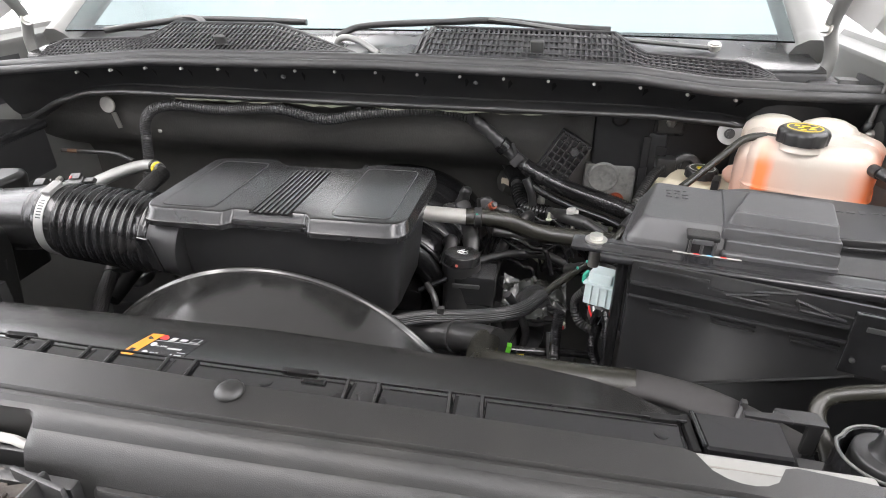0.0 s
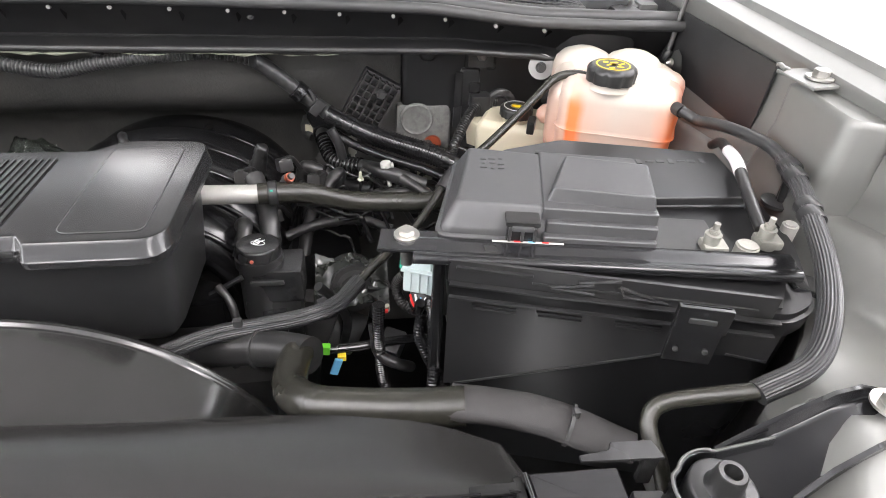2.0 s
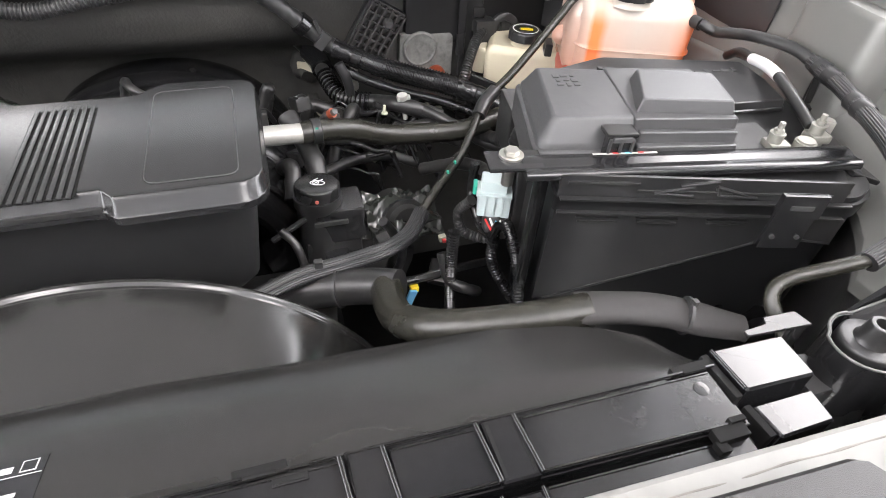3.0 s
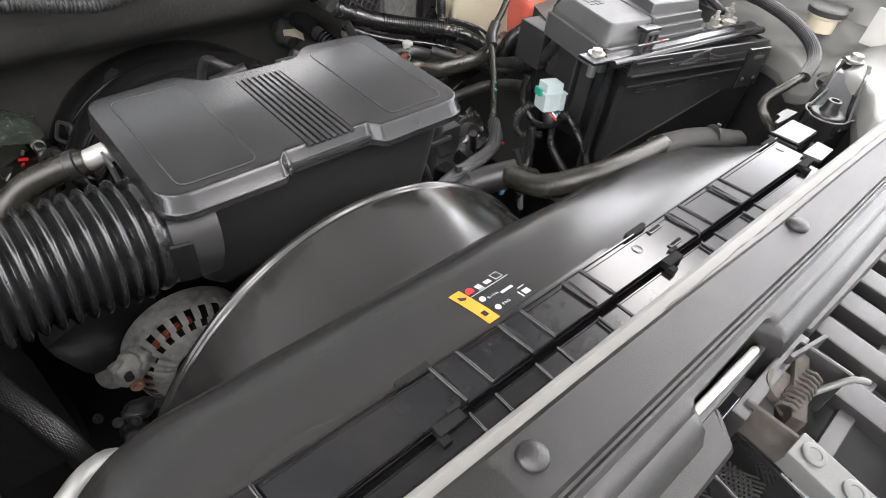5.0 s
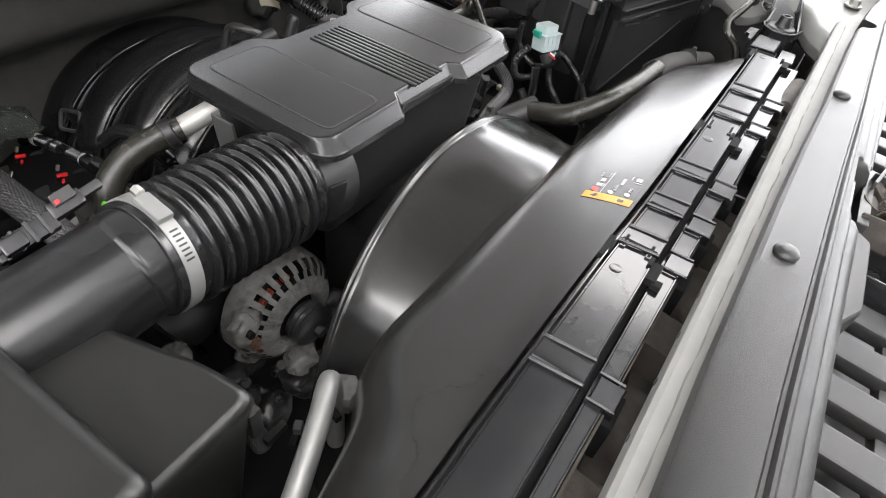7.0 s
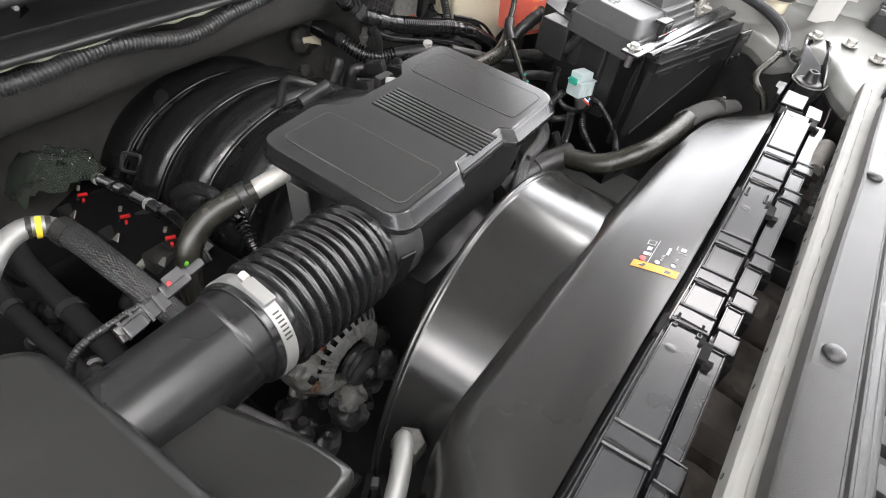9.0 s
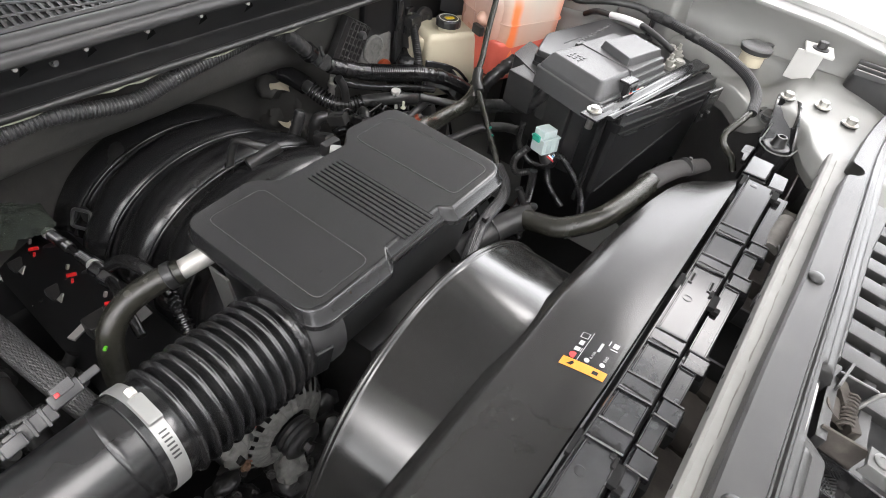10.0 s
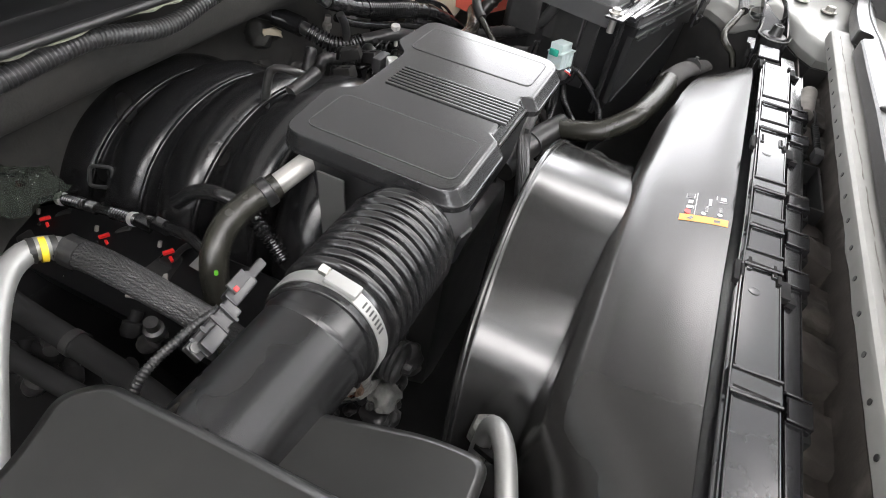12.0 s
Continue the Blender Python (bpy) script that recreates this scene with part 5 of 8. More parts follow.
def coil_packs():
    for i, (x, y, z) in enumerate(((-0.256, 0.966, 0.785), (-0.252, 0.852, 0.806), (-0.256, 0.727, 0.845))):
        c = thing("ignition_coil", "black ignition coil with a red lock tab", "ignition coil", "ignition coils")
        part("coil_body", box((x - 0.012, y, z - 0.028), (0.055, 0.030, 0.045), 0.006), GRIME, c)
        part("connector", box((x, y - 0.004, z - 0.006), (0.018, 0.022, 0.014), 0.003), SATIN, c)
        part("lock_tab", box((x, y - 0.004, z + 0.010), (0.014, 0.0055, 0.0040), 0.001, rot=spin(-28)), RED, c, "red lock tab")
        part("lock_tab_leg", box((x - 0.004, y - 0.011, z + 0.004), (0.004, 0.009, 0.004), 0.001, rot=spin(-28)), RED, c)
        # pale metal piece stands for the glint above the tab
        part("tab_glint", box((x + 0.004, y + 0.013, z + 0.012), (0.0045, 0.004, 0.009), 0.0012, rot=spin(25, "Y")), SOFTLEAD, c, "small pale piece standing for a glint above the tab")
        part("heat_shield_foot", sheet([[(x - 0.036 + 0.010 * u, y - 0.020 - 0.014 * w * (1 - 0.6 * u), z - 0.004 + 0.006 * u + 0.004 * w) for u in (0, 0.5, 1)] for w in (0, 1)], 0.002), SOFTLEAD, c, "pale metal foot")
        part("wing", sheet([[(x + 0.004 + 0.022 * u, y - 0.050 + 0.020 * w - 0.012 * u, z - 0.006 + 0.020 * u + 0.002 * w) for u in (0, 0.5, 1)] for w in (0, 0.5, 1)], 0.0015), BARE, c, "grey sheet metal wing")
        part("coil_lead", sweep([(x + 0.006, y - 0.006, z - 0.002), (x + 0.016, y - 0.016, z + 0.012), (x + 0.024, y - 0.03, z + 0.020)], 0.004, n=10), RUBBER, c)
        part("bracket", box((x - 0.035, y + 0.02, z - 0.03), (0.05, 0.012, 0.004), 0.001, rot=spin(20)), DULL, c)
    t = thing("coil_harness", "black taped wiring over the ignition coils", "wiring")
    loom = [(-0.236, 0.99, 0.800), (-0.229, 0.951, 0.818), (-0.230, 0.90, 0.831), (-0.231, 0.85, 0.843), (-0.231, 0.805, 0.852), (-0.236, 0.765, 0.868), (-0.247, 0.714, 0.893), (-0.258, 0.67, 0.902), (-0.268, 0.62, 0.885)]
    part("loom", sweep(loom, 0.0068, n=14, step=0.003, swell=lambda s, a: 1 + 0.10 * noise.noise(Vector((s * 90, a, 0)))), BELLOWS, t)
    part("ribbed_conduit", conduit([(-0.2295, 0.94, 0.8215), (-0.230, 0.90, 0.831), (-0.2305, 0.875, 0.837)], 0.0085, pitch=0.0045), GLOSS, t)
    part("ribbed_conduit", conduit([(-0.231, 0.845, 0.844), (-0.231, 0.805, 0.852), (-0.235, 0.770, 0.866)], 0.0085, pitch=0.0045), GLOSS, t)
    for p, d in (((-0.229, 0.951, 0.818), (0.0, -1, 0.27)), ((-0.231, 0.805, 0.852), (0.0, -1, 0.3))):
        part("white_band", lathe([(-0.004, 0.0086), (-0.004, 0.0098), (0.004, 0.0098), (0.004, 0.0086)], p, d, n=24), PALE, t, "pale marking band")
    for a in ((-0.245, 0.735, 0.885), (-0.239, 0.775, 0.866)):
        part("plug", box(a, (0.016, 0.026, 0.014), 0.003, rot=spin(15) @ spin(25, "X")), GLOSS, t)
    part("spring_lead", conduit([(-0.219, 0.625, 0.952), (-0.224, 0.605, 0.943), (-0.231, 0.579, 0.932), (-0.238, 0.555, 0.915)], 0.0078, pitch=0.0062, depth=0.2), GLOSS, t, "shiny coiled lead")
    part("arched_hose", sweep([(-0.245, 0.70, 0.94), (-0.238, 0.675, 0.962), (-0.234, 0.650, 0.970), (-0.231, 0.625, 0.967), (-0.226, 0.600, 0.950)], 0.009, n=14), BELLOWS, t, "short arched hose")
    b = thing("wrap_bag", "crumpled clear grey plastic wrap on the engine", "plastic wrap")
    rows = []
    for i in range(33):
        u = i / 32
        row = []
        for k in range(33):
            w = k / 32
            q = Vector((u * 3.1, w * 2.7, 3))
            h = 0.030 * noise.noise(q) + 0.020 * abs(noise.noise(q * 2.3)) + 0.008 * noise.noise(q * 5)
            row.append(Vector((-0.345 + 0.13 * w, 0.94 + 0.09 * u, 0.832 + h + 0.05 * math.sin(math.pi * u) * math.sin(math.pi * w))))
        rows.append(row)
    part("film", sheet(rows, 0.0006), CLEARBAG, b, smooth=70)


coil_packs()


# ---- alternator and the clutter ahead of the engine ----
def alternator():
    t = thing("alternator", "pale rough cast aluminium alternator with copper windings", "alternator")
    c = Vector((-0.198, 0.0, 0.764))
    def at(y):
        return Vector((c.x, y, c.z))
    # cast shell with rows of open slots in its shoulder
    prof = ((0.450, 0.034), (0.434, 0.036), (0.431, 0.040), (0.432, 0.050), (0.436, 0.057), (0.4395, 0.062), (0.446, 0.069), (0.453, 0.0745), (0.460, 0.078), (0.468, 0.0805), (0.492, 0.0805), (0.50, 0.072), (0.505, 0.03))
    n = 168
    bm = bmesh.new()
    rings = []
    for y, r in prof:
        ring = []
        for k in range(n):
            a = 2 * math.pi * k / n
            d = Vector((math.cos(a), 0, math.sin(a)))
            rough = 0.0016 * noise.noise(d * 9 + Vector((0, y * 90, 0))) + 0.0009 * noise.noise(d * 24 + Vector((0, y * 260, 5)))
            ring.append(bm.verts.new(at(y - rough) + d * (r + rough)))
        rings.append(ring)
    for i, (p, q) in enumerate(zip(rings, rings[1:])):
        for k in range(n):
            if 4 < i < 8 and (k + i // 2) % 6 < 3:
                continue
            bm.faces.new((p[k], p[(k + 1) % n], q[(k + 1) % n], q[k]))
    part("shell", bm, ALU, t, smooth=30)
    part("core", lathe([(0, 0.034), (0.004, 0.052), (0.02, 0.060), (0.04, 0.060)], at(0.446), (0, 1, 0), n=32), VOID, t)
    for k in range(28):
        a = 2 * math.pi * k / 28
        if math.cos(a) < 0.2:
            d = Vector((math.cos(a), 0, math.sin(a)))
            part("winding", box(at(0.456) + d * 0.0635, (0.011, 0.009, 0.007), 0.002, rot=Matrix.Rotation(-a + math.pi / 2, 3, "Y")), COPPER, t, "red copper winding")
    e = Vector((-0.278, 0.446, 0.806))
    part("ear", lump(e, 0.019, 3.1, (1.0, 0.8, 1.1)), ALU, t, "cast bolt ear")
    part("ear_neck", lump(e + Vector((0.016, 0.012, -0.004)), 0.017, 8.4), ALU, t)
    part("ear_hole", cyl(e + Vector((-0.002, -0.020, 0.008)), e + Vector((-0.002, -0.012, 0.008)), 0.005, n=12), VOID, t)
    part("ear_bolt", hex_bolt(e + Vector((0.002, -0.016, -0.012)), (0, -1, 0.2), 0.0055, 0.007), RUST, t, "rusty bolt")
    part("pulley", lathe([(0, 0.012), (0.002, 0.026), (0.006, 0.030), (0.010, 0.027), (0.014, 0.030), (0.018, 0.027), (0.022, 0.030), (0.028, 0.028)], at(0.404) + Vector((0.0, 0, 0.002)), (0, 1, 0), n=40), RUBBER, t, "black ribbed pulley")
    part("pulley_nut", hex_bolt(at(0.405), (0, -1, 0), 0.008, 0.012), GRIME, t)
    b = thing("accessory_bracket", "rough cast aluminium bracket under the alternator", "bracket")
    rnd = random.Random(4)
    for k in range(34):
        p = Vector((-0.21 + 0.10 * rnd.uniform(-1, 1), 0.47 + 0.06 * rnd.uniform(-1, 1), 0.665 + 0.045 * rnd.uniform(-1, 1)))
        part("casting", lump(p, rnd.uniform(0.009, 0.024), k * 3.7, (rnd.uniform(0.7, 1.4), 1, rnd.uniform(0.6, 1.2))), (GRIME, ALU, GRIME, RUBBER)[k % 4], b)
    for k in range(7):
        p = Vector((-0.25 + 0.08 * rnd.uniform(-1, 1), 0.44 + 0.05 * rnd.uniform(-1, 1), 0.700 + 0.02 * rnd.uniform(-1, 1)))
        part("bolt", hex_bolt(p, (rnd.uniform(-0.6, 0.2), -0.6, 0.7), 0.0045, 0.007), GRIME, b)
    s = thing("lifting_eye", "bent aluminium lifting eye beside the bellows", "bracket")
    part("eye_plate", sweep([(-0.238, 0.583, 0.735), (-0.25, 0.592, 0.70), (-0.272, 0.606, 0.65), (-0.286, 0.615, 0.62)], 0.012, n=12, flat=0.6, swell=lambda s, a: 1 + 0.15 * noise.noise(Vector((s * 60, a, 2)))), ALU, s)
    part("eye_foot", lathe([(-0.006, 0.020), (-0.004, 0.024), (0.004, 0.024), (0.006, 0.020)], (-0.290, 0.612, 0.615), (-0.4, -0.7, 0.5), n=20), ALU, s)
    h = thing("braided_lead", "black braided lead below the intake tube", "cable")
    part("sleeve", braided([(-0.40, 0.50, 0.88), (-0.38, 0.44, 0.86), (-0.355, 0.38, 0.82), (-0.345, 0.35, 0.74)], 0.0115), BRAID, h)
    part("boot", sweep([(-0.405, 0.515, 0.885), (-0.398, 0.495, 0.878)], 0.014, n=16), RUBBER, h, "rubber end boot")
    p = thing("refrigerant_pipe", "bare aluminium refrigerant pipe with a tight bend", "pipe")
    part("pipe", sweep([(-0.312, 0.268, 0.80), (-0.314, 0.268, 0.885), (-0.322, 0.264, 0.930), (-0.340, 0.252, 0.948), (-0.365, 0.238, 0.945), (-0.42, 0.214, 0.928), (-0.50, 0.18, 0.905)], 0.0098, n=16), BARE, p)
    part("nut", lathe([(0, 0.017), (0.004, 0.019), (0.02, 0.019), (0.024, 0.016)], (-0.300, 0.268, 0.865), (0, 0, 1), n=6), ALU, p)
    k = thing("fuse_bracket", "black bracket with pale clips behind the filter box", "bracket")
    for q in range(4):
        part("arm", box((-0.372 + 0.016 * q, 0.285 - 0.008 * q, 0.885 - 0.02 * (q % 3)), (0.024, 0.007, 0.010), 0.0015, rot=spin(25 * q)), VOID, k)
    part("clip", box((-0.365, 0.262, 0.912), (0.010, 0.008, 0.010), 0.002, rot=spin(30)), GREYPLASTIC, k)


alternator()


def left_side_lines():
    t = thing("breather_hose", "olive black rubber breather hose on the engine", "hose")
    part("hose", sweep([(-0.218, 0.574, 1.004), (-0.250, 0.587, 0.995), (-0.285, 0.592, 0.981), (-0.311, 0.586, 0.956), (-0.322, 0.577, 0.90), (-0.324, 0.570, 0.80)], 0.0148, n=20), HOSE, t)
    part("clip_ring", lathe([(-0.006, 0.0150), (-0.005, 0.0165), (0.005, 0.0165), (0.006, 0.0150)], (-0.230, 0.579, 1.001), (-0.9, 0.4, -0.35), n=24), RUBBER, t)
    part("paint_dot", cyl((-0.322, 0.573, 0.962), (-0.325, 0.570, 0.963), 0.0021, n=10), GREEN, t, "green paint dot")
    s = thing("sleeved_line", "aluminium line in a black braided sleeve", "pipe")
    part("pipe", sweep([(-0.62, 0.50, 0.93), (-0.55, 0.575, 0.965), (-0.49, 0.640, 0.992), (-0.45, 0.676, 1.004), (-0.420, 0.688, 1.006), (-0.400, 0.683, 1.001), (-0.390, 0.668, 0.993)], 0.0110, n=16), BARE, s, "bare aluminium end")
    part("sleeve", braided([(-0.391, 0.672, 0.995), (-0.387, 0.640, 0.993), (-0.384, 0.600, 0.986), (-0.378, 0.555, 0.970), (-0.369, 0.512, 0.943), (-0.358, 0.475, 0.90)], 0.0135), BRAID, s, "black braided sleeve")
    part("sleeve_end", sweep([(-0.392, 0.676, 0.9965), (-0.390, 0.660, 0.9945)], 0.0146, n=24, swell=lambda q, a: 1 + 0.05 * math.sin(9 * a)), BRAID, s, "frayed sleeve end")
    for k, m in enumerate((RUBBER, YELLOW, RUBBER)):
        q = Vector((-0.414, 0.6875, 1.0052)).lerp(Vector((-0.399, 0.681, 1.0005)), k / 2)
        part("band", lathe([(-0.0026, 0.0112), (-0.0026, 0.0118), (0.0026, 0.0118), (0.0026, 0.0112)], q, (0.88, -0.40, -0.22), n=24), m, s, "yellow band" if m is YELLOW else "black band")
    # low hoses, fittings and cap are blackened for the shade down there
    h = thing("coolant_hose", "black hose running low beside the engine", "hose", "low engine hoses")
    part("hose", sweep([(-0.395, 0.86, 0.885), (-0.408, 0.80, 0.868), (-0.412, 0.70, 0.86), (-0.415, 0.60, 0.85), (-0.42, 0.50, 0.82)], 0.0135, n=16), VOID, h)
    part("clamp", lathe([(-0.005, 0.0137), (-0.005, 0.0150), (0.005, 0.0150), (0.005, 0.0137)], (-0.412, 0.70, 0.86), (0, 1, 0.1), n=20), GRIME, h)
    h2 = thing("coolant_hose", "black hose running low beside the engine", "hose", "low engine hoses")
    part("hose", sweep([(-0.44, 0.84, 0.868), (-0.452, 0.75, 0.858), (-0.45, 0.66, 0.848), (-0.44, 0.58, 0.82)], 0.011, n=14), VOID, h2)
    part("clamp", lathe([(-0.005, 0.0112), (-0.005, 0.0124), (0.005, 0.0124), (0.005, 0.0112)], (-0.452, 0.75, 0.858), (0, 1, 0.1), n=20), GRIME, h2)
    rnd = random.Random(8)
    g = thing("pipe_fittings", "cluster of pipe fittings, blackened for the shade behind the filter box", "fittings")
    for k in range(18):
        p = Vector((-0.405 + 0.06 * rnd.uniform(-1, 1), 0.71 + 0.08 * rnd.uniform(-1, 1), 0.815 + 0.03 * rnd.uniform(-1, 1)))
        d = (rnd.uniform(-1, 1), rnd.uniform(-1, 1), rnd.uniform(0.1, 1))
        part("fitting", lathe([(0, 0.009), (0.006, 0.012), (0.018, 0.012), (0.02, 0.008), (0.034, 0.008)], p, d, n=14), (VOID, GRIME, VOID)[k % 3], g)
    c = thing("filler_cap", "ribbed filler cap, darkened for the shade low in the bay", "cap")
    part("cap", lathe([(0, 0.02), (0.004, 0.023), (0.016, 0.023), (0.02, 0.018)], (-0.43, 0.60, 0.80), (-0.3, -0.2, 1), n=36, wobble=lambda h, a: 1 + 0.03 * math.cos(18 * a)), GRIME, c)
    # junction box behind the filter, seen against the firewall
    j = thing("junction_box", "black plastic junction box with a glossy lid", "junction box")
    part("box", box((-0.80, 0.66, 1.0), (0.20, 0.20, 0.09), 0.008, rot=spin(8)), PLASTIC, j)
    part("lid", box((-0.80, 0.66, 1.052), (0.21, 0.21, 0.018), 0.006, rot=spin(8)), GLOSS, j)
    v = thing("vacuum_line", "black clipped line with a bright end on the firewall", "pipe")
    part("line", sweep([(-0.72, 0.80, 0.985), (-0.66, 0.80, 0.985), (-0.60, 0.81, 0.98), (-0.55, 0.80, 0.97)], 0.005, n=8), RUBBER, v)
    part("end", cyl((-0.70, 0.795, 0.987), (-0.68, 0.797, 0.986), 0.0045, n=10), RUST, v, "brassy end fitting")


left_side_lines()


def firewall_fittings():
    t = thing("firewall_harness", "black corrugated wiring conduit along the firewall", "wiring")
    main = [(-0.545, 0.812, 0.90), (-0.53, 0.819, 0.96), (-0.520, 0.819, 1.015), (-0.512, 0.818, 1.05), (-0.485, 0.814, 1.078), (-0.43, 0.814, 1.09), (-0.33, 0.814, 1.084), (-0.26, 0.814, 1.089), (-0.204, 0.814, 1.090), (-0.11, 0.812, 1.074), (-0.039, 0.812, 1.086), (0.052, 0.816, 1.096), (0.13, 0.832, 1.094), (0.177, 0.836, 1.082)]
    part("conduit", conduit(main, 0.0102, pitch=0.0052), SLEEVE, t)
    tail = [(0.177, 0.836, 1.082), (0.205, 0.840, 1.060), (0.240, 0.843, 1.027), (0.273, 0.844, 0.998), (0.295, 0.834, 0.986)]
    part("wrapped_run", sweep(tail, 0.0125, n=18, step=0.003, swell=lambda s, a: 1 + 0.05 * math.cos(3 * a + s * 300) + 0.03 * math.sin(s * 420)), SLEEVE, t, "cloth taped run")
    trunk = [(0.285, 0.838, 0.990), (0.32, 0.822, 0.976), (0.371, 0.799, 0.961), (0.42, 0.777, 0.953), (0.465, 0.754, 0.947), (0.51, 0.730, 0.935), (0.56, 0.700, 0.905), (0.60, 0.672, 0.865)]
    part("trunk", sweep(trunk, 0.0152, n=20, step=0.003, swell=lambda s, a: 1 + 0.05 * noise.noise(Vector((s * 60, math.cos(a), math.sin(a)))) + 0.03 * math.sin(s * 380 + a)), GLOSS, t, "thick run in shiny black tape")
    part("trunk_conduit", conduit([(0.362, 0.803, 0.9635), (0.40, 0.7865, 0.9565), (0.44, 0.767, 0.9515), (0.472, 0.750, 0.9465)], 0.0168, pitch=0.0048, depth=0.05), GLOSS, t, "ribbed piece of conduit")
    for q, d in (((0.320, 0.822, 0.976), (0.85, -0.4, -0.3)), ((0.352, 0.808, 0.966), (0.88, -0.4, -0.25)), ((0.505, 0.733, 0.9365), (0.85, -0.45, -0.25)), ((0.240, 0.843, 1.027), (0.72, 0.02, -0.69))):
        part("tape_band", lathe([(-0.009, 0.0145), (-0.0075, 0.0168), (0.0075, 0.0168), (0.009, 0.0145)], q, d, n=20), BELLOWS, t)
    under = [(0.290, 0.825, 0.962), (0.33, 0.808, 0.944), (0.39, 0.785, 0.928), (0.44, 0.765, 0.920), (0.50, 0.735, 0.905)]
    part("branch", sweep(under, 0.0075, n=12, step=0.003, swell=lambda s, a: 1 + 0.12 * noise.noise(Vector((s * 140, a, 0)))), BELLOWS, t, "thin taped branch")
    part("branch", sweep([(0.288, 0.815, 0.972), (0.30, 0.81, 0.945), (0.306, 0.812, 0.905), (0.31, 0.82, 0.86)], 0.008, n=12), RUBBER, t)
    for x, y, z in ((-0.43, 0.818, 1.094), (-0.204, 0.818, 1.093), (-0.039, 0.815, 1.089), (0.177, 0.828, 1.085), (-0.52, 0.82, 1.02)):
        part("clip", box((x, y, z), (0.012, 0.012, 0.024), 0.003), SATIN, t)
    part("saddle", box((0.268, 0.829, 1.004), (0.016, 0.006, 0.028), 0.002, rot=spin(40, "Y")), SEALRUBBER, t, "pale worn retainer clip")
    part("saddle_ear", box((0.262, 0.832, 1.026), (0.005, 0.006, 0.022), 0.001, rot=spin(-20, "Y")), SEALRUBBER, t)
    hb = thing("harness_bracket", "black plastic bracket under the reservoir carrying the harness", "bracket")
    part("plate", sheet([[(0.500 + 0.010 * k, 0.765 - 0.0065 * k, 0.958 - 0.0028 * k - (0.055 if j else 0) - (0.0 if k < 5 else 0.010 * (k - 5))) for k in range(10)] for j in range(2)], 0.004), SATIN, hb)
    part("rim", sweep([(0.500, 0.764, 0.959), (0.520, 0.751, 0.954), (0.545, 0.735, 0.946), (0.568, 0.720, 0.932), (0.590, 0.706, 0.905)], 0.0032, n=8), GLOSS, hb)
    b = thing("connector_block", "black gridded connector block on the firewall", "connector")
    c, rot = Vector((0.358, 0.846, 1.006)), spin(30, "Y")
    m = bmesh.new()
    add_box(m, c + Vector((0, 0.014, 0)), (0.068, 0.018, 0.092), 0.004, rot=rot)
    part("housing", m, RUBBER, b)
    for i in range(6):
        part("fin", box(c + rot @ Vector((-0.030 + 0.012 * i, 0, 0)), (0.0028, 0.012, 0.088), rot=rot), WRAPCLOTH, b)
    for i in range(7):
        part("fin", box(c + rot @ Vector((0, 0.001, -0.040 + 0.0133 * i)), (0.064, 0.010, 0.0028), rot=rot), WRAPCLOTH, b)
    part("stud", lathe([(0, 0.008), (0.006, 0.009), (0.012, 0.006)], c + rot @ Vector((0.006, -0.006, 0.024)), (0, -1, 0), n=14), GREYPLASTIC, b)
    p = thing("bulkhead_plate", "black stamped bulkhead plate with recesses", "metal plate")
    part("plate", box((0.545, 0.872, 1.035), (0.27, 0.02, 0.13), 0.012), COWLMAT, p)
    part("recess_frame", box((0.545, 0.862, 1.078), (0.055, 0.008, 0.045), 0.004), SATIN, p)
    part("recess_face", box((0.545, 0.8575, 1.078), (0.044, 0.003, 0.034), 0.002), FELT, p)
    part("stud", lathe([(0, 0.009), (0.003, 0.010), (0.006, 0.006), (0.014, 0.004)], (0.546, 0.858, 1.082), (0, -1, 0), n=6), STEEL, p, "steel stud")
    part("boss", lathe([(0, 0.016), (0.004, 0.014), (0.005, 0.010)], (0.455, 0.862, 1.085), (0, -1, 0), n=20), RUBBER, p)
    part("grommet", lathe([(0, 0.028), (0.008, 0.028), (0.010, 0.024), (0.010, 0.016), (0.004, 0.014)], (0.582, 0.845, 1.0), (0, -1, 0.1), n=28), RUBBER, p, "round rubber grommet")
    part("socket", box((0.545, 0.845, 0.985), (0.036, 0.03, 0.07), 0.006), RUBBER, p)
    part("bright_plate", box((0.45, 0.87, 0.950), (0.10, 0.02, 0.09), 0.01), ALU, p, "bare cast metal plate")
    part("cast_ring", lathe([(0, 0.030), (0.004, 0.030), (0.006, 0.027), (0.003, 0.023)], (0.437, 0.861, 0.968), (0, -1, 0), n=32), ALU, p)
    part("orange_ring", lathe([(-0.003, 0.010), (-0.003, 0.0155), (0.003, 0.0165), (0.006, 0.0145), (0.006, 0.010)], (0.466, 0.850, 0.924), (-0.35, -1, 0.15), n=24), COPPER, p, "orange seal ring")
    part("ring_rod", cyl((0.466, 0.856, 0.924), (0.43, 0.820, 0.934), 0.007, n=14, bevel=0.001), GREYPLASTIC, p)
    bt = thing("pedal_bracket", "black folded bracket behind the reservoir", "bracket")
    part("upright", box((0.530, 0.868, 0.975), (0.034, 0.034, 0.17), 0.006, rot=spin(-12)), RUBBER, bt)
    part("flange", box((0.508, 0.852, 1.005), (0.014, 0.010, 0.10), 0.003, rot=spin(-12)), SATIN, bt)
    for z in (0.94, 0.99, 1.03):
        part("clip", box((0.535, 0.846, z), (0.020, 0.010, 0.018), 0.003, rot=spin(-12)), GLOSS, bt)
    a = thing("heat_shield_tabs", "torn pale insulation tabs on the firewall", "insulation")
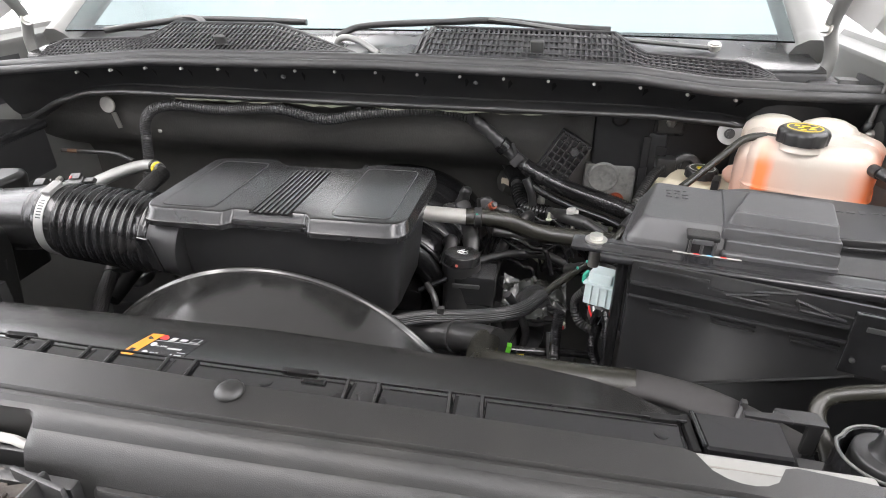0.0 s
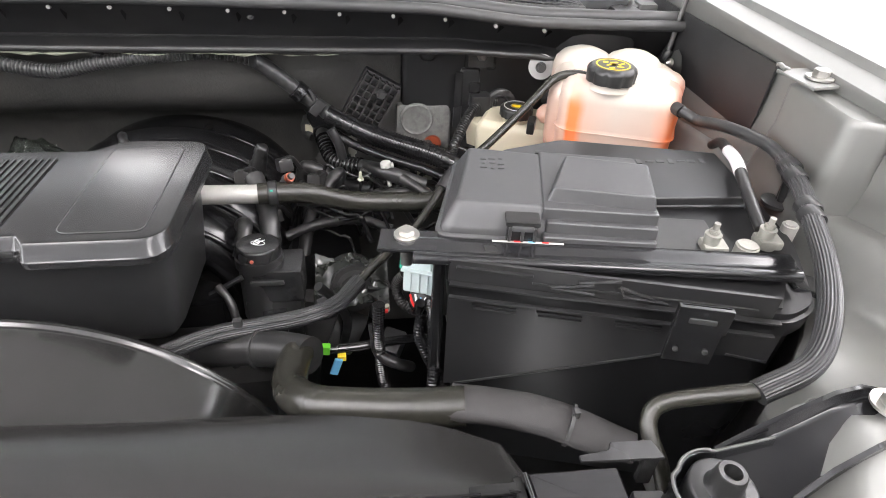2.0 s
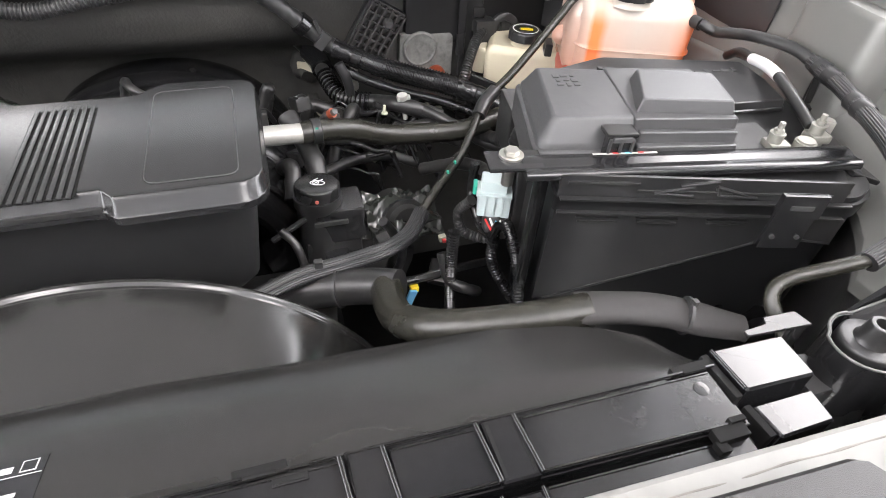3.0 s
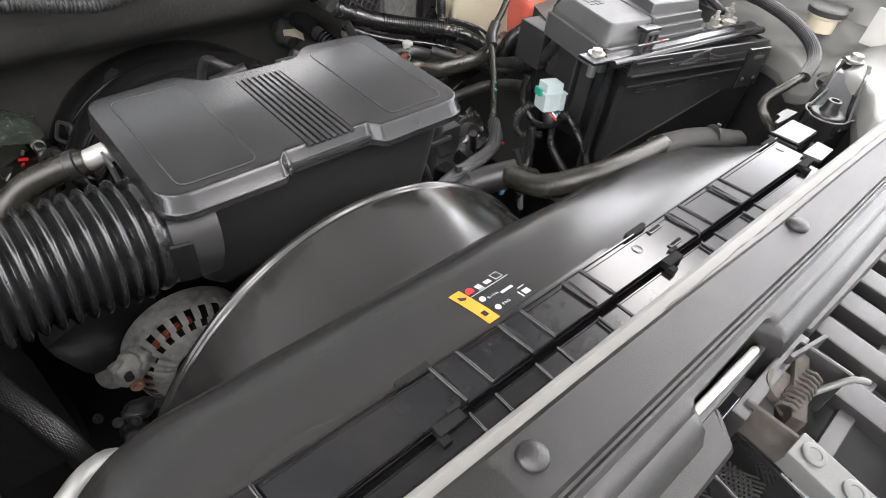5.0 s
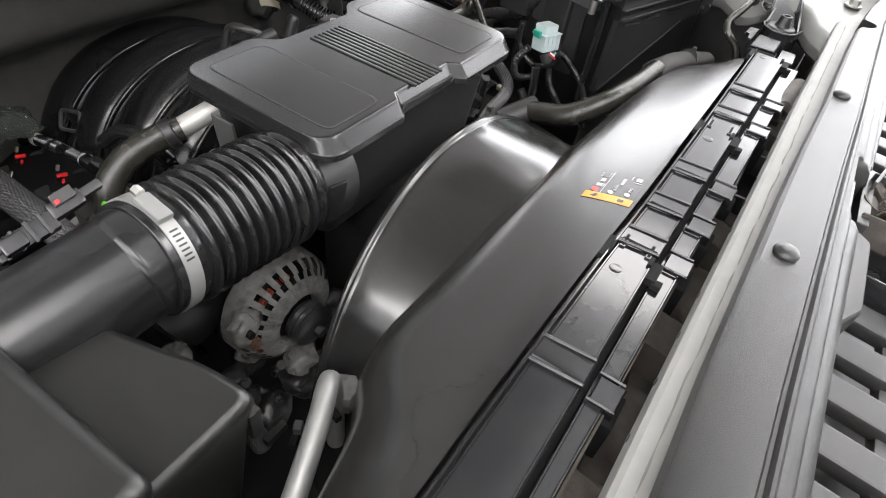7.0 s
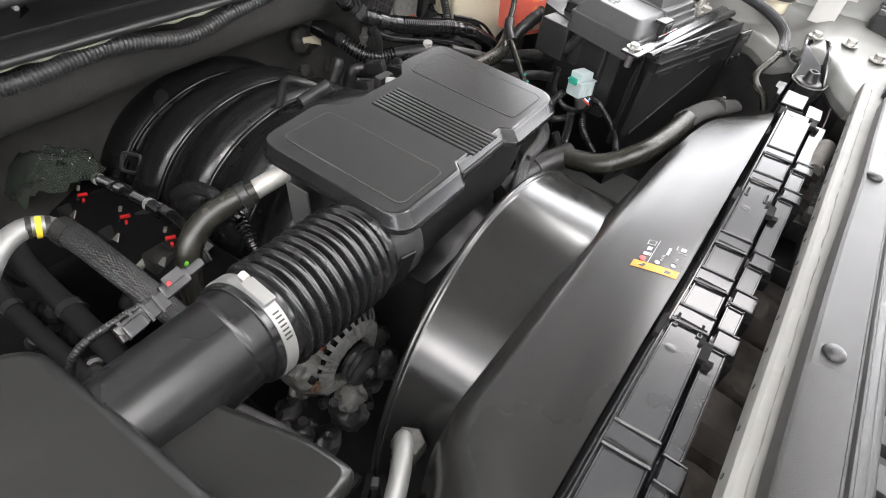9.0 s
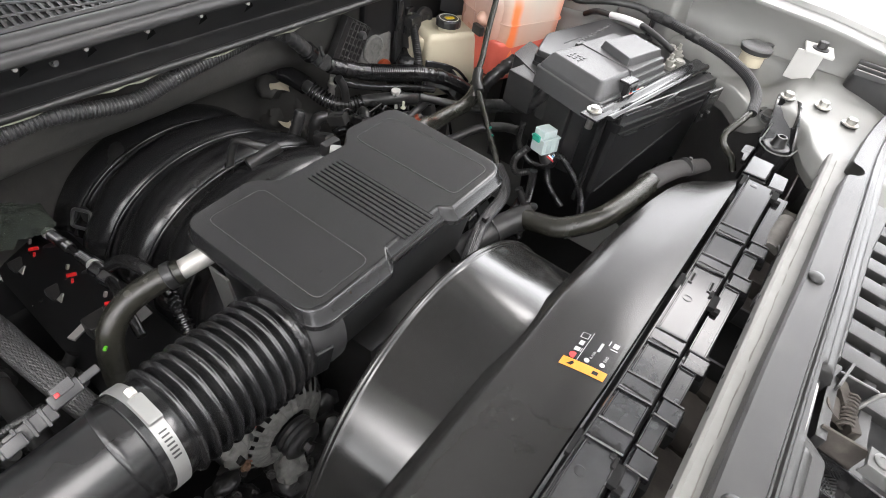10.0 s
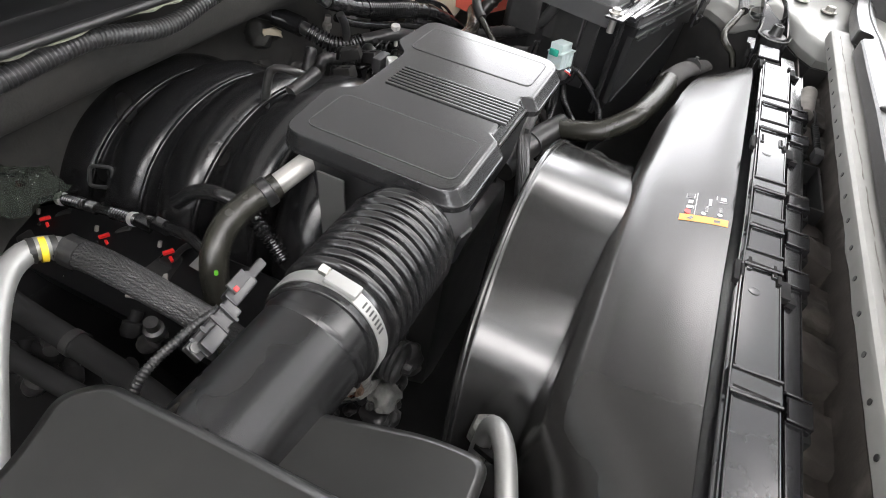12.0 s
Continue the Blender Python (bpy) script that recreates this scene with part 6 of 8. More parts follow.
    for q, u, w in (((0.298, 0.945, 0.940), (0.004, 0.016, 0.026), (0.014, -0.004, -0.003)), ((0.232, 0.947, 0.908), (0.034, -0.016, -0.010), (0.002, 0.003, 0.013)), ((0.250, 0.955, 0.826), (0.028, -0.004, -0.008), (0.012, -0.004, -0.018))):
        q, u, w = Vector(q), Vector(u), Vector(w)
        rows = [[q + u * (i / 6) + w * (k / 3 + 0.35 * math.sin(i * 0.52)) + Vector((0, 0.003 * math.sin(i * 1.1 + k), 0)) for i in range(7)] for k in range(4)]
        part("tab", sheet(rows, 0.003), CREAM, a)
        part("pad", lump(q + u * 0.5 + Vector((0.004, 0.034, 0)), 0.032, int(q.x * 1000), (1.0, 0.9, 1.0)), FELT, a, "dark padding behind the tab")
    for q, r, k in (((0.345, 0.955, 0.860), 0.060, 4), ((0.300, 0.985, 0.905), 0.052, 9), ((0.330, 0.93, 0.800), 0.050, 14)):
        part("pad", lump(q, r, k, (1.0, 0.7, 1.0)), FELT, a, "dark padding")
    w = thing("dip_bracket", "bright metal hanger under the cowl lip", "bracket")
    part("cap", lathe([(0, 0.017), (0.004, 0.017), (0.007, 0.013)], (-0.612, 0.845, 1.078), (0, -1, 0.1), n=24), DULL, w)
    part("strip", box((-0.598, 0.842, 1.045), (0.012, 0.004, 0.035), 0.002, rot=spin(-12, "Y")), STEEL, w)
    for x, y, z in ((-0.355, 0.985, 0.912), (-0.515, 0.862, 1.02)):
        s = thing("fastener", "small dull metal fastener on the firewall mat", "fastener", "firewall fasteners")
        part("washer", lathe([(0, 0.005), (0.002, 0.005), (0.003, 0.003), (0.006, 0.002)], (x, y, z), (0, -1, 0.2), n=14), DULL, s)
    # brake servo behind the reservoir
    v = thing("brake_servo", "black round brake servo on the firewall", "brake servo")
    part("shell", lathe([(0, 0.06), (0.02, 0.105), (0.05, 0.115), (0.06, 0.115), (0.09, 0.10), (0.10, 0.05)], (0.62, 0.90, 0.87), (-0.05, -1, 0.05), n=40), GLOSS, v)
    part("master_cylinder", cyl((0.60, 0.80, 0.88), (0.585, 0.68, 0.875), 0.024, n=20, bevel=0.003), GRIME, v)


firewall_fittings()


# ---- battery tray, fuse box and battery ----
BAT = Matrix.Translation((0.400, 0.350, 0)) @ Matrix.Rotation(radians(-9), 4, "Z")
TRAY_A, TRAY_B = Vector((0.410, 0.306, 0)), Vector((0.700, 0.226, 0))


def battery():
    t = thing("battery_tray", "black plastic battery tray with a ribbed front wall", "battery tray")
    out = [(0.410, 0.306), (0.700, 0.226), (0.735, 0.24), (0.775, 0.33), (0.79, 0.47), (0.455, 0.49)]
    # tray box is blacker than its wall panel, for the shade below it
    part("tray_box", ring_stack(out, [0.008, 0.012, 0.02, 0.02, 0.02, 0.01], [(0.78, 0.022), (0.90, 0.012), (1.040, 0.008), (1.0405, 0.002), (1.0575, 0.001), (1.058, 0.0045), (1.064, 0.005)]), DEEPBLACK, t)
    d = (TRAY_B - TRAY_A).normalized()
    n = Vector((d.y, -d.x, 0))
    rot = Matrix((d, -n, Vector((0, 0, 1)))).transposed()
    L = (TRAY_B - TRAY_A).length
    def bar(s0, s1, z, out_by, h, dep, name="wall_rib"):
        p = TRAY_A + d * ((s0 + s1) / 2) + n * out_by + Vector((0, 0, z))
        part(name, box(p, (s1 - s0, dep, h), 0.0008, rot=rot), TRAYMAT, t)
    bar(0.005, L * 0.97, 1.0575, 0.0, 0.0025, 0.006)
    bar(0.005, L * 0.97, 1.0415, 0.0, 0.0025, 0.005)
    bar(0.010, 0.078, 1.0745, -0.003, 0.003, 0.004)
    bar(0.078, L * 0.90, 1.0665, -0.004, 0.002, 0.004)
    for s in (0.026, 0.086, 0.157):
        bar(s, s + 0.042, 1.0335, -0.0030, 0.0016, 0.003, "slot_rib")
        bar(s + 0.002, s + 0.042, 1.0285, -0.0030, 0.0016, 0.003, "slot_rib")
    part("upper_wall", box(TRAY_A + d * (L * 0.48) - n * 0.006 + Vector((0, 0, 1.068)), (L * 0.94, 0.004, 0.026), 0.001, rot=rot), TRAYMAT, t)
    # the wall's upper part stands out; its lower edge slants
    bm = bmesh.new()
    edge = [(0.004, 0.912), (0.0145, 0.914), (0.213, 1.002), (0.262, 1.008), (0.300, 1.006), (0.300, 1.040), (0.004, 1.040)]
    faces = []
    for out_by in (-0.0145, -0.0040):
        ring = [bm.verts.new(TRAY_A + d * q + n * (out_by - 0.004 * max(0, 1.0 - z) / 0.1) + Vector((0, 0, z))) for q, z in edge]
        faces.append(ring)
    for k in range(len(edge)):
        a, b = k, (k + 1) % len(edge)
        bm.faces.new((faces[0][a], faces[0][b], faces[1][b], faces[1][a]))
    bm.faces.new(faces[0][::-1])
    bm.faces.new(faces[1])
    part("wall_panel", bm, TRAYMAT, t, smooth=30)
    # thin rib along that edge, to catch a bright line
    p0 = TRAY_A + d * 0.0145 + n * -0.0070 + Vector((0, 0, 0.914))
    p1 = TRAY_A + d * 0.213 + n * -0.0038 + Vector((0, 0, 1.002))
    part("slanting_rib", sweep([p0, p0.lerp(p1, 0.93), p1 + Vector((0.004, 0, 0.004))], 0.0015, n=6), TRAYMAT, t)
    q0, q1 = TRAY_A + d * 0.262 + n * -0.004 + Vector((0, 0, 1.010)), TRAY_A + d * 0.299 + n * -0.004 + Vector((0, 0, 1.006))
    part("slanting_rib", sweep([q0, q1], 0.0015, n=6), TRAYMAT, t)
    # ledge ribs in an X
    for s0, z0, s1, z1 in ((0.095, 1.0643, 0.131, 1.0730), (0.095, 1.0643, 0.133, 1.0625), (0.153, 1.0735, 0.196, 1.0615), (0.153, 1.0735, 0.158, 1.0640), (0.158, 1.0640, 0.1945, 1.0622), (0.118, 1.0735, 0.153, 1.0800)):
        part("wall_rib", sweep([TRAY_A + d * s0 - n * 0.0030 + Vector((0, 0, z0)), TRAY_A + d * s1 - n * 0.0030 + Vector((0, 0, z1))], 0.0017, n=6, raw=True), TRAYMAT, t)
    part("ledge", stack([(0.418, 0.314), (0.695, 0.238), (0.72, 0.27), (0.43, 0.345)], [(1.055, 0), (1.0665, 0)]), TRAYMAT, t)
    # latch plate standing before the wall
    q = Vector((0.606, 0.219, 1.062))
    part("latch_plate", box(q, (0.040, 0.004, 0.062), 0.0012, rot=rot), RUNNER, t)
    part("latch_plate_top", box(q + Vector((0, 0, 0.018)) + n * 0.001, (0.043, 0.006, 0.026), 0.0014, rot=rot), RUNNER, t)
    part("latch_slot", box(q + Vector((0, 0, 0.018)) + n * 0.0036, (0.022, 0.003, 0.005), 0.001, rot=rot), GREYPLASTIC, t)
    for k in (-0.012, 0.012):
        part("latch_pin", lathe([(0, 0.0024), (0.002, 0.0024), (0.0026, 0.001)], q + d * k + n * 0.002 + Vector((0, 0, -0.016)), n, n=10), GREYPLASTIC, t)
    part("corner_post", box((0.409, 0.334, 0.985), (0.012, 0.012, 0.19), 0.003), GLOSS, t)
    part("corner_post", box((0.438, 0.395, 0.985), (0.016, 0.05, 0.14), 0.006), TRAYMAT, t)
    def local(u, v, z):
        return BAT @ Vector((u, v, z))
    r = thing("hold_down_rail", "black steel hold-down rail across the battery", "rail")
    bm = profile_bar([(-0.038, 1.0745), (-0.0385, 1.0785), (-0.037, 1.0815), (-0.033, 1.0830), (-0.029, 1.0815), (-0.022, 1.0810), (-0.017, 1.0832), (-0.008, 1.0832), (-0.005, 1.0805), (-0.004, 1.074)], -0.012, 0.335)
    bm.transform(BAT)
    part("rail", bm, COVERMAT, r)
    bm = box((-0.018, -0.012, 1.080), (0.054, 0.032, 0.004), 0.0015)
    bm.transform(BAT)
    part("foot", bm, COVERMAT, r)
    bm = box((0.352, -0.022, 1.060), (0.04, 0.03, 0.006), 0.002, rot=spin(18, "Y"))
    bm.transform(BAT)
    part("foot", bm, COVERMAT, r)
    part("bolt", hex_bolt(local(-0.020, -0.006, 1.082), (0, 0, 1), 0.0080, 0.0075, 1.5), STEEL, r, "zinc plated flange bolt")
    part("bolt_shank", cyl(local(-0.020, -0.006, 1.05), local(-0.020, -0.006, 1.08), 0.006, n=14), STEEL, r)
    bm = box((0.092, -0.0105, 1.0840), (0.066, 0.0024, 0.0006))
    bm.transform(BAT)
    part("paper_strip", bm, PALE, r, "white paper strip with coloured print")
    for u, m in ((0.082, RED), (0.095, BLUE), (0.108, RED)):
        bm = box((u, -0.0105, 1.0844), (0.006, 0.0020, 0.0005))
        bm.transform(BAT)
        part("print", bm, m, r, "coloured print")
    c = thing("fuse_box", "dark grey plastic fuse box cover over the battery", "fuse box")
    def put(name, poly, radii, levels, mat=FUSE, label=""):
        bm = ring_stack(poly, radii, levels, 4)
        bm.transform(BAT)
        return part(name, bm, mat, c, label)
    put("main_cover", [(0.004, 0.0), (0.205, -0.004), (0.207, 0.13), (0.022, 0.15)], [0.016, 0.003, 0.003, 0.012], [(1.045, 0.0), (1.078, 0.0), (1.0795, 0.001), (1.0805, 0.004), (1.086, 0.005), (1.0875, 0.0065), (1.1055, 0.0165), (1.1075, 0.020)])
    put("lower_step", [(0.106, -0.0055), (0.212, -0.0075), (0.213, 0.12), (0.108, 0.12)], [0.002] * 4, [(1.060, 0), (1.0855, 0.0), (1.0870, 0.0012)])
    put("middle_step", [(0.108, 0.002), (0.213, -0.001), (0.215, 0.12), (0.110, 0.12)], [0.002] * 4, [(1.080, 0), (1.0965, 0.0006), (1.0980, 0.0018)])
    put("upper_step", [(0.104, 0.009), (0.213, 0.006), (0.216, 0.12), (0.112, 0.125)], [0.002] * 4, [(1.090, 0), (1.1075, 0.0006), (1.1090, 0.0018)])
    put("raised_pad", [(0.108, 0.022), (0.212, 0.012), (0.222, 0.085), (0.132, 0.098)], [0.002] * 4, [(1.104, 0), (1.1205, 0.0045), (1.1222, 0.0058)])
    put("rear_box", [(0.10, 0.075), (0.345, 0.100), (0.352, 0.158), (0.348, 0.212), (0.155, 0.228), (0.075, 0.19)], [0.004, 0.005, 0.004, 0.006, 0.01, 0.008], [(0.98, 0.004), (1.066, 0.0), (1.0675, 0.0), (1.0685, 0.002), (1.0755, 0.003), (1.0770, 0.0045)], TRAYMAT)
    put("rear_rim", [(0.098, 0.073), (0.347, 0.098), (0.354, 0.158), (0.350, 0.214), (0.154, 0.230), (0.073, 0.19)], [0.004, 0.005, 0.004, 0.006, 0.01, 0.008], [(1.050, 0.0), (1.056, 0.0)], TRAYMAT)
    # side wall is black for the shade on the box's flank
    put("side_wall", [(0.010, 0.05), (0.10, 0.05), (0.15, 0.255), (0.075, 0.235)], [0.006] * 4, [(0.93, 0), (1.05, 0)], RUBBER)
    bm = bmesh.new()
    add_box(bm, (0.086, -0.0035, 1.076), (0.028, 0.010, 0.050), 0.002)
    add_box(bm, (0.086, 0.0010, 1.1015), (0.032, 0.020, 0.005), 0.002)
    bm.transform(BAT)
    latch = part("latch", bm, SATIN, c, "moulded front latch")
    for u in (0.0745, 0.086, 0.0975):
        bm = box((u, -0.0090, 1.080), (0.003, 0.004, 0.038), 0.001)
        bm.transform(BAT)
        part("latch_rib", bm, GREYPLASTIC, latch)
    bm = box((0.086, -0.0095, 1.098), (0.020, 0.004, 0.005), 0.0012)
    bm.transform(BAT)
    part("latch_lip", bm, FUSE, latch)
    marks = [(0.052 + 0.009 * i, 0.086 + 0.010 * k, (0.0070, 0.0040, 0.0062)[(i + k) % 3], (0.0030, 0.0075, 0.0050)[(i + 2 * k) % 3], 1.1078) for i in range(3) for k in range(3)]
    marks += [(0.190 + 0.013 * k, 0.168 + 0.0016 * k, (0.009, 0.006, 0.010)[k % 3], (0.006, 0.010, 0.003)[k % 3], 1.0773) for k in range(11)]
    marks += [(0.180, 0.155, 0.060, 0.0016, 1.0773), (0.180, 0.179, 0.060, 0.0016, 1.0773)]
    for u, v, du, dv, z in marks:
        bm = box((u, v, z), (du, dv, 0.0012), 0.0004)
        bm.transform(BAT)
        part("embossed_mark", bm, FUSE, c, "unreadable embossed mark")
    for u, v, du, dv, turn in ((0.232, 0.122, 0.003, 0.016, 0), (0.2285, 0.128, 0.003, 0.010, -40), (0.2355, 0.128, 0.003, 0.010, 40)):
        bm = box((u, v, 1.0773), (du, dv, 0.0012), 0.0004, rot=spin(turn))
        bm.transform(BAT)
        part("embossed_arrow", bm, FUSE, c, "embossed arrow")
    bm = box((0.245, 0.083, 1.052), (0.17, 0.003, 0.006), 0.001)
    bm.transform(BAT)
    part("rear_ledge", bm, GLOSS, c)
    bm = box((0.120, 0.130, 1.101), (0.02, 0.006, 0.010), 0.001)
    bm.transform(BAT)
    part("hinge_hook", bm, RUBBER, c)
    # pockets are blackened too, as the flank lies in shade
    for k in range(2):
        bm = box((0.046 + 0.010 * k, 0.17 - 0.07 * k, 1.015), (0.05, 0.062, 0.065), 0.004)
        bm.transform(BAT)
        part("side_pocket", bm, RUBBER, c)
    b = thing("battery", "black battery with bright clamp terminals", "battery")
    bm = box((0.20, 0.085, 0.957), (0.30, 0.17, 0.16), 0.004)
    bm.transform(BAT)
    part("battery_case", bm, PLASTIC, b)
    bm = box((0.246, 0.036, 1.055), (0.080, 0.062, 0.028), 0.002)
    bm.transform(BAT)
    part("top_plate", bm, GREYPLASTIC, b, "grey top plate")
    for u, v in ((0.276, 0.016), (0.335, 0.030)):
        m = bmesh.new()
        add_box(m, (u, v, 1.071), (0.024, 0.020, 0.010), 0.003)
        add_cyl(m, (u, v, 1.030), (u, v, 1.068), 0.009, n=14)
        add_cyl(m, (u - 0.004, v, 1.075), (u - 0.004, v, 1.084), 0.0075, n=16)
        add_hex_bolt(m, (u - 0.004, v, 1.084), (0, 0, 1), 0.0055, 0.007)
        add_cyl(m, (u - 0.004, v, 1.089), (u - 0.004, v, 1.098), 0.003, n=10)
        m.transform(BAT)
        part("terminal", m, SOFTLEAD, b, "pale clamp terminal")
    m = cyl((0.305, 0.010, 1.036), (0.305, 0.010, 1.080), 0.011, n=20, bevel=0.002)
    m.transform(BAT)
    part("post", m, SOFTLEAD, b, "round lead post")
    m = cyl((0.372, 0.06, 1.030), (0.372, 0.06, 1.074), 0.008, n=20, bevel=0.002)
    m.transform(BAT)
    part("ground_stud", m, DULL, b)
    k = thing("battery_cable", "black battery cable with a white tape band", "cable")
    path = [(0.731, 0.336, 1.079), (0.736, 0.366, 1.088), (0.742, 0.392, 1.094), (0.752, 0.420, 1.096), (0.772, 0.462, 1.090), (0.790, 0.503, 1.080), (0.804, 0.540, 1.072), (0.812, 0.566, 1.055)]
    part("cable", sweep(path, 0.0062, n=14), RUBBER, k)
    sp = smooth_path(path, 0.004)
    part("tape", sweep(sp[20:42], 0.0069, n=16, raw=True), WHITE, k, "white tape band")
    part("clip", sweep([(0.805, 0.415, 1.105), (0.808, 0.413, 1.085), (0.810, 0.412, 1.062)], 0.0045, n=8), RUBBER, k)


battery()


# ---- coolant tank and brake fluid reservoir ----
def tanks():
    t = thing("coolant_tank", "translucent white coolant tank part filled with orange coolant", "coolant tank", at=(0.716, 0.697, -0.008), turn=-21)
    o = [(-0.072, -0.078), (0.090, -0.075), (0.100, 0.02), (0.075, 0.09), (-0.085, 0.09), (-0.096, 0.02)]
    part("tank", ring_stack(o, [0.024, 0.026, 0.03, 0.04, 0.04, 0.03], [(0.93, 0.012), (1.0, 0.003), (1.046, 0.002), (1.049, 0.0), (1.053, 0.0), (1.056, 0.002), (1.092, 0.001), (1.106, 0.004), (1.117, 0.012), (1.122, 0.024)], 7), TINTED, t, smooth=70)
    # rounded chambers beside and above the main body
    part("side_chamber", ring_stack([(-0.094, -0.050), (-0.055, -0.066), (-0.050, 0.02), (-0.094, 0.03)], [0.016, 0.012, 0.01, 0.02], [(1.000, 0.020), (1.006, 0.008), (1.02, 0.002), (1.08, 0.0), (1.098, 0.004), (1.108, 0.014)], 6), TINTED, t, smooth=70)
    part("side_chamber", lathe([(-0.016, 0.002), (-0.012, 0.010), (-0.004, 0.0155), (0.004, 0.0155), (0.012, 0.010), (0.016, 0.002)], (-0.092, -0.016, 1.046), (0, 0, 1), n=24), TINTED, t, smooth=80)
    for x, y, r, h in ((-0.050, 0.045, 0.046, 1.0), (0.022, 0.040, 0.047, 1.15), (0.062, 0.004, 0.036, 0.7)):
        part("dome", lathe([(-0.02, r), (0.0, r), (0.010 * h, r * 0.94), (0.019 * h, r * 0.76), (0.025 * h, r * 0.46), (0.027 * h, r * 0.18), (0.0272 * h, r * 0.02)], (x, y, 1.107), (0, 0, 1), n=40), TINTED, t, smooth=80)
    low = [(-0.084, -0.074), (0.092, -0.077), (0.102, 0.02), (0.077, 0.092), (-0.080, 0.092), (-0.094, 0.02)]
    part("coolant_level", ring_stack(low, [0.028, 0.022, 0.03, 0.04, 0.04, 0.03], [(0.92, 0.012), (1.000, 0.0), (1.012, 0.004)], 6), ORANGE, t, "orange coolant in the lower tank", smooth=70)
    part("mould_seam", ring_stack([(x * 1.012, y * 1.012) for x, y in o], [0.024, 0.026, 0.03, 0.04, 0.04, 0.03], [(1.0500, 0.0), (1.0515, 0.0)], 7), TINTED, t, smooth=60)
    part("neck", lathe([(0, 0.031), (0.006, 0.029), (0.014, 0.029)], (-0.012, -0.052, 1.112), (0, 0, 1), n=36), TINTED, t)
    cap = part("cap", lathe([(0, 0.026), (0.001, 0.0335), (0.015, 0.0345), (0.019, 0.033), (0.022, 0.029), (0.0225, 0.027), (0.0222, 0.005)], (-0.012, -0.052, 1.121), (0, 0, 1), n=72, wobble=lambda h, a: 1 - 0.07 * (max(0, math.cos(9 * a)) ** 2) * (h < 0.021)), RUBBER, t, "black fluted cap with yellow print")
    part("cap_print", lathe([(0, 0.0235), (0.0006, 0.0235), (0.0006, 0.0215), (0, 0.0215)], (-0.012, -0.052, 1.1432), (0, 0, 1), n=36), YELLOW, cap)
    for k, (r, w, d) in enumerate(((0.012, 0.012, 0.004), (0.009, 0.004, 0.011), (0.013, 0.007, 0.006), (0.006, 0.010, 0.003), (0.014, 0.005, 0.007), (0.012, 0.009, 0.003))):
        a = k * 1.05 + 0.4
        part("cap_symbol", box((-0.012 + r * math.cos(a), -0.052 + r * math.sin(a), 1.1434), (w, d, 0.0008), 0.0003, rot=spin(math.degrees(a) + 30)), YELLOW, cap)
    part("spout", cyl((-0.050, -0.038, 1.112), (-0.064, -0.034, 1.114), 0.007, n=14), RUBBER, t)
    part("outlet", cyl((0.080, -0.066, 1.100), (0.088, -0.080, 1.100), 0.0085, n=14), RUBBER, t)
    part("lug", lathe([(-0.003, 0.020), (0.003, 0.020), (0.003, 0.008), (-0.003, 0.008)], (-0.115, 0.066, 1.090), (0.2, -1, 0.25), n=28), TANKLUG, t, "round mounting lug")
    part("lug_bolt", hex_bolt((-0.115, 0.062, 1.090), (0.2, -1, 0.25), 0.006, 0.008), RUBBER, t)
    part("hook", box((-0.112, -0.03, 1.03), (0.012, 0.03, 0.02), 0.003), RUBBER, t)
    b = thing("brake_reservoir", "cream plastic brake fluid reservoir", "reservoir", at=(0.614, 0.795, 0), turn=-24)
    o = [(-0.074, -0.046), (0.080, -0.054), (0.080, 0.05), (-0.070, 0.05)]
    part("reservoir", ring_stack(o, [0.012] * 4, [(0.84, 0.022), (0.88, 0.012), (0.905, 0.001), (0.985, 0.0), (0.994, 0.004), (0.998, 0.010)]), CREAM, b, smooth=60)
    part("spout", ring_stack([(-0.098, -0.02), (-0.07, -0.03), (-0.07, 0.03), (-0.095, 0.02)], [0.006] * 4, [(0.94, 0.004), (0.978, 0.0), (0.984, 0.004)]), CREAM, b)
    part("collar", cyl((-0.012, -0.018, 0.996), (-0.012, -0.018, 1.008), 0.022, n=28), CREAM, b)
    cap = part("cap", lathe([(0, 0.024), (0.001, 0.0275), (0.013, 0.0275), (0.016, 0.025), (0.0165, 0.021), (0.016, 0.004)], (-0.012, -0.018, 1.006), (0, 0, 1), n=64, wobble=lambda h, a: 1 - 0.045 * max(0, math.cos(14 * a))), RUBBER, b, "black ribbed cap")
    part("cap_print", box((-0.010, -0.019, 1.0225), (0.020, 0.010, 0.0006), 0.0002), YELLOW, cap, "yellow print on the cap")
    part("cap_print", lathe([(0, 0.0215), (0.0005, 0.0215), (0.0005, 0.020), (0, 0.020)], (-0.012, -0.018, 1.0222), (0, 0, 1), n=32), WHITE, cap)


tanks()


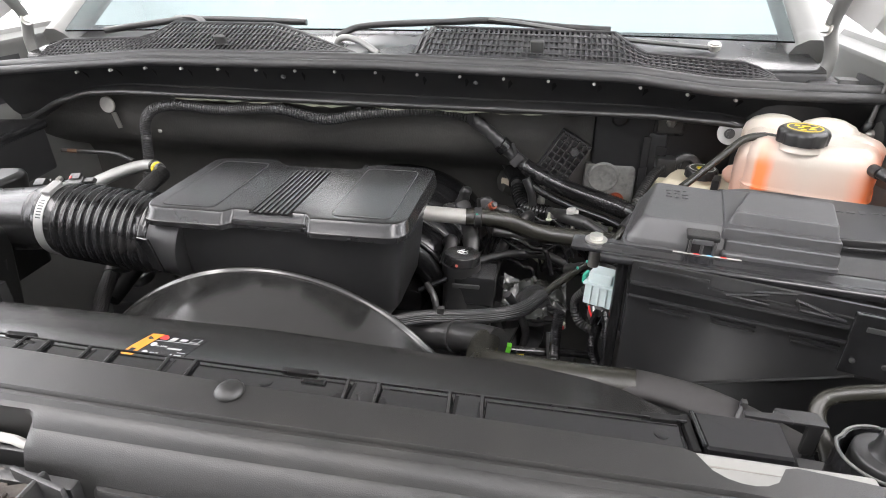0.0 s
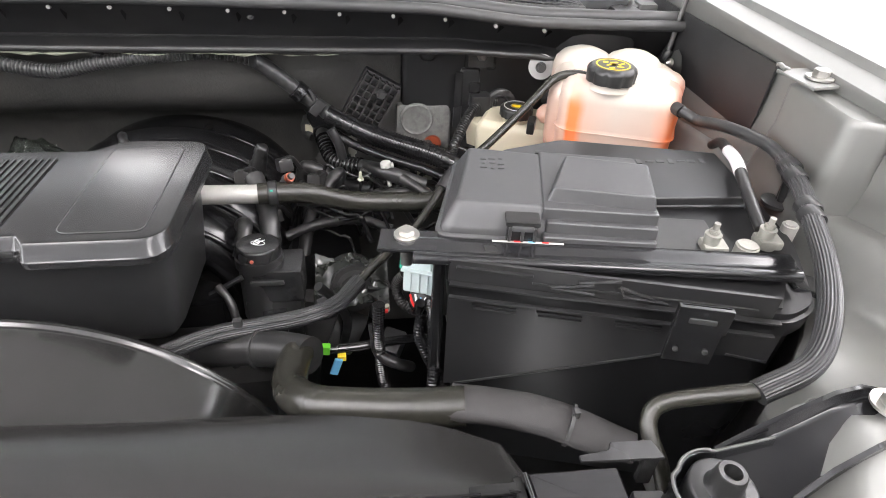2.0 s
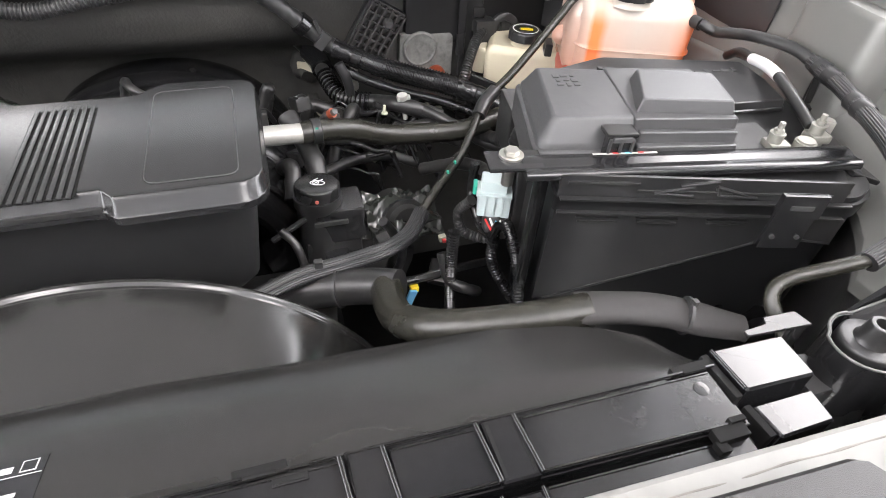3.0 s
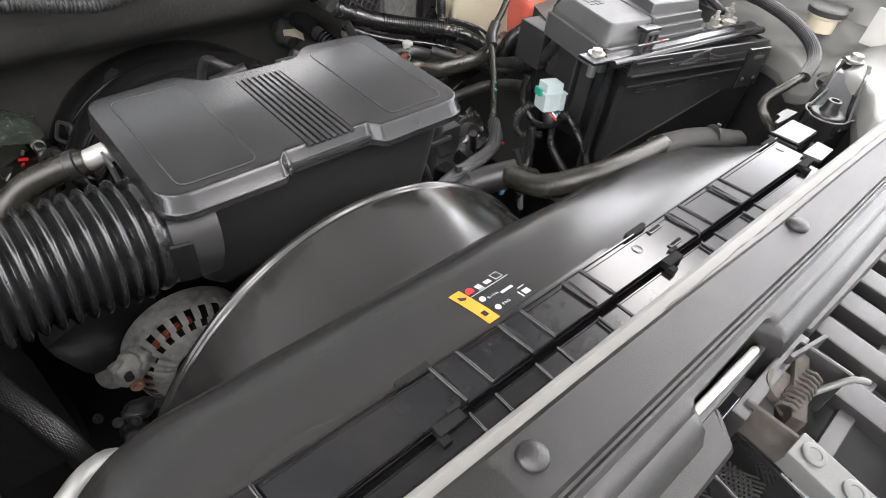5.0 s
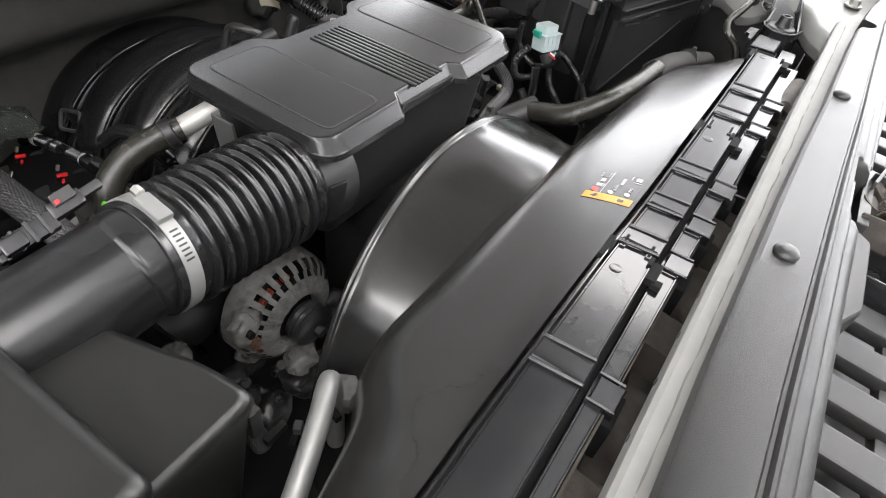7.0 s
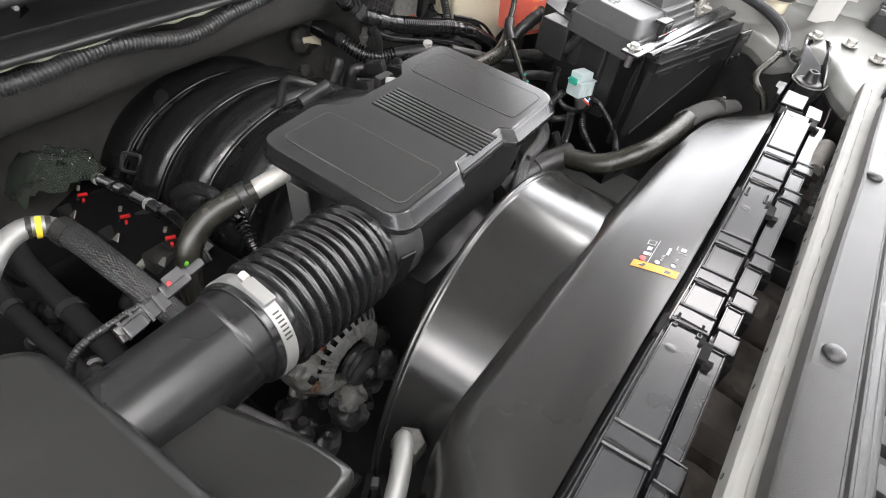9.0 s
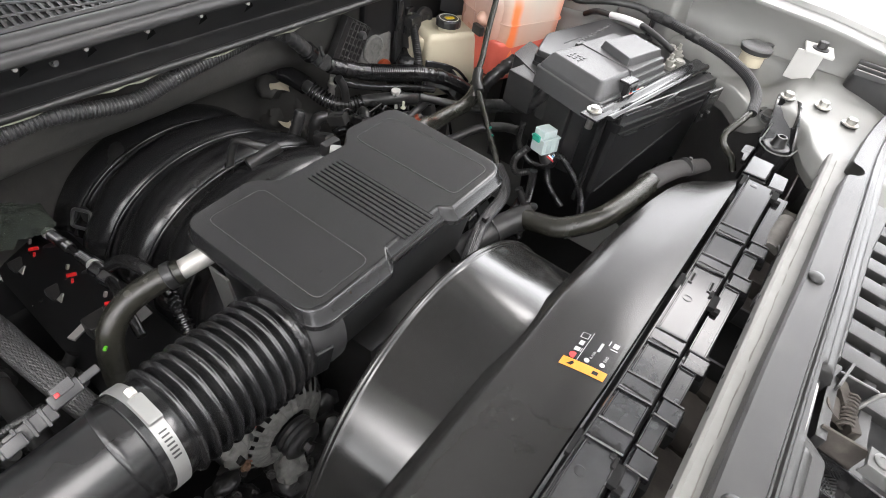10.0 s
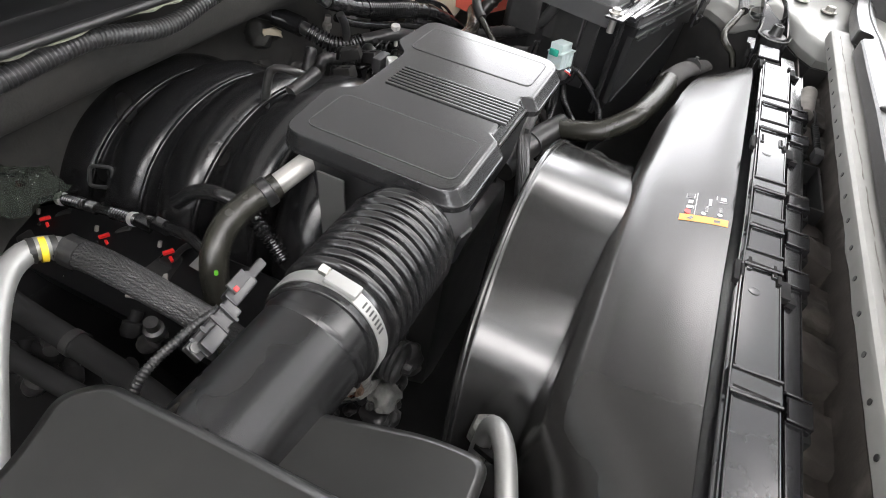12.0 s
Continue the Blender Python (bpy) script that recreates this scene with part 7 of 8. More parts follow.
# ---- hoses on the driver's side ----
def right_hoses():
    t = thing("radiator_hose", "black moulded upper radiator hose with a woven texture", "hose")
    weave = lambda s, a: 1 + 0.012 * math.sin(s * 900 + 6 * a)
    part("hose", sweep([(0.421, 0.225, 0.985), (0.375, 0.231, 0.980), (0.327, 0.241, 0.974), (0.287, 0.257, 0.964), (0.262, 0.296, 0.938), (0.258, 0.334, 0.925), (0.262, 0.37, 0.915)], 0.0175, n=32, step=0.0025, swell=weave), HOSE, t)
    part("upper_run", sweep([(0.275, 0.358, 0.918), (0.245, 0.378, 0.908), (0.20, 0.398, 0.895), (0.14, 0.415, 0.88)], 0.021, n=20), RUBBER, t)
    part("protective_wrap", sweep([(0.408, 0.229, 0.988), (0.447, 0.217, 0.991), (0.486, 0.204, 0.990), (0.519, 0.187, 0.987), (0.553, 0.170, 0.984)], 0.0165, n=20, step=0.003, flat=0.62, swell=lambda s, a: (1.08 + 0.06 * math.cos(a * 2 + 9 * s) + 0.04 * noise.noise(Vector((s * 40, math.cos(a), math.sin(a)))) - 0.25 * max(0.0, s - 0.115) / 0.04)), WRAPCLOTH, t, "dark grey cloth wrap")
    for p, d in (((0.505, 0.195, 0.988), (0.9, -0.45, -0.1)), ((0.215, 0.392, 0.899), (-0.9, 0.4, -0.25))):
        w = 0.0165 if p[0] > 0.4 else 0.0215
        part("cable_tie", lathe([(-0.0015, w), (-0.0015, w + 0.0018), (0.0015, w + 0.0018), (0.0015, w)], p, d, n=24), GREYPLASTIC, t)
    part("tie_head", box((0.507, 0.193, 1.006), (0.005, 0.006, 0.008), 0.001), GREYPLASTIC, t)
    h = thing("breather_pipe_hose", "olive black hose from the breather pipe", "hose")
    part("hose", sweep([(0.203, 0.5785, 0.9925), (0.235, 0.583, 0.991), (0.270, 0.592, 0.982), (0.298, 0.602, 0.967), (0.33, 0.609, 0.957), (0.384, 0.612, 0.952), (0.428, 0.611, 0.951), (0.456, 0.614, 0.955), (0.495, 0.626, 0.958), (0.54, 0.645, 0.955)], 0.0142, n=20), HOSE, h)
    part("clip_ring", lathe([(-0.006, 0.0145), (-0.005, 0.0162), (0.005, 0.0162), (0.006, 0.0145)], (0.222, 0.581, 0.992), (1, 0.1, 0), n=24), RUBBER, h)
    part("teal_dot", box((0.222, 0.570, 1.002), (0.004, 0.004, 0.003), 0.001), TEAL, h, "teal clip end")
    o = thing("overflow_hose", "thin black overflow hose from the coolant tank", "hose")
    part("hose", sweep([(0.662, 0.678, 1.110), (0.646, 0.686, 1.111), (0.620, 0.688, 1.104), (0.592, 0.676, 1.082), (0.548, 0.656, 1.046), (0.508, 0.635, 1.019), (0.463, 0.613, 0.992), (0.428, 0.570, 0.967), (0.403, 0.540, 0.953), (0.355, 0.490, 0.941), (0.322, 0.456, 0.929)], 0.0060, n=14), HOSE, o)
    part("sleeve", fluted([(0.330, 0.464, 0.932), (0.304, 0.432, 0.926), (0.27, 0.415, 0.924), (0.22, 0.410, 0.918), (0.17, 0.398, 0.92), (0.12, 0.38, 0.915), (0.06, 0.36, 0.90)], 0.0102), FLUTE, o, "fluted grey-black sleeve")
    part("clip", box((0.194, 0.402, 0.932), (0.010, 0.008, 0.010), 0.002), GREYPLASTIC, o, "grey cable clip")
    part("joint", sweep([(0.482, 0.624, 1.003), (0.463, 0.613, 0.992), (0.448, 0.595, 0.981)], 0.0098, n=12), RUBBER, o, "taped joint")
    for s in (0.0, 0.014):
        part("teal_clip", box((0.392 - s, 0.526 - s, 0.957 - s * 0.3), (0.003, 0.004, 0.004), 0.001), TEAL, o, "teal clip")
    b = thing("tank_return_hose", "black hose looping round the battery in a fluted sleeve", "hose")
    part("hose", sweep([(0.768, 0.592, 1.094), (0.782, 0.574, 1.088), (0.782, 0.545, 1.097), (0.785, 0.505, 1.108), (0.798, 0.455, 1.112), (0.803, 0.42, 1.106)], 0.0072, n=16), RUBBER, b)
    part("sleeve", fluted([(0.802, 0.425, 1.107), (0.779, 0.365, 1.110), (0.746, 0.301, 1.113), (0.713, 0.236, 1.112), (0.682, 0.186, 1.104), (0.653, 0.157, 1.090), (0.612, 0.148, 1.075)], 0.0092), FLUTE, b, "fluted grey-black sleeve")
    part("lower_hose", sweep([(0.619, 0.149, 1.077), (0.590, 0.156, 1.066), (0.566, 0.165, 1.052), (0.552, 0.1655, 1.044), (0.546, 0.159, 1.036), (0.546, 0.149, 1.028), (0.550, 0.138, 1.018), (0.556, 0.126, 0.995)], 0.0064, n=20, step=0.003, swell=weave), HOSE, b, "olive hose end")
    part("grommet_post", cyl((0.812, 0.418, 1.095), (0.812, 0.418, 1.056), 0.004, n=10), RUBBER, b)
    part("grommet", lathe([(0, 0.018), (0.004, 0.018), (0.007, 0.010)], (0.812, 0.418, 1.054), (0, 0, 1), n=24), RUBBER, b)
    for p in ((0.796, 0.405, 1.108), (0.757, 0.322, 1.112), (0.748, 0.305, 1.113), (0.785, 0.381, 1.110)):
        part("tape_wrap", lathe([(-0.009, 0.0093), (-0.0075, 0.0105), (0.0075, 0.0105), (0.009, 0.0093)], p, (0.1, 1, 0.05), n=20), RUBBER, b)


right_hoses()


# ---- relay, oil filler and the wiring in the middle of the bay ----
def centre_clutter():
    r = thing("relay_connector", "pale blue-grey connector with a teal lock", "connector")
    c, rot = Vector((0.402, 0.420, 0.980)), spin(-22) @ spin(-6, "X")
    part("shell", box(c + rot @ Vector((0.002, 0, -0.007)), (0.038, 0.032, 0.030), 0.0025, rot=rot), RELAY, r)
    part("shell_step", box(c + rot @ Vector((0, 0.001, 0.014)), (0.030, 0.027, 0.016), 0.0025, rot=rot), RELAY, r)
    part("flange", box(c + rot @ Vector((0.001, -0.001, 0.0065)), (0.041, 0.034, 0.003), 0.001, rot=rot), RELAY, r)
    for k in (-0.010, 0.0, 0.010):
        part("shell_rib", box(c + rot @ Vector((0.002 + k, -0.0165, -0.007)), (0.0022, 0.002, 0.026), 0.0006, rot=rot), RELAY, r)
    part("lock", box(c + rot @ Vector((-0.0215, 0.0, 0.008)), (0.005, 0.018, 0.012), 0.002, rot=rot), TEAL, r, "teal lock")
    part("plug", lathe([(0, 0.014), (0.012, 0.015), (0.02, 0.011)], c + rot @ Vector((0.004, -0.006, -0.026)), rot @ Vector((0.2, -0.5, -1)), n=16), GREYPLASTIC, r, "open wire plug")
    for k, m in enumerate((RED, WHITE, BLUE, WHITE)):
        p = c + rot @ Vector((0.002, -0.016, -0.028))
        part("wire", sweep([p + Vector((0.006 * k - 0.009, 0, 0.006)), p + Vector((0.004 * k - 0.006, -0.012, 0.0)), p + Vector((0.003, -0.012, -0.012))], 0.0014, n=6), m, r, "thin coloured wire")
    part("tail", conduit([c + Vector((0.0, -0.02, -0.045)), c + Vector((-0.004, -0.03, -0.075)), c + Vector((0.008, -0.045, -0.105)), c + Vector((0.024, -0.06, -0.13))], 0.0065, pitch=0.0036), GLOSS, r, "ribbed shiny conduit")
    o = thing("oil_filler", "black oil filler neck and cap with a white symbol", "oil filler")
    p = Vector((0.209, 0.498, 0.968))
    part("neck", lathe([(-0.10, 0.026), (-0.03, 0.026), (-0.025, 0.029), (-0.012, 0.029)], p, (0.03, 0.10, 1), n=28), RUBBER, o)
    cap = part("cap", lathe([(-0.012, 0.024), (-0.011, 0.027), (0.001, 0.027), (0.004, 0.024), (0.004, 0.004)], p, (0.03, 0.10, 1), n=48, wobble=lambda h, a: 1 - 0.02 * max(0, math.cos(12 * a))), SATIN, o, "round black oil cap")
    up = aim((0.03, 0.10, 1))
    for cx, rx, ry in ((-0.001, 0.0085, 0.0050), (0.001, 0.0035, 0.0042)):
        loop = [p + up @ Vector((cx + rx * math.cos(k * 0.3927), 0.001 + ry * math.sin(k * 0.3927), 0.0044)) for k in range(17)]
        part("cap_symbol", sweep(loop, 0.0004, n=6, raw=True), WHITE, cap, "white oval symbol")
    for u0, v0, u1, v1 in ((-0.006, -0.008, 0.003, 0.004), (0.0, -0.010, 0.005, -0.004)):
        part("cap_symbol", sweep([p + up @ Vector((u0, v0, 0.0044)), p + up @ Vector((u1, v1, 0.0044))], 0.0004, n=6, raw=True), WHITE, cap)
    part("red_dot", cyl(p + Vector((-0.004, -0.024, -0.004)), p + Vector((-0.004, -0.0285, -0.004)), 0.0022, n=12), REDPAINT, o, "red paint dot")
    part("housing", box(p + Vector((0.022, -0.005, -0.045)), (0.060, 0.050, 0.050), 0.006), SATIN, o)
    part("housing_edge", box(p + Vector((0.010, -0.031, -0.035)), (0.040, 0.004, 0.006), 0.001), GREYPLASTIC, o)
    part("housing", box(p + Vector((0.012, 0.0, -0.10)), (0.070, 0.060, 0.07), 0.008), RUBBER, o)
    part("dipstick_tube", cyl(p + Vector((-0.060, -0.030, -0.050)), p + Vector((-0.018, -0.022, -0.030)), 0.004, n=10), GLOSS, o)
    g = thing("green_tagged_line", "black line with green and blue tags", "pipe")
    part("line", sweep([(0.275, 0.405, 0.875), (0.32, 0.41, 0.872), (0.37, 0.42, 0.868), (0.41, 0.43, 0.86)], 0.006, n=10), GLOSS, g)
    part("green_tag", box((0.286, 0.402, 0.880), (0.012, 0.008, 0.013), 0.001, rot=spin(8, "Y")), GREEN, g, "bright green tag")
    part("green_tag", box((0.305, 0.402, 0.866), (0.010, 0.010, 0.008), 0.001), YELLOW, g, "yellow-green tag")
    part("blue_tag", box((0.298, 0.393, 0.858), (0.010, 0.004, 0.026), 0.001, rot=spin(18, "Y")), BLUE, g, "pale blue tag")
    # throttle hardware right of the resonator
    rnd = random.Random(21)
    w = thing("engine_wiring", "tangle of black engine wiring and plugs", "wiring")
    runs = [
        [(0.165, 0.60, 0.90), (0.175, 0.575, 0.945), (0.185, 0.55, 0.96), (0.18, 0.52, 0.935)],
        [(0.19, 0.63, 0.99), (0.205, 0.60, 0.97), (0.215, 0.56, 0.955), (0.215, 0.53, 0.92)],
        [(0.16, 0.47, 0.93), (0.175, 0.455, 0.915), (0.18, 0.44, 0.88), (0.17, 0.43, 0.83)],
        [(0.28, 0.46, 0.93), (0.295, 0.47, 0.90), (0.31, 0.48, 0.85), (0.30, 0.50, 0.78)],
        [(0.24, 0.66, 0.93), (0.30, 0.67, 0.92), (0.36, 0.69, 0.915), (0.43, 0.70, 0.92)],
        [(0.30, 0.76, 0.92), (0.27, 0.72, 0.90), (0.25, 0.68, 0.87), (0.24, 0.62, 0.84)],
        [(0.37, 0.60, 0.90), (0.41, 0.56, 0.93), (0.43, 0.52, 0.945), (0.42, 0.48, 0.96)],
        [(0.40, 0.70, 0.94), (0.44, 0.66, 0.93), (0.47, 0.60, 0.93), (0.50, 0.55, 0.95), (0.52, 0.52, 0.98)],
        [(0.385, 0.44, 0.96), (0.375, 0.455, 0.93), (0.385, 0.45, 0.90), (0.42, 0.43, 0.895)],
        [(0.345, 0.42, 0.90), (0.35, 0.40, 0.87), (0.37, 0.39, 0.86), (0.39, 0.40, 0.84)],
    ]
    for k, pts in enumerate(runs):
        if k == 5:
            pts = [(pts[0][0] - 0.014, pts[0][1] + 0.006, pts[0][2] - 0.06)] + pts
        r0 = (0.010, 0.013, 0.005, 0.006, 0.008, 0.010, 0.009, 0.008, 0.006, 0.007)[k]
        part("cable_run", conduit(pts, r0, pitch=0.0045) if k == 8 else sweep(pts, r0, n=12, swell=lambda s, a: 1 + 0.05 * math.sin(s * 260)), RUBBER if k % 2 else GRIME, w)
    for k in range(16):
        q = Vector((rnd.uniform(0.17, 0.40), rnd.uniform(0.44, 0.78), rnd.uniform(0.78, 0.88)))
        part("plug", box(q, (rnd.uniform(0.015, 0.035), rnd.uniform(0.02, 0.04), rnd.uniform(0.015, 0.03)), 0.003, rot=spin(rnd.uniform(0, 180)) @ spin(rnd.uniform(-30, 30), "X")), (RUBBER, GLOSS, SATIN)[k % 3], w)
    for q, d in (((0.232, 0.602, 0.995), (0.5, -0.5, 0.6)),):
        s = thing("pipe_coupling", "small metal pipe coupling on a black line", "coupling", "pipe couplings")
        part("coupling", lathe([(0, 0.004), (0.010, 0.005), (0.012, 0.007), (0.017, 0.007), (0.019, 0.005), (0.03, 0.004)], q, d, n=14), GREYPLASTIC, s)
        part("brown_ring", lathe([(0.019, 0.005), (0.019, 0.0062), (0.025, 0.0062), (0.025, 0.005)], q, d, n=14), COPPER, s, "brown ring")
    # thermostat casting
    a = thing("thermostat_housing", "dark cast housing behind the radiator hose", "housing")
    part("housing", lathe([(0, 0.036), (0.02, 0.036), (0.05, 0.028), (0.07, 0.022)], (0.315, 0.56, 0.86), (0.1, -0.7, 0.3), n=24), GRIME, a)
    part("clamp", lathe([(0.045, 0.031), (0.045, 0.034), (0.058, 0.032), (0.058, 0.029)], (0.315, 0.56, 0.86), (0.1, -0.7, 0.3), n=24), RUBBER, a)
    part("mount_leg", box((0.265, 0.50, 0.83), (0.05, 0.03, 0.10), 0.008, rot=spin(18, "Y")), GRIME, a)
    # crumpled dark sheet over the casting
    d = thing("crumpled_sheet", "crumpled dark plastic sheet over the engine casting", "plastic sheet")
    rows = []
    for i in range(23):
        row = []
        for k in range(23):
            q = Vector((i * 0.16, k * 0.16, 7))
            h = 0.016 * noise.noise(q) + 0.010 * abs(noise.noise(q * 2.7)) + 0.004 * noise.noise(q * 6)
            row.append(Vector((0.270 + 0.0044 * i, 0.475 + 0.0034 * k, 0.880 + 0.0012 * k + h)))
        rows.append(row)
    part("sheet", sheet(rows, 0.0006), WRAP, d, smooth=60)
    part("conduit_drop", conduit([(0.352, 0.405, 0.945), (0.350, 0.40, 0.91), (0.351, 0.40, 0.875), (0.354, 0.40, 0.82), (0.365, 0.40, 0.78)], 0.0068, pitch=0.0036), GLOSS, w)
    y = thing("yellow_lock", "cream lock clip with a red tab", "connector")
    part("clip", box((0.362, 0.47, 0.878), (0.010, 0.008, 0.009), 0.002, rot=spin(-8, "Y")), SEALANT, y)
    part("tab", box((0.362, 0.462, 0.880), (0.005, 0.004, 0.005), 0.001), RED, y, "red tab")
    u = thing("upper_hose", "black molded vacuum hose at the firewall", "hose")
    part("hose", sweep([(0.235, 0.985, 0.950), (0.252, 0.945, 0.945), (0.267, 0.910, 0.936), (0.270, 0.875, 0.930), (0.285, 0.832, 0.912), (0.310, 0.808, 0.908), (0.345, 0.790, 0.912), (0.377, 0.745, 0.926), (0.44, 0.735, 0.905)], 0.0125, n=18, step=0.003, swell=lambda s, a: 1 + 0.04 * noise.noise(Vector((s * 80, a, 0)))), RUBBER, u)
    part("cuff", sweep([(0.255, 0.940, 0.943), (0.267, 0.910, 0.936), (0.270, 0.885, 0.932)], 0.0185, n=22), BELLOWS, u, "shiny rubber cuff")
    part("taped_piece", conduit([(0.271, 0.872, 0.929), (0.280, 0.845, 0.917), (0.290, 0.826, 0.910), (0.312, 0.808, 0.908), (0.335, 0.796, 0.910)], 0.0142, pitch=0.007, depth=0.14), BELLOWS, u, "shiny ribbed piece")
    part("servo_hose", conduit([(0.575, 0.845, 1.005), (0.552, 0.842, 1.007), (0.532, 0.828, 0.998), (0.513, 0.805, 0.982), (0.492, 0.776, 0.950), (0.486, 0.768, 0.914), (0.487, 0.765, 0.880)], 0.0080, pitch=0.0042, depth=0.13), RUBBER, u, "thin ribbed vacuum pipe")
    fi = thing("zinc_fitting", "dull zinc pipe fitting on the firewall", "fitting")
    part("body", lathe([(-0.05, 0.004), (-0.012, 0.004), (-0.011, 0.0075), (-0.002, 0.008), (0.0, 0.0062), (0.008, 0.0062), (0.010, 0.009), (0.018, 0.009), (0.020, 0.006), (0.034, 0.006)], (0.321, 0.866, 0.912), (0.02, -0.1, 1), n=16), SOFTLEAD, fi)
    zs = thing("zinc_stud", "bright zinc stud with a hexagon collar", "fitting")
    part("rod", lathe([(-0.05, 0.004), (0.0, 0.004), (0.030, 0.0035), (0.031, 0.002)], (0.352, 0.793, 0.862), (-0.2, 0, 1), n=12), SOFTLEAD, zs)
    part("collar", lathe([(-0.012, 0.006), (-0.011, 0.0095), (-0.001, 0.0095), (0.0, 0.0075), (0.010, 0.0075), (0.011, 0.005)], (0.352, 0.793, 0.862), (-0.2, 0, 1), n=6), SOFTLEAD, zs)
    fb = thing("finned_plug", "shiny black plug with upright fins", "connector")
    part("body", box((0.318, 0.815, 0.855), (0.075, 0.022, 0.060), 0.005, rot=spin(18)), BELLOWS, fb)
    for k in range(4):
        part("fin", box(Vector((0.290 + 0.019 * k, 0.7925 + 0.0062 * k, 0.862 - 0.004 * k)), (0.0045, 0.010, 0.044), 0.0018, rot=spin(18)), GLOSS, fb)
    part("white_clip", lathe([(0, 0.005), (0.002, 0.005), (0.003, 0.003), (0.014, 0.002)], (0.335, 0.69, 0.945), (0, 0, 1), n=12), SEALANT, u)

    # loose cables low behind the hoses, with pale tape ends
    lo = thing("firewall_cables", "loose dark cables and plugs low on the firewall", "wiring")
    rnd = random.Random(33)
    for k in range(14):
        x, y, zz = rnd.uniform(0.24, 0.42), rnd.uniform(0.72, 0.82), rnd.uniform(0.845, 0.905)
        a, span = rnd.uniform(-0.7, 0.5), rnd.uniform(0.05, 0.12)
        pts = [(x + span * f * math.cos(a), y + span * f * math.sin(a) * 0.6, zz + 0.022 * math.sin(3.1 * f + k) - 0.03 * f * f) for f in (0, 0.25, 0.5, 0.75, 1)]
        r = rnd.choice((0.0035, 0.0045, 0.006))
        part("cable", conduit(pts, r, pitch=0.0036) if k % 3 == 0 else sweep(pts, r, n=10), (GLOSS, RUBBER, BRAID)[k % 3], lo)
        if k % 4 == 1:
            part("tape_end", sweep([pts[1], pts[2]], r * 1.15, n=10), SEALANT, lo, "pale tape")
        if k % 2 == 0:
            part("plug", box(pts[-1], (0.018, 0.028, 0.014), 0.003, rot=spin(math.degrees(a)) @ spin(20, "X")), SATIN, lo)

    for k in range(16):
        x, y, zz = rnd.uniform(0.22, 0.36), rnd.uniform(0.66, 0.80), rnd.uniform(0.875, 0.93)
        a, span = rnd.uniform(-0.9, 0.4), rnd.uniform(0.09, 0.18)
        sag = rnd.uniform(0.01, 0.03)
        pts = [(x + span * f * math.cos(a), y + span * f * math.sin(a) * 0.5, zz - 4 * sag * f * (1 - f) + 0.008 * math.sin(7 * f + k) - (0.05 if f in (0, 1) else 0)) for f in (0, 0.12, 0.3, 0.5, 0.7, 0.88, 1)]
        part("cable", sweep(pts, rnd.choice((0.0024, 0.003, 0.004)), n=8, swell=lambda s, q: 1 + 0.12 * math.sin(s * 500)), GLOSS, lo)

    tee = thing("pale_tee", "pale plastic tee fitting on a black line", "fitting")
    part("tee", lathe([(-0.02, 0.004), (0.014, 0.004), (0.016, 0.0085), (0.020, 0.0095), (0.024, 0.0085), (0.025, 0.004)], (0.379, 0.743, 0.922), (-0.15, 0, 1), n=14), PALE, tee)
    part("arm", cyl((0.368, 0.740, 0.940), (0.388, 0.744, 0.940), 0.0045, n=12), PALE, tee)
    ox = thing("sensor_lead", "black sensor lead with an orange ring and pale wire", "connector")
    part("plug", sweep([(0.085, 0.905, 0.885), (0.115, 0.903, 0.880), (0.140, 0.900, 0.874)], 0.008, n=14), GLOSS, ox)
    part("ring", lathe([(-0.004, 0.0082), (-0.004, 0.0094), (0.004, 0.0094), (0.004, 0.0082)], (0.143, 0.900, 0.873), (1, -0.1, -0.2), n=18), COPPER, ox, "orange brown ring")
    part("wire", sweep([(0.145, 0.900, 0.873), (0.165, 0.898, 0.866), (0.178, 0.894, 0.852), (0.180, 0.890, 0.83)], 0.004, n=10), CREAM, ox, "pale wire")

    z = thing("rear_harness", "thick black taped wiring behind the resonator", "wiring")
    lumpy = lambda s, a: 1 + 0.16 * noise.noise(Vector((s * 90, math.cos(a), math.sin(a)))) + 0.06 * math.sin(s * 520 + a)
    for pts, r, m in (
        ([(0.174, 0.80, 0.948), (0.159, 0.80, 0.915), (0.13, 0.80, 0.875), (0.12, 0.78, 0.84)], 0.010, RUBBER),
        ([(-0.01, 0.74, 1.0), (0.004, 0.71, 1.004), (0.042, 0.70, 0.977), (0.097, 0.70, 0.930), (0.16, 0.69, 0.90)], 0.006, GRIME),
        ([(0.584, 0.60, 1.002), (0.548, 0.61, 0.985), (0.520, 0.625, 0.955), (0.515, 0.63, 0.915)], 0.013, BRAID),
        ([(0.47, 0.612, 0.935), (0.480, 0.57, 0.952), (0.468, 0.515, 0.975), (0.452, 0.475, 1.015), (0.450, 0.455, 1.06)], 0.0105, RUBBER),
        ([(0.395, 0.466, 0.994), (0.393, 0.462, 0.955), (0.395, 0.431, 0.928), (0.395, 0.395, 0.940), (0.398, 0.385, 0.962)], 0.0058, GLOSS),
        ([(0.24, 0.82, 0.90), (0.31, 0.80, 0.875), (0.40, 0.78, 0.86), (0.48, 0.74, 0.85)], 0.011, GRIME),
        ([(0.22, 0.64, 0.88), (0.27, 0.655, 0.89), (0.33, 0.67, 0.885), (0.38, 0.66, 0.87)], 0.008, RUBBER),
    ):
        if pts[0][1] > 0.7:
            pts = [(pts[0][0] - 0.014, pts[0][1] + 0.006, pts[0][2] - 0.06)] + pts
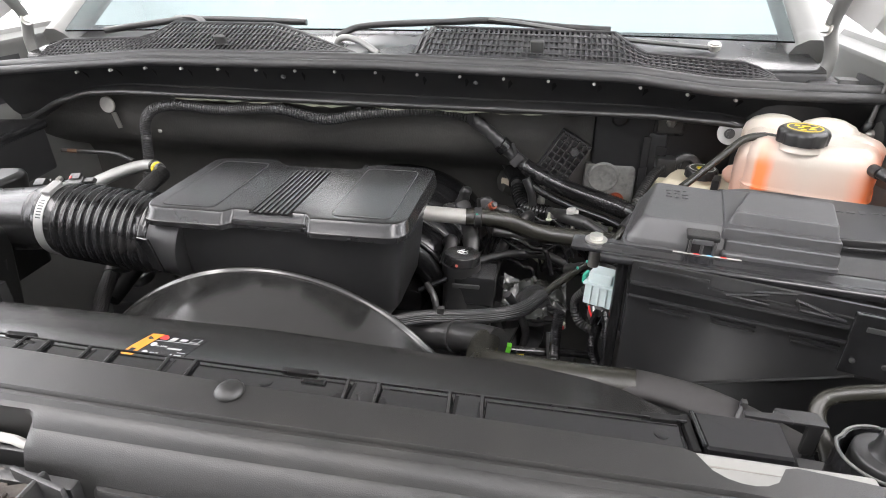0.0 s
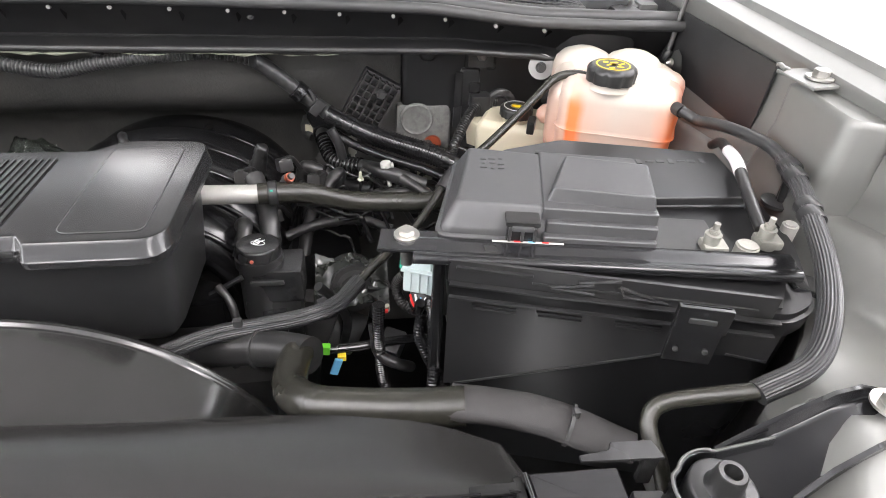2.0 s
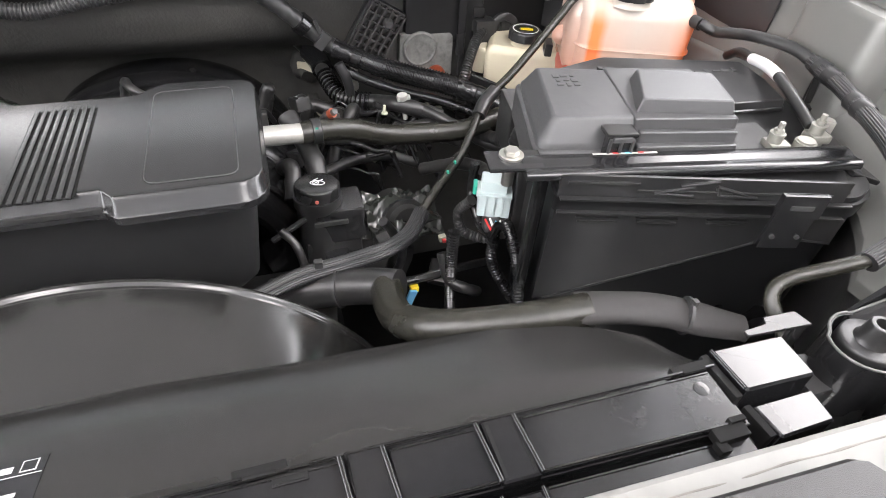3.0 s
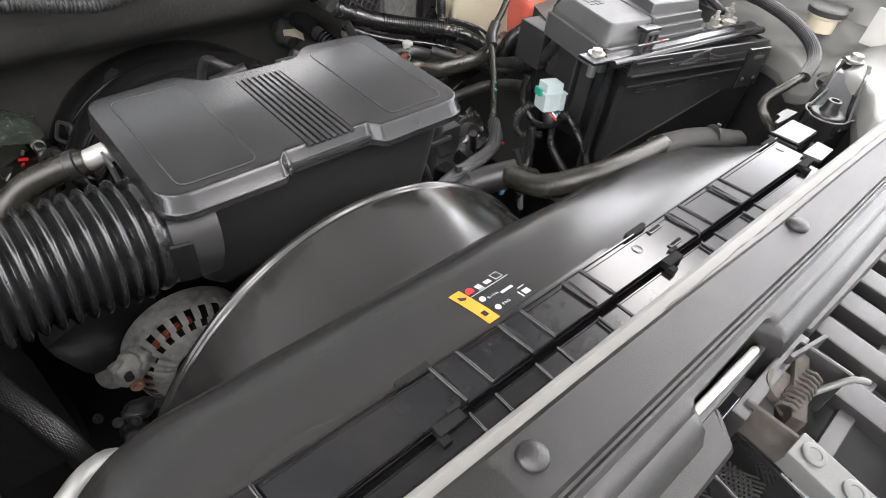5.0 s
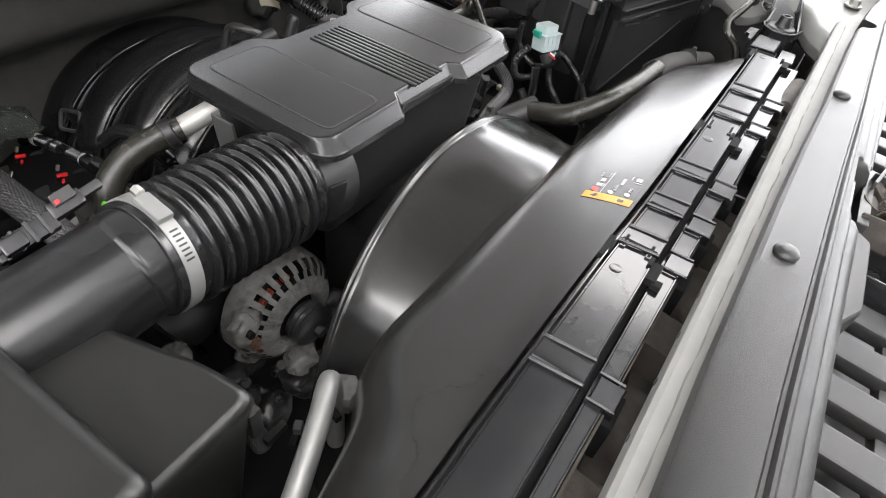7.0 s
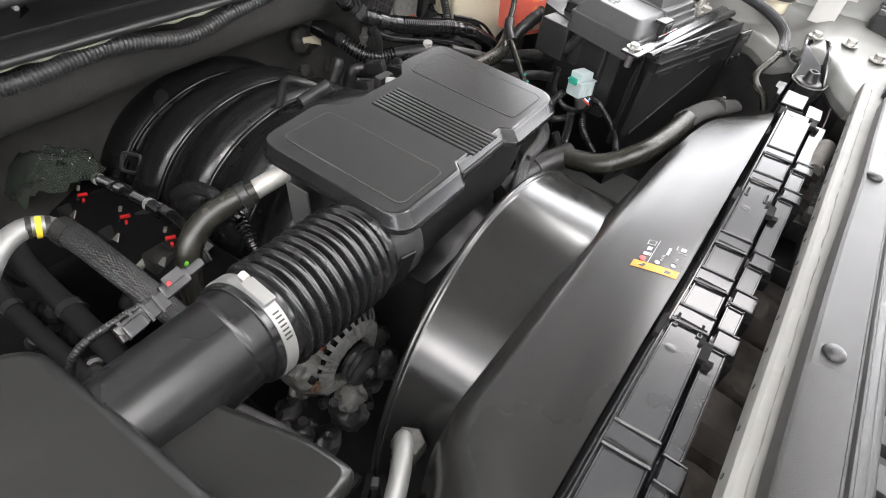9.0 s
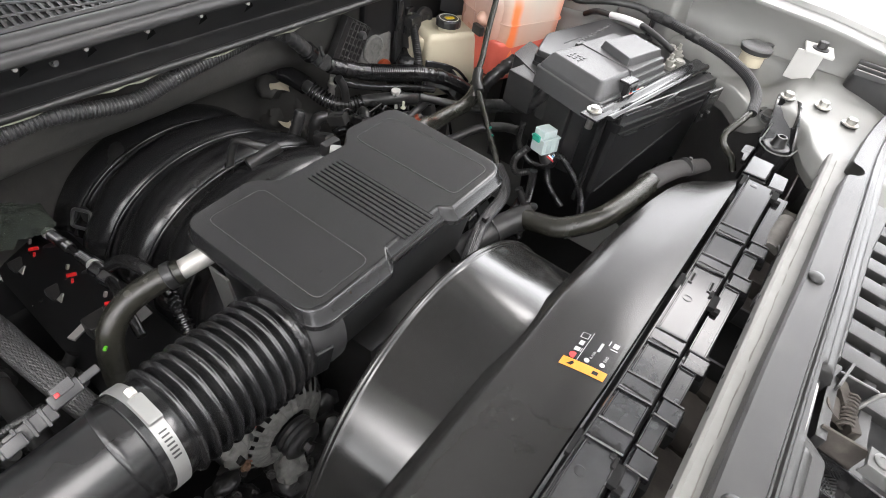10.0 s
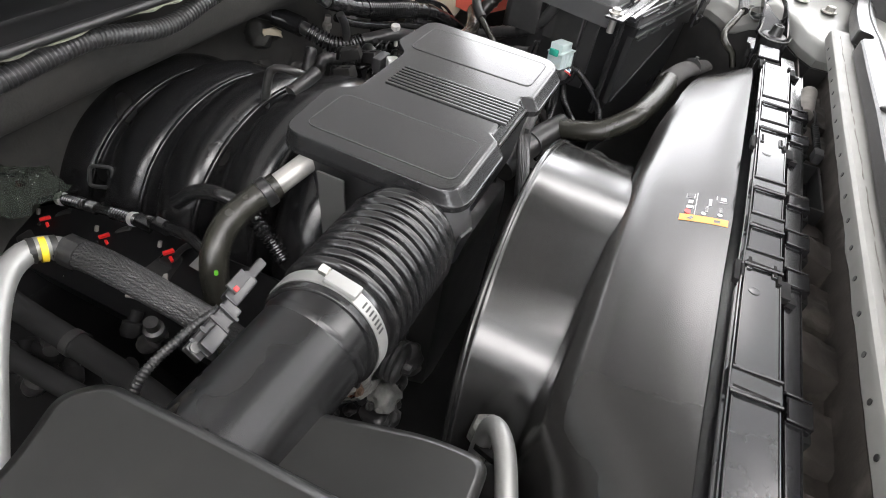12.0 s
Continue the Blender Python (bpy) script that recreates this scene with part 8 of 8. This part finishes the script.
        part("wiring_run", sweep(pts, r, n=14, step=0.004, swell=lumpy), m, z)
    part("relay_tail", conduit([(0.410, 0.392, 0.958), (0.410, 0.379, 0.955), (0.410, 0.357, 0.939), (0.408, 0.334, 0.918), (0.405, 0.318, 0.890), (0.40, 0.31, 0.85)], 0.0065, pitch=0.0036), GLOSS, z, "ribbed shiny conduit")
    for q, turn in (((0.215, 0.745, 0.945), 20), ((0.265, 0.73, 0.925), -15), ((0.25, 0.69, 0.915), 40), ((0.31, 0.70, 0.90), 10), ((0.36, 0.71, 0.90), -30), ((0.43, 0.70, 0.90), 15), ((0.155, 0.72, 0.94), 0), ((0.20, 0.66, 0.905), 30)):
        pl = thing("sensor_plug", "small black sensor plug behind the resonator", "connector", "sensor plugs")
        part("body", box(q, (0.022, 0.034, 0.020), 0.003, rot=spin(turn) @ spin(-20, "X")), GRIME, pl)
        part("clip", box(Vector(q) + Vector((0, -0.004, 0.012)), (0.010, 0.018, 0.004), 0.001, rot=spin(turn) @ spin(-20, "X")), RUBBER, pl)
        part("lead", sweep([Vector(q) + Vector((0, 0.014, 0.004)), Vector(q) + Vector((0.01, 0.03, -0.005)), Vector(q) + Vector((0.02, 0.04, -0.03))], 0.004, n=8), RUBBER, pl)


centre_clutter()


# ---- strut tower side: apron, bumper stop, bolts, washer filler ----
def apron():
    t = thing("inner_apron", "silver painted apron panel with bolts and holes", "body panel")
    def edge(y):
        return float(np.interp(y, (-0.10, 0.03, 0.04, 0.06, 0.10, 0.16, 0.20, 0.25, 0.30, 0.60), (0.48, 0.49, 0.53, 0.585, 0.612, 0.640, 0.690, 0.745, 0.782, 0.79)))

    def az(x, y):
        z = 1.096 + 0.05 * (x - 0.65) - 0.20 * max(0, y - 0.20) + 0.12 * max(0, y - 0.42)
        dip = min(1, max(0, (y - 0.10) / 0.06)) * min(1, max(0, (0.83 - x) / 0.05))
        z -= 0.040 * dip * dip * (3 - 2 * dip)
        z -= 0.8 * max(0, 0.030 - (x - edge(y)))
        return z + 0.005 * math.sin(18 * x + 11 * y) * (y < 0.3)
    rows = []
    for y in [-0.10 + 0.02 * j for j in range(42)]:
        e = edge(y)
        xs = [e + (0.845 - e) * (k / 24) ** 1.4 for k in range(25)]
        rows.append([(e, y, az(e, y) - 0.012)] + [(x, y, az(x, y)) for x in xs])
    part("panel", sheet(rows, 0.002), SILVER, t)
    # the drop wall's black stands for the shaded gap beside it
    part("drop_wall", sheet([[(edge(y) + 0.012, y, 0.6), (edge(y) + 0.008, y, az(edge(y), y) - 0.016)] for y in [-0.10 + 0.02 * j for j in range(42)]], 0.002), GRIME, t, "wall under the apron, black for the shaded gap")
    for x, y in ((0.686, 0.056), (0.671, 0.006)):
        part("bolt", hex_bolt((x, y, az(x, y) + 0.002), (0, 0, 1), 0.0085, 0.011, 1.6), STEEL, t, "zinc flange bolt")
    for x, y, r in ((0.650, 0.132, 0.009), (0.634, 0.120, 0.015)):
        part("hole", lathe([(0, r * 1.15), (0.0015, r * 1.1), (0.0015, r), (0.0, r * 0.95)], (x, y, az(x, y) + 0.001), (-0.5, 0.05, 0.85), n=24), SILVER, t, "pressed hole rim")
        part("hole_depth", cyl((x, y, az(x, y) - 0.004), (x + 0.0012, y, az(x, y) + 0.002), r * 0.95, n=24), RUBBER, t)
    b = thing("hood_bumper", "black rubber hood stop on a glossy steel bracket", "bumper stop")
    c = Vector((0.555, 0.087, 1.050))
    part("rubber_disc", lathe([(-0.010, 0.0215), (0.012, 0.0215), (0.0165, 0.0212), (0.018, 0.0195), (0.0182, 0.0125), (0.022, 0.0105), (0.033, 0.0092), (0.0345, 0.0082), (0.0345, 0.0056), (0.024, 0.005)], c, (0, 0, 1), n=40), RUBBER, b)
    # foot is blackened for the shade inside the cup
    part("foot", lathe([(-0.06, 0.030), (-0.012, 0.026), (-0.009, 0.020)], c, (0, 0, 1), n=32), VOID, b)
    wall = []
    for k in range(25):
        a = radians(70 + 200 * k / 24)
        wall.append(c + Vector((0.0275 * math.cos(a) * (1.12 if 150 < 70 + 200 * k / 24 < 250 else 1.0), 0.0275 * math.sin(a), 0)))
    wall = [c + Vector((0.045, 0.024, 0.012))] + wall + [c + Vector((0.012, -0.030, 0))]
    part("cup", sheet([[p + Vector((0, 0, h)) for p in wall] for h in (-0.04, -0.01, 0.016)], 0.002), COVERMAT, b, "glossy black cup wall")
    part("cup_rim", sweep([p + Vector((0, 0, 0.0165)) for p in wall], 0.0011, n=8), LEVER, b, "bright worn cup rim")
    rows = []
    for f, wide, high in ((0.012, 0.026, 0.004), (0.030, 0.022, 0.014), (0.055, 0.019, 0.018), (0.085, 0.018, 0.016), (0.108, 0.017, 0.010), (0.132, 0.012, 0.003)):
        o = c + Vector((f, 0.19 * f, 0.004 + 0.40 * f - 0.4 * max(0, f - 0.1)))
        rows.append([o + Vector((0, -wide, high)), o + Vector((0, -wide + 0.001, 0.002)), o + Vector((0, -wide + 0.004, 0)), o + Vector((0, wide - 0.004, 0)), o + Vector((0, wide - 0.001, 0.002)), o + Vector((0, wide, high))])
    part("bracket", sheet(rows, 0.003), COVERMAT, b, "glossy black channel bracket")
    part("bracket_bolt", hex_bolt(c + Vector((0.118, 0.025, 0.050)), (0, 0, 1), 0.0085, 0.010, 1.5), STEEL, b)
    w = thing("washer_filler", "grey washer filler neck with a flip cap", "filler cap")
    q = Vector((0.792, 0.205, 1.088))
    part("neck", lathe([(0, 0.022), (0.02, 0.022), (0.022, 0.026), (0.026, 0.026)], q, (0, 0, 1), n=28), CREAM, w, "milky filler neck")
    part("cap", lathe([(0.026, 0.029), (0.034, 0.030), (0.038, 0.026), (0.038, 0.004)], q, (0, 0, 1), n=32), GREYPLASTIC, w, "dark flip cap")
    part("tab", box(q + Vector((0.03, -0.012, 0.032)), (0.03, 0.016, 0.006), 0.002, rot=spin(-20)), GREYPLASTIC, w)
    k = thing("fender_bracket", "pale fender bracket with a bolt", "bracket", "fender brackets")
    part("plate", box((0.808, 0.108, 1.148), (0.055, 0.05, 0.006), 0.002, rot=spin(10)), PALE, k)
    part("leg", box((0.785, 0.118, 1.12), (0.006, 0.045, 0.055), 0.002), PALE, k)
    part("bolt", hex_bolt((0.806, 0.107, 1.151), (0, 0, 1), 0.009, 0.014, 1.6), RUBBER, k)
    k2 = thing("fender_bracket", "silver fender bracket with a bolt", "bracket", "fender brackets")
    part("plate", box((0.838, 0.475, 1.180), (0.048, 0.058, 0.004), 0.0018, rot=spin(6)), SILVER, k2)
    part("hook", sweep([(0.826, 0.500, 1.181), (0.812, 0.500, 1.186), (0.806, 0.492, 1.190), (0.806, 0.482, 1.188)], 0.0028, n=8), SILVER, k2)
    part("bolt", hex_bolt((0.840, 0.468, 1.183), (0, 0, 1), 0.009, 0.010, 1.6), STEEL, k2)
    part("shoulder", ring_stack([(0.815, 0.38), (0.86, 0.36), (0.86, 0.50), (0.83, 0.50)], [0.014] * 4, [(1.02, -0.015), (1.12, 0.0), (1.165, 0.0), (1.172, 0.006)]), SILVER, k2, "pressed silver shoulder")
    h = thing("hinge_plate", "silver stamped plate behind the coolant tank", "bracket")
    bm = bmesh.new()
    ring = [bm.verts.new((0.840 + 0.10 * (y - 0.755), y, z)) for y, z in ((0.722, 1.050), (0.780, 1.048), (0.788, 1.062), (0.786, 1.098), (0.778, 1.114), (0.764, 1.121), (0.748, 1.116), (0.736, 1.100), (0.726, 1.070))]
    bm.faces.new(ring)
    bmesh.ops.solidify(bm, geom=bm.faces[:], thickness=0.005)
    part("plate", bm, SILVER, h)
    part("stud", lathe([(0, 0.008), (0.004, 0.008), (0.006, 0.004), (0.010, 0.003)], (0.836, 0.768, 1.098), (-1, -0.1, 0), n=12), STEEL, h)
    part("hole", lathe([(0, 0.004), (0.001, 0.004), (0.001, 0.0005)], (0.834, 0.748, 1.082), (-1, -0.1, 0), n=12), VOID, h)
    p = thing("prop_rod", "thin hood gas strut with a fat cylinder", "rod")
    part("rod", cyl((0.838, 0.79, 1.105), (0.858, 0.80, 1.27), 0.004, n=10), LEVER, p)
    part("barrel", cyl((0.8545, 0.7985, 1.245), (0.884, 0.813, 1.49), 0.0105, n=18, bevel=0.002), GREYPLASTIC, p, "fat gas cylinder")
    part("ball_socket", lathe([(0, 0.007), (0.004, 0.009), (0.014, 0.008), (0.018, 0.005)], (0.838, 0.79, 1.094), (0.1, 0.05, 1), n=14), RUBBER, p)
    g = thing("headlamp_housing", "black headlamp housing under the fender edge", "headlamp")
    part("housing", ring_stack([(0.70, -0.12), (0.92, -0.12), (0.92, 0.03), (0.80, 0.045)], [0.02] * 4, [(0.9, 0.0), (1.12, 0.0), (1.14, 0.01)]), GREYPLASTIC, g)
    for i in range(5):
        part("rib", box((0.78 + 0.028 * i, -0.02, 1.144), (0.006, 0.12, 0.01), 0.002), GREYPLASTIC, g)


apron()
